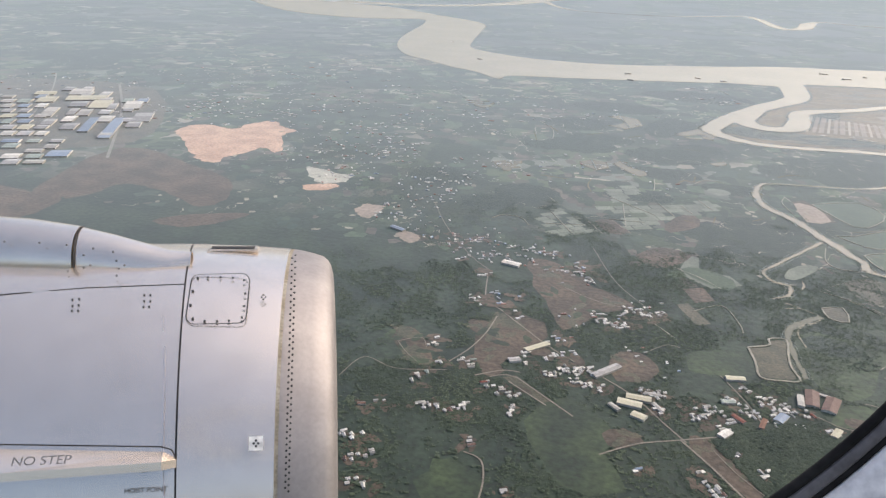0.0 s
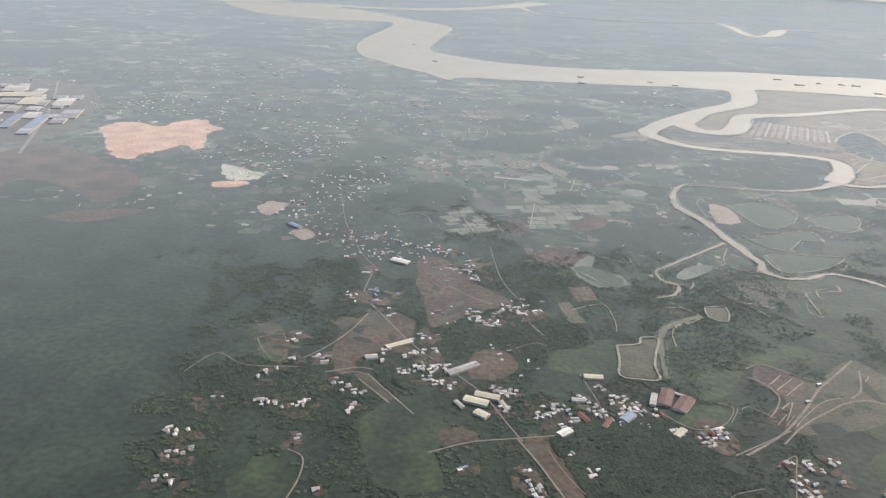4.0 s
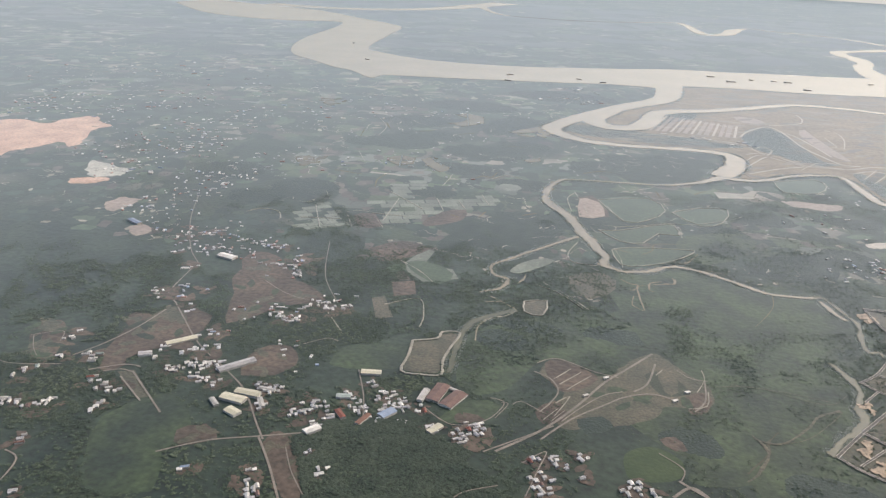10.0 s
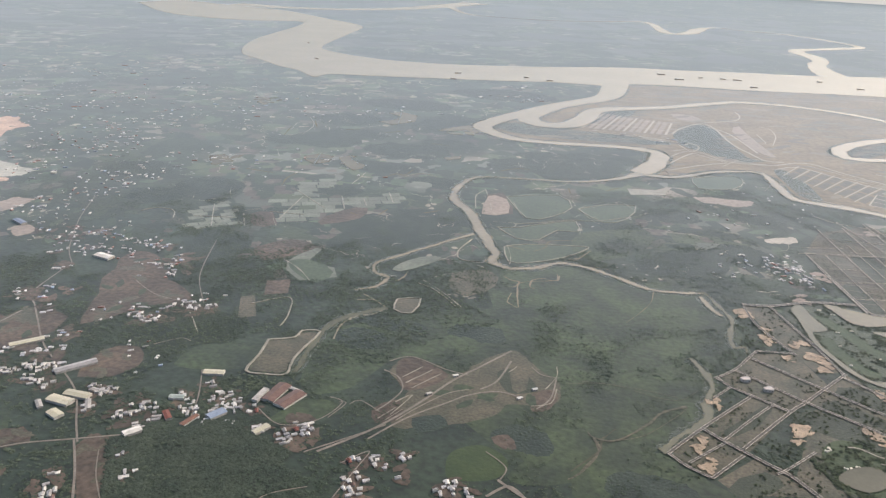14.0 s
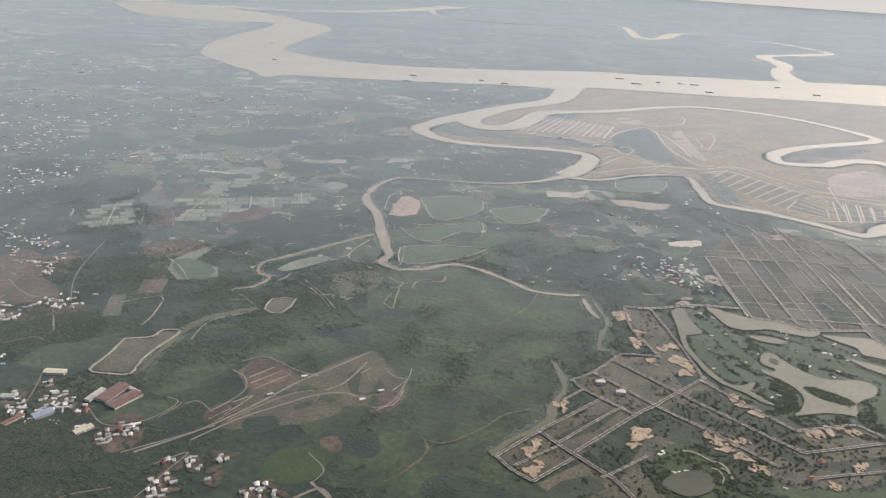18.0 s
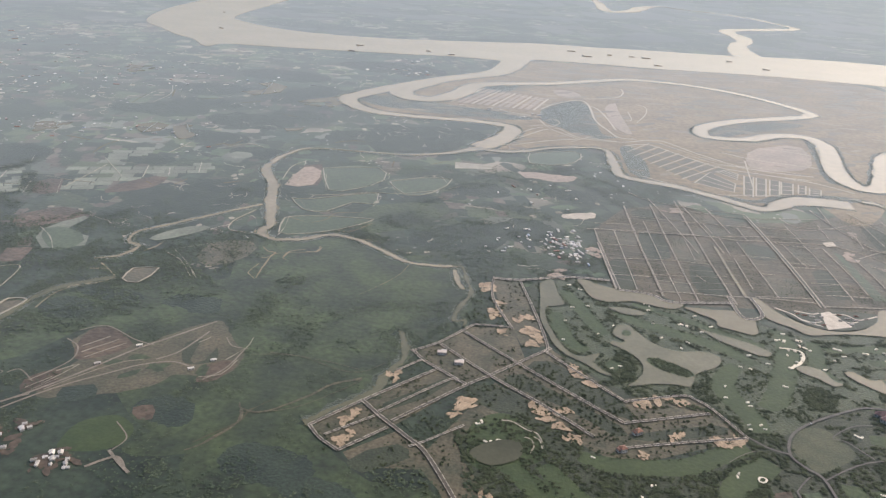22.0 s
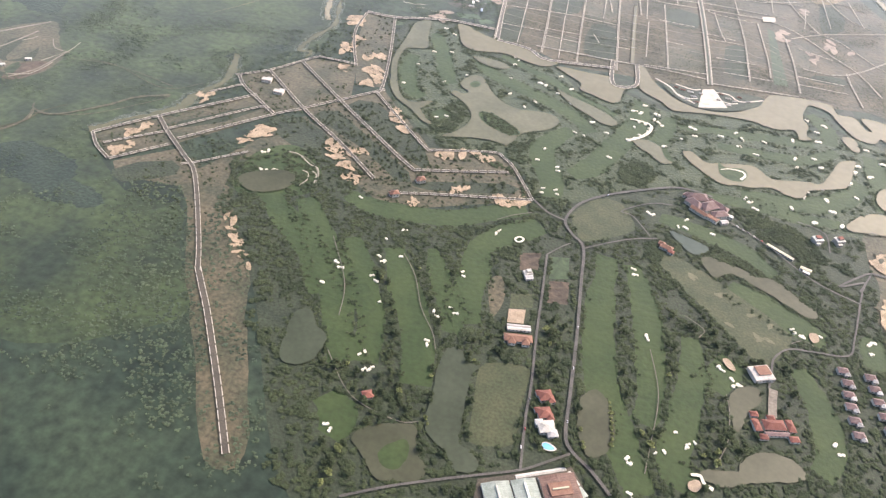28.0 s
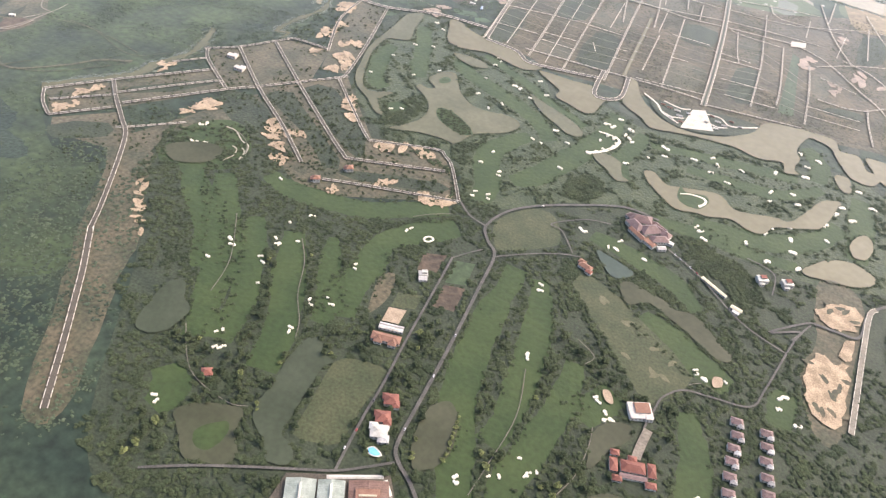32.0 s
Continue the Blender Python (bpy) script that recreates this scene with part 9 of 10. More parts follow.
# rows of trees that edge the fairways
edge = []
for line, w in WAYS:
    for side in sides(line, w * 1.05, 6):
        for a, c in zip(side[:-1], side[1:]):
            for k in range(int((c - a).length / 0.9) + 1):
                if rng.uniform() < (0.8 if a.y < 222 else 0.6):
                    p = a.lerp(c, rng.uniform())
                    edge.append((p.x + rng.normal(0, 0.7), p.y + rng.normal(0, 0.7)))
edge = np.array(edge)
wet = np.zeros(len(edge), bool)
for poly in POOLS:
    wet |= inside(edge, poly)
edge = edge[~wet]
tagged(cluster_mesh("fairway_trees", np.hstack([edge, np.full((len(edge), 1), 0.1)]), rng.uniform(0.3, 0.65, len(edge)), M_TREE, 11, low=0.6), "rows of dark trees edging the fairways", "trees", kind="stuff")
wood("estate_shrubs", "shrubs and young trees on unbuilt plots", [(5.4, 186.6), (18, 205), (30.6, 244.7), (39.1, 301.6), (53, 302.4), (70.6, 252.2), (93.6, 227.6), (117.4, 234.2), (128.9, 216.8), (94.1, 193.5), (65, 208.1), (49.4, 190), (55.1, 156.1), (22.4, 172.2)], 4800, 0.25, 0.6, 1, 0.10, -0.02, 5)
for outline, count in (([(187.6, 243.9), (204.9, 243.1), (220.7, 231.5), (222.6, 225.8), (213.6, 225.9), (197.5, 233.4)], 1500), ([(165.3, 212.3), (170.1, 211.7), (182.7, 199.1), (193.2, 189.1), (196, 187.4), (191.6, 184.3), (179.3, 194.1), (167.9, 203.5)], 1300), ([(177.2, 222.4), (181.2, 223.1), (194.9, 217.5), (211.5, 209.7), (209.2, 207.9), (194.2, 213.7), (179.1, 218.8)], 1200), ([(187, 240.3), (194.6, 239), (215.8, 221.2), (221.5, 215.7), (218.3, 213), (203.5, 222.6)], 1200),
                       ([(114.1, 246.4), (128.8, 224.3), (132.9, 214.6), (128.8, 213.9), (122, 223.7), (116.6, 233.7)], 700), ([(144.7, 213.8), (148.8, 218.7), (148.9, 209.1), (146.1, 206.4)], 250), ([(149.6, 245.4), (159.6, 252.6), (162.4, 244.1), (152.5, 238.7)], 500), ([(87.1, 245.9), (92, 254.8), (98.7, 252.7), (99.5, 241), (92.2, 236.8)], 500)):
    wood("tree_belt", "dense dark belt of trees on a golf course", outline, count, 0.45, 0.85, clumps=11, flat=0.6)
wood("estate_bushes", "bushes along overgrown estate plots", [(44.7, 214.9), (61.2, 232.1), (70, 242.8), (94.6, 224.8), (120.9, 221.2), (123, 216.6), (90.2, 203.4), (77, 197.7), (58.2, 206.9)], 1300, 0.3, 0.65, 1, 0.14, -0.12, 6)
wood("woodland", "dense dark woodland beside a village", [(-146.9, 149.2), (-142.8, 157.1), (-117.1, 165.9), (-103.8, 159.5), (-90.5, 146.8), (-87.5, 134.8), (-132.9, 120.9)], 6500, 0.5, 1.0, flat=0.55, material=M_DARKTREE)
wood("woodland", "dense dark woodland", [(-298.1, 217.6), (-281, 243.7), (-246.7, 256.3), (-228.8, 188.1), (-239.8, 179.7), (-263.8, 185.4), (-267.9, 165.6), (-269.6, 148.6)], 5000, 0.4, 0.9, 1, 0.07, 0.0, flat=0.5, material=M_HAZETREE)
wood("woodland", "dark woodland with scattered trees", [(-270.5, 148.3), (-215.5, 175), (-175, 158.5), (-117.4, 200.2), (-105.2, 168.4), (-137.3, 120.2), (-243.9, 86.2)], 12000, 0.4, 0.9, 1, 0.06, -0.1, 5, flat=0.55, material=M_HAZETREE)
wood("woodland", "dark woodland along a creek", [(25.3, 475.4), (95.9, 460.8), (126.3, 450.6), (30.5, 289.7), (26.6, 311.7), (-0.4, 311.8), (-16.4, 330.3), (-15.2, 371.4)], 8000, 0.35, 0.7, 1, 0.05, -0.02, 5, flat=0.45, material=M_HAZETREE)
wood("woodland", "trees and scrub around fields", [(-190.5, 262), (-94.1, 284), (-47.1, 265.3), (-87.6, 213.7), (-103.1, 185.7), (-152.2, 162.9)], 9000, 0.35, 0.8, 1, 0.05, 0.02, 5, flat=0.5, material=M_HAZETREE)
wood("woodland", "low scrub in marshland", [(-89.6, 170.2), (-82.3, 209.9), (-48.3, 241.9), (14.4, 282), (32, 249.6), (16.3, 184.6), (-21.2, 154.5), (-76.4, 138.8)], 9000, 0.25, 0.55, 1, 0.06, 0.08, 5, flat=0.6, material=M_HAZETREE)
wood("woodland", "trees between village and fields", [(-408.9, 442.9), (-297.1, 408.8), (-182, 302.9), (-126.5, 243.9), (-176.4, 188.4), (-226, 231.3), (-292.5, 277.8)], 14000, 0.4, 0.8, 1, 0.03, -0.02, 4, flat=0.4, material=M_HAZETREE)
wood("bank_trees", "trees along a creek bank", [(-85.1, 449.1), (6, 492.3), (82.9, 520.8), (89.5, 461.7), (22.8, 405.1), (-36.3, 419.1)], 4000, 0.35, 0.7, 1, 0.04, 0.05, 5, flat=0.45, material=M_HAZETREE)


def within(points, names):
    hit = np.zeros(len(points), bool)
    for name in names:
        for poly in OPEN[name]:
            hit |= inside(points, poly)
    return hit


# trees and scrub over all the near country, thick in some places and open in others
p = rng.uniform((-345, 60), (112, 400), (150000, 2))
p = p[p[:, 1] > 60 + 0.28 * np.abs(p[:, 0] + 40)]
d = np.array([noise.noise(Vector((x * 0.028, y * 0.028, 1.3))) + 0.7 * noise.noise(Vector((x * 0.10, y * 0.10, 6.1))) for x, y in p])
d += np.where(within(p, ("marsh",)), -0.42, 0.0) - np.clip((p[:, 1] - 270) / 200, 0, 0.6) - np.clip((-p[:, 0] - 215) / 160, 0, 0.7)
p = p[(d + rng.normal(0, 0.15, len(p)) > 0.02) & ~within(p, ("golf_course", "estate_ground", "estate_plots", "building_site"))]
p = p[free(p)][:46000]
tagged(cluster_mesh("country_trees", np.hstack([p, np.full((len(p), 1), 0.05)]), rng.uniform(0.28, 0.72, len(p)), M_HAZETREE, 4, low=0.55), "trees and scrub scattered over flat country", "trees", kind="stuff")

# trees that fringe the creeks
line = np.array(BANKS)
line = line[(line[:, 1] < 640) & (np.abs(line[:, 0]) < 300)]
p = np.repeat(line, 5, 0)
far = np.clip(p[:, 1] / 400, 0.6, 1.5)
p = p + rng.normal(0, 0.55, p.shape) * far[:, None]
keep = np.array([noise.noise(Vector((x * 0.07, y * 0.07, 4.4))) for x, y in p]) + rng.normal(0, 0.25, len(p)) > -0.02
p, far = p[keep], far[keep]
tagged(cluster_mesh("creek_trees", np.hstack([p, np.full((len(p), 1), 0.06)]), rng.uniform(0.3, 0.62, len(p)) * far, M_HAZETREE, 4, low=0.5), "trees and mangrove fringing silty creeks", "trees", kind="stuff")

# young trees and scrub on the plots of the estate
p = rng.uniform((80, 300), (290, 460), (30000, 2))
p = p[within(p, ("estate_ground",))]
d = np.array([noise.noise(Vector((x * 0.07, y * 0.07, 7.7))) for x, y in p])
p = p[d + rng.normal(0, 0.2, len(p)) > 0.02]
p = p[free(p)][:7000]
tagged(cluster_mesh("estate_scrub", np.hstack([p, np.full((len(p), 1), 0.06)]), rng.uniform(0.22, 0.5, len(p)), M_TREE, 3, low=0.5), "dark scrub and young trees on empty plots", "scrub", kind="stuff")

# trees on the island of the lake
p = rng.uniform((101, 245), (118, 257), (1500, 2))
p = p[inside(p, ISLE)][:170]
tagged(cluster_mesh("island_trees", np.hstack([p, np.full((len(p), 1), 0.3)]), rng.uniform(0.35, 0.75, len(p)), M_TREE, 10, low=0.6), "dark trees on a lake island", "trees", kind="stuff")

# bushes that fringe the ponds of the golf course
rim = []
for k, poly in enumerate(POOLS):
    for a, b in zip(poly, np.roll(poly, -1, axis=0)):
        for _ in range(int(np.hypot(*(b - a)) / 0.35) + 1):
            q = a + (b - a) * rng.uniform()
            if noise.noise(Vector((q[0] * 0.15, q[1] * 0.15, 3.3))) + rng.normal(0, 0.1) > -0.02:
                rim.append(q + rng.normal(0, 0.35, 2))
rim = np.array(rim)
wet = np.zeros(len(rim), bool)
for poly in POOLS:
    wet |= inside(rim, poly)
rim = rim[~wet]
tagged(cluster_mesh("pond_bushes", np.hstack([rim, np.full((len(rim), 1), 0.08)]), rng.uniform(0.22, 0.5, len(rim)), M_TREE, 6, low=0.6), "dark bushes fringing golf course ponds", "bushes", kind="stuff")

# small far fields, pools and channels between the villages and the river
PLOTS = np.zeros((0, 4))  # centre, reach and layer of every small plot so far


def parcels(name, label, count, low, high, box_, material, seed, keep):
    """Many small plots, each an uneven outline at its own slight height."""
    global PLOTS
    pick = np.random.default_rng(seed)
    c = pick.uniform(box_[0], box_[1], (count * 6, 2))
    g = np.array([noise.noise(Vector((x * 0.012, y * 0.012, seed))) + 0.5 * noise.noise(Vector((x * 0.04, y * 0.04, seed + 3))) for x, y in c])
    c = c[(g + pick.normal(0, 0.12, len(c)) - np.clip((-c[:, 0] - 330) / 600, 0, 0.22) > keep) & ~within(c, ("reclaimed_land", "estate_ground", "golf_course", "marsh"))]
    c = c[free(c)][:count]
    verts, faces = [], []
    for k, (x, y) in enumerate(c):
        a = 0.45 + 0.5 * noise.noise(Vector((x * 0.006, y * 0.006, 2.2))) + pick.choice([0, math.pi / 2]) + pick.normal(0, 0.12)
        far = max(0.7, y / 450)
        l, w, n = pick.uniform(low, high) * far, pick.uniform(low, high) * far * 0.62, pick.integers(5, 9)
        ring = (np.arange(n) + pick.uniform(-0.25, 0.25, n)) * 2 * math.pi / n
        reach = math.hypot(l, w) * 0.5
        under = PLOTS[np.hypot(PLOTS[:, 0] - x, PLOTS[:, 1] - y) < PLOTS[:, 2] + reach, 3]
        layer = next(i for i in range(99) if i not in under)
        if layer > 4:
            continue
        PLOTS = np.vstack((PLOTS, (x, y, reach, layer)))
        o, z = len(verts), 0.0012 + 0.0021 * layer
        for t in ring:
            u, v = math.cos(t), math.sin(t)
            m = 1 / max(abs(u), abs(v)) ** 0.7 * pick.uniform(0.75, 1.1)
            u, v = u * m * l / 2, v * m * w / 2
            verts.append((x + u * math.cos(a) - v * math.sin(a), y + u * math.sin(a) + v * math.cos(a), z))
        faces.append(tuple(range(o, len(verts))))
    tagged(mesh_ob(name, verts, faces, material), label, "fields", kind="stuff")


FARM = ((-760, 270), (130, 900))
parcels("far_fields", "small dark green fields far off", 1100, 9, 24, FARM, mat("far_green_field", (0.020, 0.037, 0.025), (0.036, 0.056, 0.034), 0.03, island=0.35, sheen=0.8), 11, -0.05)
parcels("far_fields", "small bright green fields far off", 420, 8, 20, FARM, mat("far_bright_field", (0.040, 0.068, 0.036), (0.058, 0.084, 0.044), 0.03, island=0.3, sheen=0.8), 12, 0.0)
parcels("far_fields", "small brown fallow fields far off", 330, 7, 18, FARM, mat("far_fallow_field", (0.060, 0.054, 0.042), (0.105, 0.089, 0.066), 0.03, island=0.35, sheen=0.8), 13, 0.0)
parcels("far_pools", "small pale wet plots and pools far off", 300, 3, 8, FARM, mat("far_wet_plot", (0.17, 0.162, 0.122), (0.30, 0.278, 0.215), 0.03, island=0.35, sheen=0.6), 14, 0.06)
# The next two field colours have grey-blue haze mixed in.
parcels("far_fields", "hazy fields beyond the villages", 700, 14, 40, ((-1500, 850), (-260, 2200)), mat("haze_tinted_field", (0.026, 0.038, 0.033), (0.078, 0.083, 0.070), 0.006, island=0.4, sheen=0.8), 15, 0.0)
parcels("far_fields", "hazy fields beyond the river", 260, 14, 42, ((-420, 1230), (700, 2400)), mat("haze_tinted_meadow", (0.030, 0.039, 0.033), (0.058, 0.062, 0.050), 0.006, island=0.35, sheen=0.85), 16, 0.05)

# weedy patches on the reclaimed flats
pick = np.random.default_rng(31)
c = pick.uniform((-110, 460), (380, 960), (2600, 2))
c = c[within(c, ("reclaimed_land",))]
c = c[free(c)][:520]
verts, faces = [], []
for k, (x, y) in enumerate(c):
    a, r, n = pick.uniform(-0.3, 0.9), pick.uniform(3, 14) * y / 600, 9
    o, z = len(verts), 0.0303 + 0.0000417 * k
    for i in range(n):
        w, m = i / n * 2 * math.pi, pick.uniform(0.55, 1.1)
        u, v = r * m * math.cos(w), r * 0.3 * m * math.sin(w)
        verts.append((x + u * math.cos(a) - v * math.sin(a), y + u * math.sin(a) + v * math.cos(a), z))
    faces.append(tuple(range(o, o + n)))
tagged(mesh_ob("flat_weeds", verts, faces, mat("weedy_flat", (0.080, 0.074, 0.042), (0.165, 0.128, 0.076), 0.02, island=0.3)), "weedy and sandy patches on reclaimed flats", "weeds", kind="stuff")

pick = np.random.default_rng(21)
c = pick.uniform(*FARM, (2600, 2))
g = np.array([noise.noise(Vector((x * 0.012, y * 0.012, 14))) for x, y in c])
c = c[(g > -0.05) & ~within(c, ("reclaimed_land", "estate_ground", "golf_course", "marsh"))]
c = c[free(c)][:420]
verts, faces = [], []
for k, (x, y) in enumerate(c):
    a, far, z = pick.uniform(0, 6.28), max(0.7, y / 450), 0.09 + 0.000107 * k
    w, steps = pick.uniform(0.12, 0.36) * far, pick.integers(4, 9)
    q = np.array([x, y])
    for i in range(steps + 1):
        e = np.array([-math.sin(a), math.cos(a)]) * w * pick.uniform(0.15, 1.4) * (0.4 if i in (0, steps) else 1)
        verts += [(*(q + e), z), (*(q - e), z)]
        if i:
            o = len(verts)
            faces.append((o - 4, o - 3, o - 1, o - 2))
        a += pick.normal(0, 0.8)
        q = q + np.array([math.cos(a), math.sin(a)]) * pick.uniform(1.2, 3.4) * far
tagged(mesh_ob("far_channels", verts, faces, mat("pale_channel", (0.30, 0.285, 0.225), (0.40, 0.375, 0.30), 0.05, sheen=0.6)), "thin pale channels between far fields", "channels", kind="stuff")

# ---- the aircraft's engine, standing where the flight begins ----
M_COWL = mat("silver_grey_paint", (0.85, 0.745, 0.63), (0.88, 0.775, 0.66), 6.0, 0.24, 0.0, 0.5, metal=0.8, grain=0.03)
M_LIP = mat("brushed_aluminium", (0.33, 0.30, 0.28), (0.39, 0.355, 0.33), 30.0, 0.6, 0.0, 0.5, metal=0.8, grain=0.06)
M_SEAM = mat("dark_sealant", (0.03, 0.03, 0.03), (0.05, 0.045, 0.04), 40.0, 0.7, 0.0)
M_CHIP = mat("worn_sealant", (0.30, 0.25, 0.17), (0.42, 0.37, 0.28), 60.0, 0.7, 0.0)
START = pose(-181.18, -60.67, 137.59, 68.089, 0, 14.322) @ pose(0, 0, 0, 0, 0, 2.316)
FOCAL, DEEP, AXIS, YAW = 1340.5, 0.75, 784.0, radians(9.5)
PX = DEEP / FOCAL
SEAT = Matrix.Translation((-194 * PX, -(AXIS - 441) * PX, -DEEP)) @ Matrix.Rotation(YAW, 4, "Y")
nacelle = new("engine_nacelle")
nacelle.matrix_world = START @ SEAT
tagged(nacelle, "silver-grey jet engine nacelle with a bare metal intake lip", "jet engine")


def turned(name, profile, material, label="", seg=128):
    """A body of revolution round the engine's axis, from rows of station and radius."""
    bm = bmesh.new()
    rings = [[bm.verts.new(((s + k * math.sin(a)) * PX, r * PX * math.cos(a), r * PX * math.sin(a))) for a in np.linspace(0, 2 * math.pi, seg, endpoint=False)] for s, r, k in profile]
    for p, q in zip(rings, rings[1:]):
        for i in range(seg):
            bm.faces.new((p[i], p[(i + 1) % seg], q[(i + 1) % seg], q[i])).smooth = True
    bmesh.ops.recalc_face_normals(bm, faces=bm.faces)
    return part(name, bm, material, nacelle, label)


turned("intake_lip", [(-60, 222, 0), (-20, 240, 0), (-5, 262, 0), (0, 284, 0), (-1, 302, 0), (-4, 314, 0), (-9, 323, 0), (-17, 330, -2), (-32, 335, -6), (-52, 340, -11), (-66, 342.5, -14)], M_LIP, "bare brushed metal intake lip")
turned("intake_duct", [(-60, 222, 0), (-300, 205, 0)], M_SEAM, "dark intake duct")
turned("lip_seal", [(-66, 342, -14), (-71, 342.7, -14)], M_CHIP, "worn tan sealant strip")
turned("fan_cowl", [(-71, 343.5, -14), (-150, 349, 8), (-235, 352, 30)], M_COWL)
turned("cowl_seam", [(-235, 351, 30), (-237.5, 351, 30)], M_SEAM)
turned("reverser_cowl", [(-237.5, 352, 30), (-420, 352, 0), (-640, 350, 0), (-900, 336, 0), (-1050, 318, 0)], M_COWL)


def on_cowl(u, v, r=353.0):
    """The place on the cowl's side along a line of sight, and the outward turn there."""
    back = SEAT.inverted()
    d = back.to_3x3() @ Vector(((u - 784) / FOCAL, -(v - 441) / FOCAL, -1))
    o = back.translation
    a, b, c = d.y ** 2 + d.z ** 2, 2 * (o.y * d.y + o.z * d.z), o.y ** 2 + o.z ** 2 - (r * PX) ** 2
    k = (-b - math.sqrt(max(b * b - 4 * a * c, 0))) / (2 * a)
    p = o + d * k
    n = Vector((0, p.y, p.z)).normalized()
    side = Vector((1, 0, 0))
    m = Matrix.Translation(p) @ Matrix((side, n.cross(side), n)).transposed().to_4x4()
    return m


def dots(name, spots, size, material, label=""):
    for u, v in spots:
        bm = bmesh.new()
        bmesh.ops.create_cone(bm, segments=8, radius1=size * PX, radius2=size * PX * 0.9, depth=0.0008, cap_ends=True, matrix=on_cowl(u, v, 353 if u < 500 else 349))
        part(name, bm, material, nacelle, label)


def strip(name, pts, wide, material, r=353.6):
    """A thin line laid on the cowl."""
    bm = bmesh.new()
    row = [on_cowl(u, v, r) for u, v in pts]
    for p, q in zip(row, row[1:]):
        a, b = p.translation, q.translation
        n = (p.to_3x3() @ Vector((0, 0, 1)) + q.to_3x3() @ Vector((0, 0, 1))).normalized()
        s = (b - a).cross(n).normalized() * wide * PX / 2
        bm.faces.new([bm.verts.new(c) for c in (a - s, a + s, b + s, b - s)])
    part(name, bm, material, nacelle)


ring = []
for cx, cy, a0 in ((428, 498, -90), (422, 558, 0), (343, 560, 90), (352, 500, 180)):
    ring += [(cx + 14 * math.cos(radians(a0 + t)), cy + 14 * math.sin(radians(a0 + t))) for t in (0, 30, 60, 90)]
strip("access_panel", ring + ring[:1], 1.5, M_SEAM)
dots("fastener", [(350, 492), (368, 491), (390, 491), (412, 492), (432, 496), (434, 520), (432, 542), (428, 562), (405, 568), (384, 569), (362, 569), (341, 564), (337, 540), (341, 515)], 1.9, M_SEAM)
dots("fastener", [(523 - 0.03 * (v - 450), v) for v in range(452, 880, 11)] + [(517 - 0.03 * (v - 450), v + 5) for v in range(452, 870, 11)], 1.6, M_SEAM)
dots("fastener", [(463, 526), (470, 526), (466, 522), (466, 530), (255, 522), (266, 522), (255, 533), (266, 533), (254, 543), (264, 543), (128, 530), (140, 529), (128, 541), (139, 540), (127, 550), (138, 550)], 1.4, M_SEAM)
bm = bmesh.new()
bmesh.ops.create_cube(bm, size=1, matrix=on_cowl(453, 785) @ Matrix.Diagonal((18 * PX, 18 * PX, 0.0006, 1)))
plate = part("marking_plate", bm, mat("white_plate", (0.85, 0.82, 0.74), (0.88, 0.85, 0.78), 20, 0.5, 0.0), nacelle, "small cream marking plate")
dots("fastener", [(449, 785), (457, 785), (453, 780), (453, 790)], 1.8, M_SEAM)
strip("panel_line", [(288, 560), (292, 640), (291, 720), (289, 790), (290, 880)], 1.2, mat("faint_line", (0.42, 0.40, 0.42), (0.46, 0.44, 0.45), 20, 0.6, 0.0))

# vent slot on the crown
bm = bmesh.new()
bmesh.ops.create_cube(bm, size=1, matrix=on_cowl(413, 440, 352.5) @ Matrix.Diagonal((80 * PX, 26 * PX, 0.002, 1)))
vent = part("vent", bm, M_COWL, nacelle)
bm = bmesh.new()
bmesh.ops.create_cube(bm, size=1, matrix=on_cowl(413, 440, 353.5) @ Matrix.Diagonal((68 * PX, 16 * PX, 0.002, 1)))
part("vent_opening", bm, M_SEAM, vent, "dark vent opening")

# strake along the side, with its lettering
bm = bmesh.new()
root = [on_cowl(u, v, 353).translation for u, v in ((312, 812), (290, 800), (0, 795), (-200, 793))]
tip = [on_cowl(u, v, r).translation for u, v, r in ((312, 813, 354), (285, 818, 374), (0, 838, 392), (-200, 846, 400))]
up = [bm.verts.new(p) for p in root]
out = [bm.verts.new(p) for p in tip]
low = [bm.verts.new(p - Vector((0, 0.006, 0.0))) for p in tip]
for i in range(3):
    bm.faces.new((up[i], up[i + 1], out[i + 1], out[i]))
    bm.faces.new((out[i], out[i + 1], low[i + 1], low[i]))
    bm.faces.new((low[i], low[i + 1], up[i + 1], up[i]))
strake = part("strake", bm, M_COWL, nacelle, "sharp-edged grey strake")
strip("strake_seam", [(312, 812), (303, 796), (285, 791), (0, 787)], 1.6, M_SEAM)
strip("strake_seam", [(312, 813), (300, 828), (250, 836)], 1.4, M_SEAM)


def lettering(words, m, size, parent):
    cu = bpy.data.curves.new("lettering", "FONT")
    cu.body, cu.size, cu.align_x, cu.align_y = words, size, "CENTER", "CENTER"
    tmp = new("lettering", cu)
    me = bpy.data.meshes.new_from_object(tmp)
    bpy.data.objects.remove(tmp)
    me.transform(m)
    me.materials.clear()
    me.materials.append(mat("dark_lettering", (0.10, 0.10, 0.10), (0.14, 0.14, 0.14), 30, 0.6, 0.0))
    ob = new("lettering", me)
    ob.parent = parent


lettering("NO STEP", on_cowl(75, 820, 384) @ Matrix.Rotation(-0.55, 4, "X") @ Matrix.Translation((0, 0, 0.003)), 17 * PX, strake)
lettering("HOIST POINT", on_cowl(258, 868) @ Matrix.Translation((0, 0, 0.0006)), 8.5 * PX, nacelle)

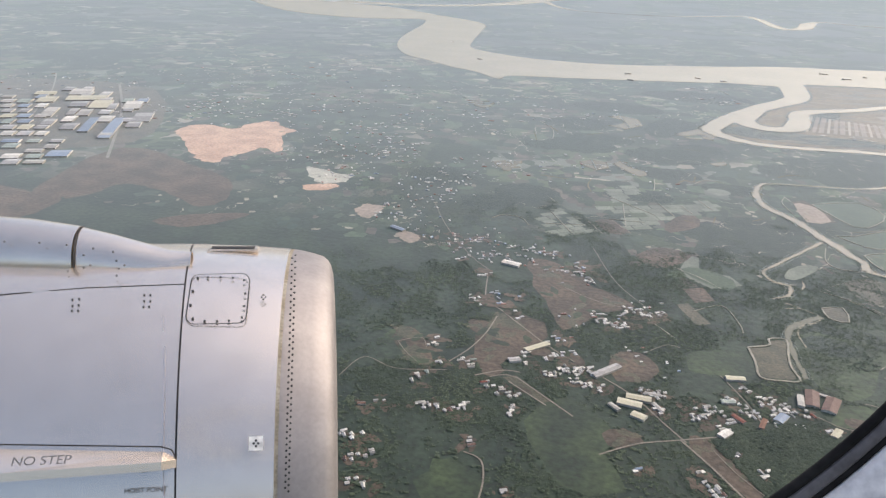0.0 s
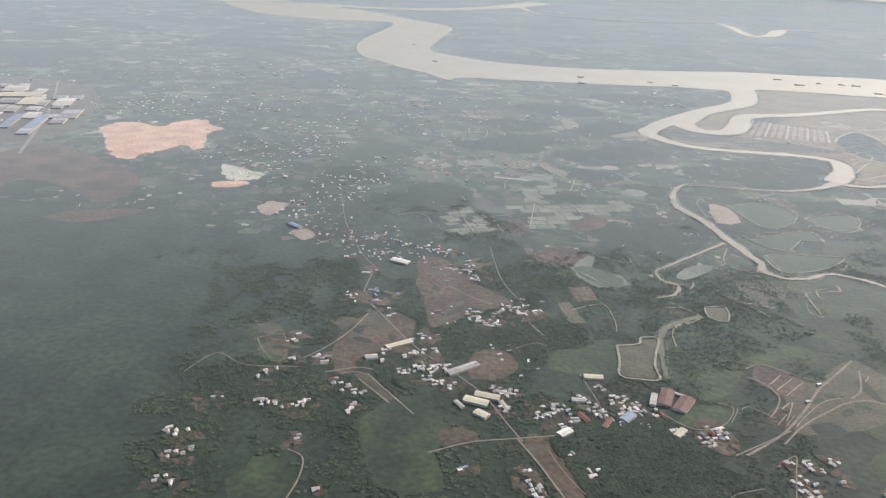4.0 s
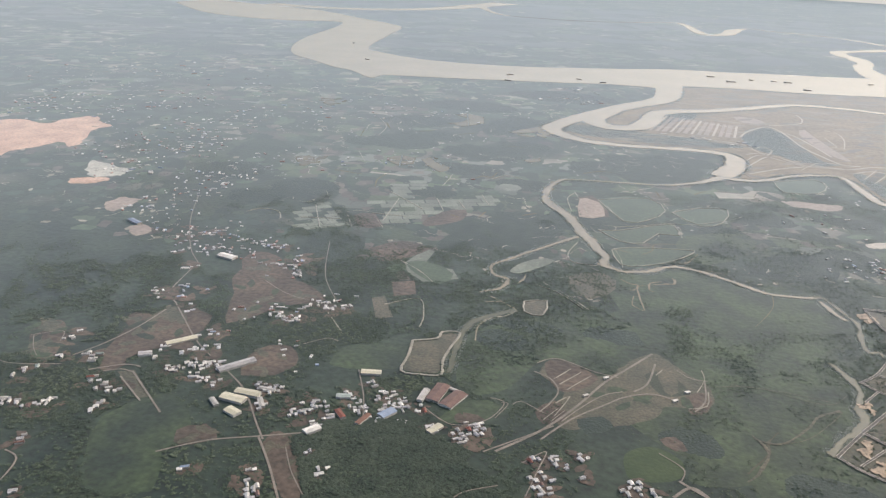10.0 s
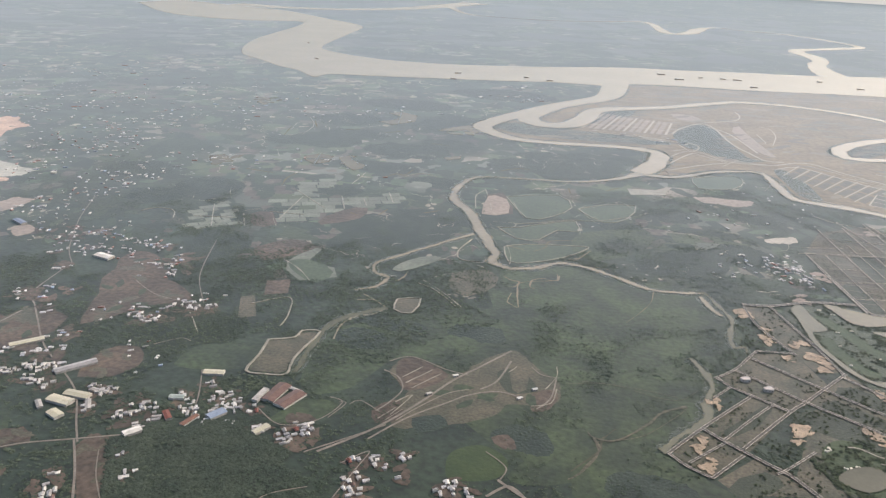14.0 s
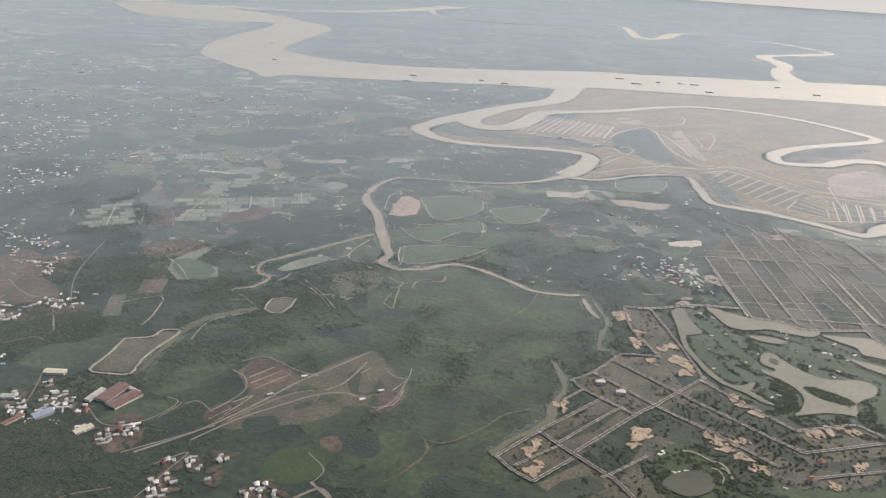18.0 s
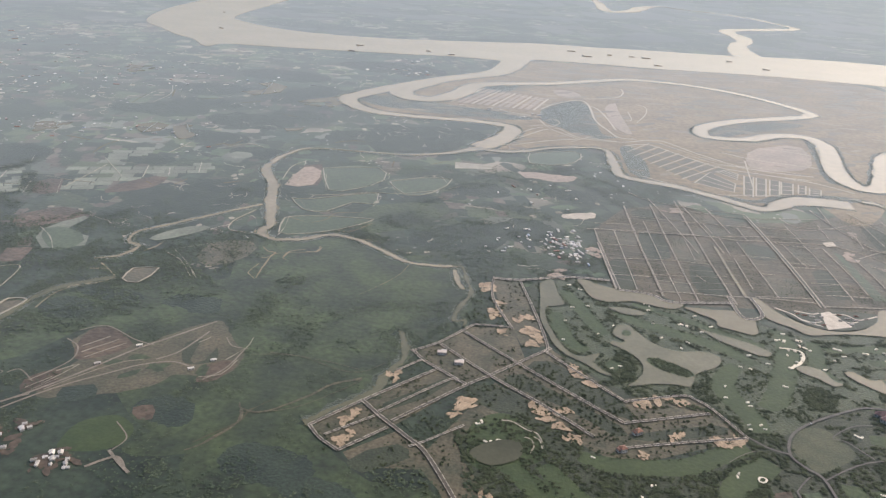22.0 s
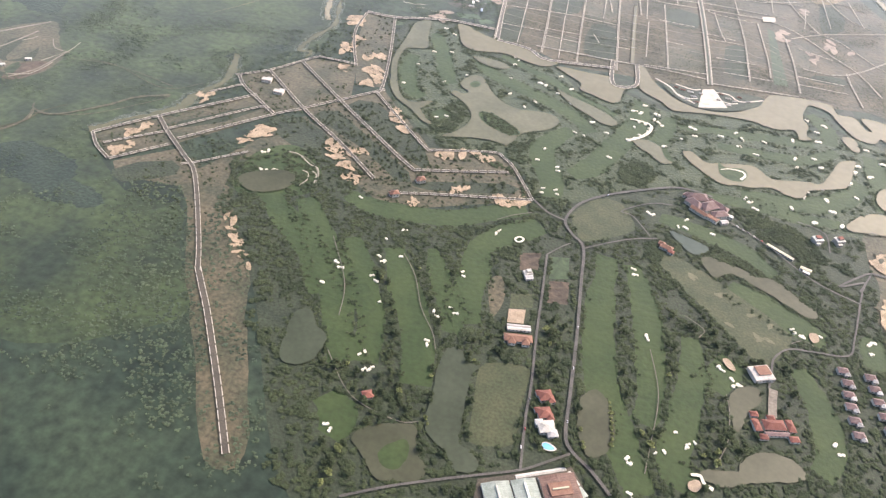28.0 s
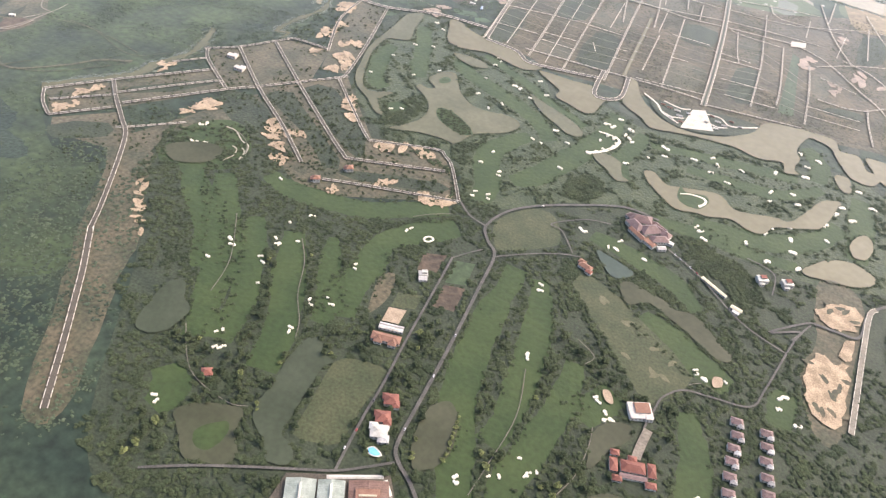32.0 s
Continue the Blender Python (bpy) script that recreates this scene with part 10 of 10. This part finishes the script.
# pylon fairing on the crown
def fairing(name, rows, parent):
    """A tapered body from rows of station, middle height, half height and half depth."""
    bm = bmesh.new()
    rings = []
    for u, v, h, w in rows:
        c = SEAT.inverted() @ (Vector(((u - 784) / FOCAL, -(v - 441) / FOCAL, -1)) * 0.655)
        rings.append([bm.verts.new(c + Vector((0, h * PX * math.cos(a), w * PX * math.sin(a)))) for a in np.linspace(0, 2 * math.pi, 40, endpoint=False)])
    for p, q in zip(rings, rings[1:]):
        for i in range(40):
            bm.faces.new((p[i], p[(i + 1) % 40], q[(i + 1) % 40], q[i])).smooth = True
    bmesh.ops.recalc_face_normals(bm, faces=bm.faces)
    return part(name, bm, M_COWL, parent)


fairing("pylon_nose", [(340, 466, 18, 16), (300, 474, 28, 26), (260, 472, 36, 34), (205, 466, 44, 40), (150, 460, 50, 46)], nacelle)
fairing("pylon_joint", [(149, 460, 50.6, 47), (146.5, 460, 51, 50)], nacelle).data.materials[0] = M_SEAM
fairing("pylon_fairing", [(146, 460, 52, 56), (60, 456, 60, 62), (-60, 452, 64, 66), (-260, 448, 68, 68)], nacelle)
strip("pylon_edge", [(330, 503), (150, 510), (0, 522), (-100, 530)], 2.5, M_SEAM, 352)

M_DULL = mat("dark_rivet", (0.10, 0.09, 0.09), (0.16, 0.15, 0.14), 30, 0.5, 0.0)
for u, v in ((30, 488), (75, 486), (120, 481), (70, 430), (118, 434), (206, 488), (206, 462), (165, 440), (200, 446), (160, 470), (220, 470), (8, 428), (210, 476), (148, 452), (148, 474)):
    p = SEAT.inverted() @ (Vector(((u - 784) / FOCAL, -(v - 441) / FOCAL, -1)) * 0.617)
    bm = bmesh.new()
    bmesh.ops.create_icosphere(bm, subdivisions=1, radius=1.8 * PX, matrix=Matrix.Translation(p))
    part("fastener", bm, M_DULL, nacelle)

# ---- the round cabin window before the eye at the start ----
NEARBY, RING = 0.1, (530, -348)
UNIT = NEARBY / FOCAL
window = new("cabin_window")
window.matrix_world = START @ Matrix.Translation(((RING[0] - 784) * UNIT, (441 - RING[1]) * UNIT, -NEARBY))
tagged(window, "round aircraft cabin window with a dark rubber rim and grey panel", "window")


def hoop(name, profile, material, label):
    """A closed ring round the line of sight, from rows of radius and height towards the eye."""
    bm = bmesh.new()
    rings = [[bm.verts.new((r * UNIT * math.cos(a), r * UNIT * math.sin(a), h)) for a in np.linspace(0, 2 * math.pi, 160, endpoint=False)] for r, h in profile]
    for p, q in zip(rings, rings[1:] + rings[:1]):
        for i in range(160):
            bm.faces.new((p[i], p[(i + 1) % 160], q[(i + 1) % 160], q[i])).smooth = True
    bmesh.ops.recalc_face_normals(bm, faces=bm.faces)
    part(name, bm, material, window, label)


M_RUBBER = mat("black_rubber", (0.012, 0.011, 0.011), (0.02, 0.019, 0.018), 60, 0.8, 0.0, 0.1)
hoop("seal", [(1486, 0), (1490, 0.0003), (1500, 0.0004), (1500, -0.0005), (1486, -0.0005)], M_RUBBER, "black rubber window seal")
hoop("retainer", [(1501, 0), (1505, 0.0004), (1522, 0.0004), (1527, 0), (1527, -0.0008), (1501, -0.0008)], mat("dark_plastic", (0.11, 0.10, 0.10), (0.13, 0.12, 0.118), 60, 0.6, 0.0), "dark grey retaining ring")
hoop("gasket", [(1528, -0.0003), (1541, -0.0003), (1541, -0.0008), (1528, -0.0008)], M_RUBBER, "thin black gasket")
hoop("panel", [(1542, 0), (1560, 0.0004), (1800, 0.001), (1800, -0.0008), (1542, -0.0008)], mat("grey_cabin_panel", (0.74, 0.70, 0.67), (0.80, 0.76, 0.73), 40, 0.55, 0.0), "pale grey cabin panel")
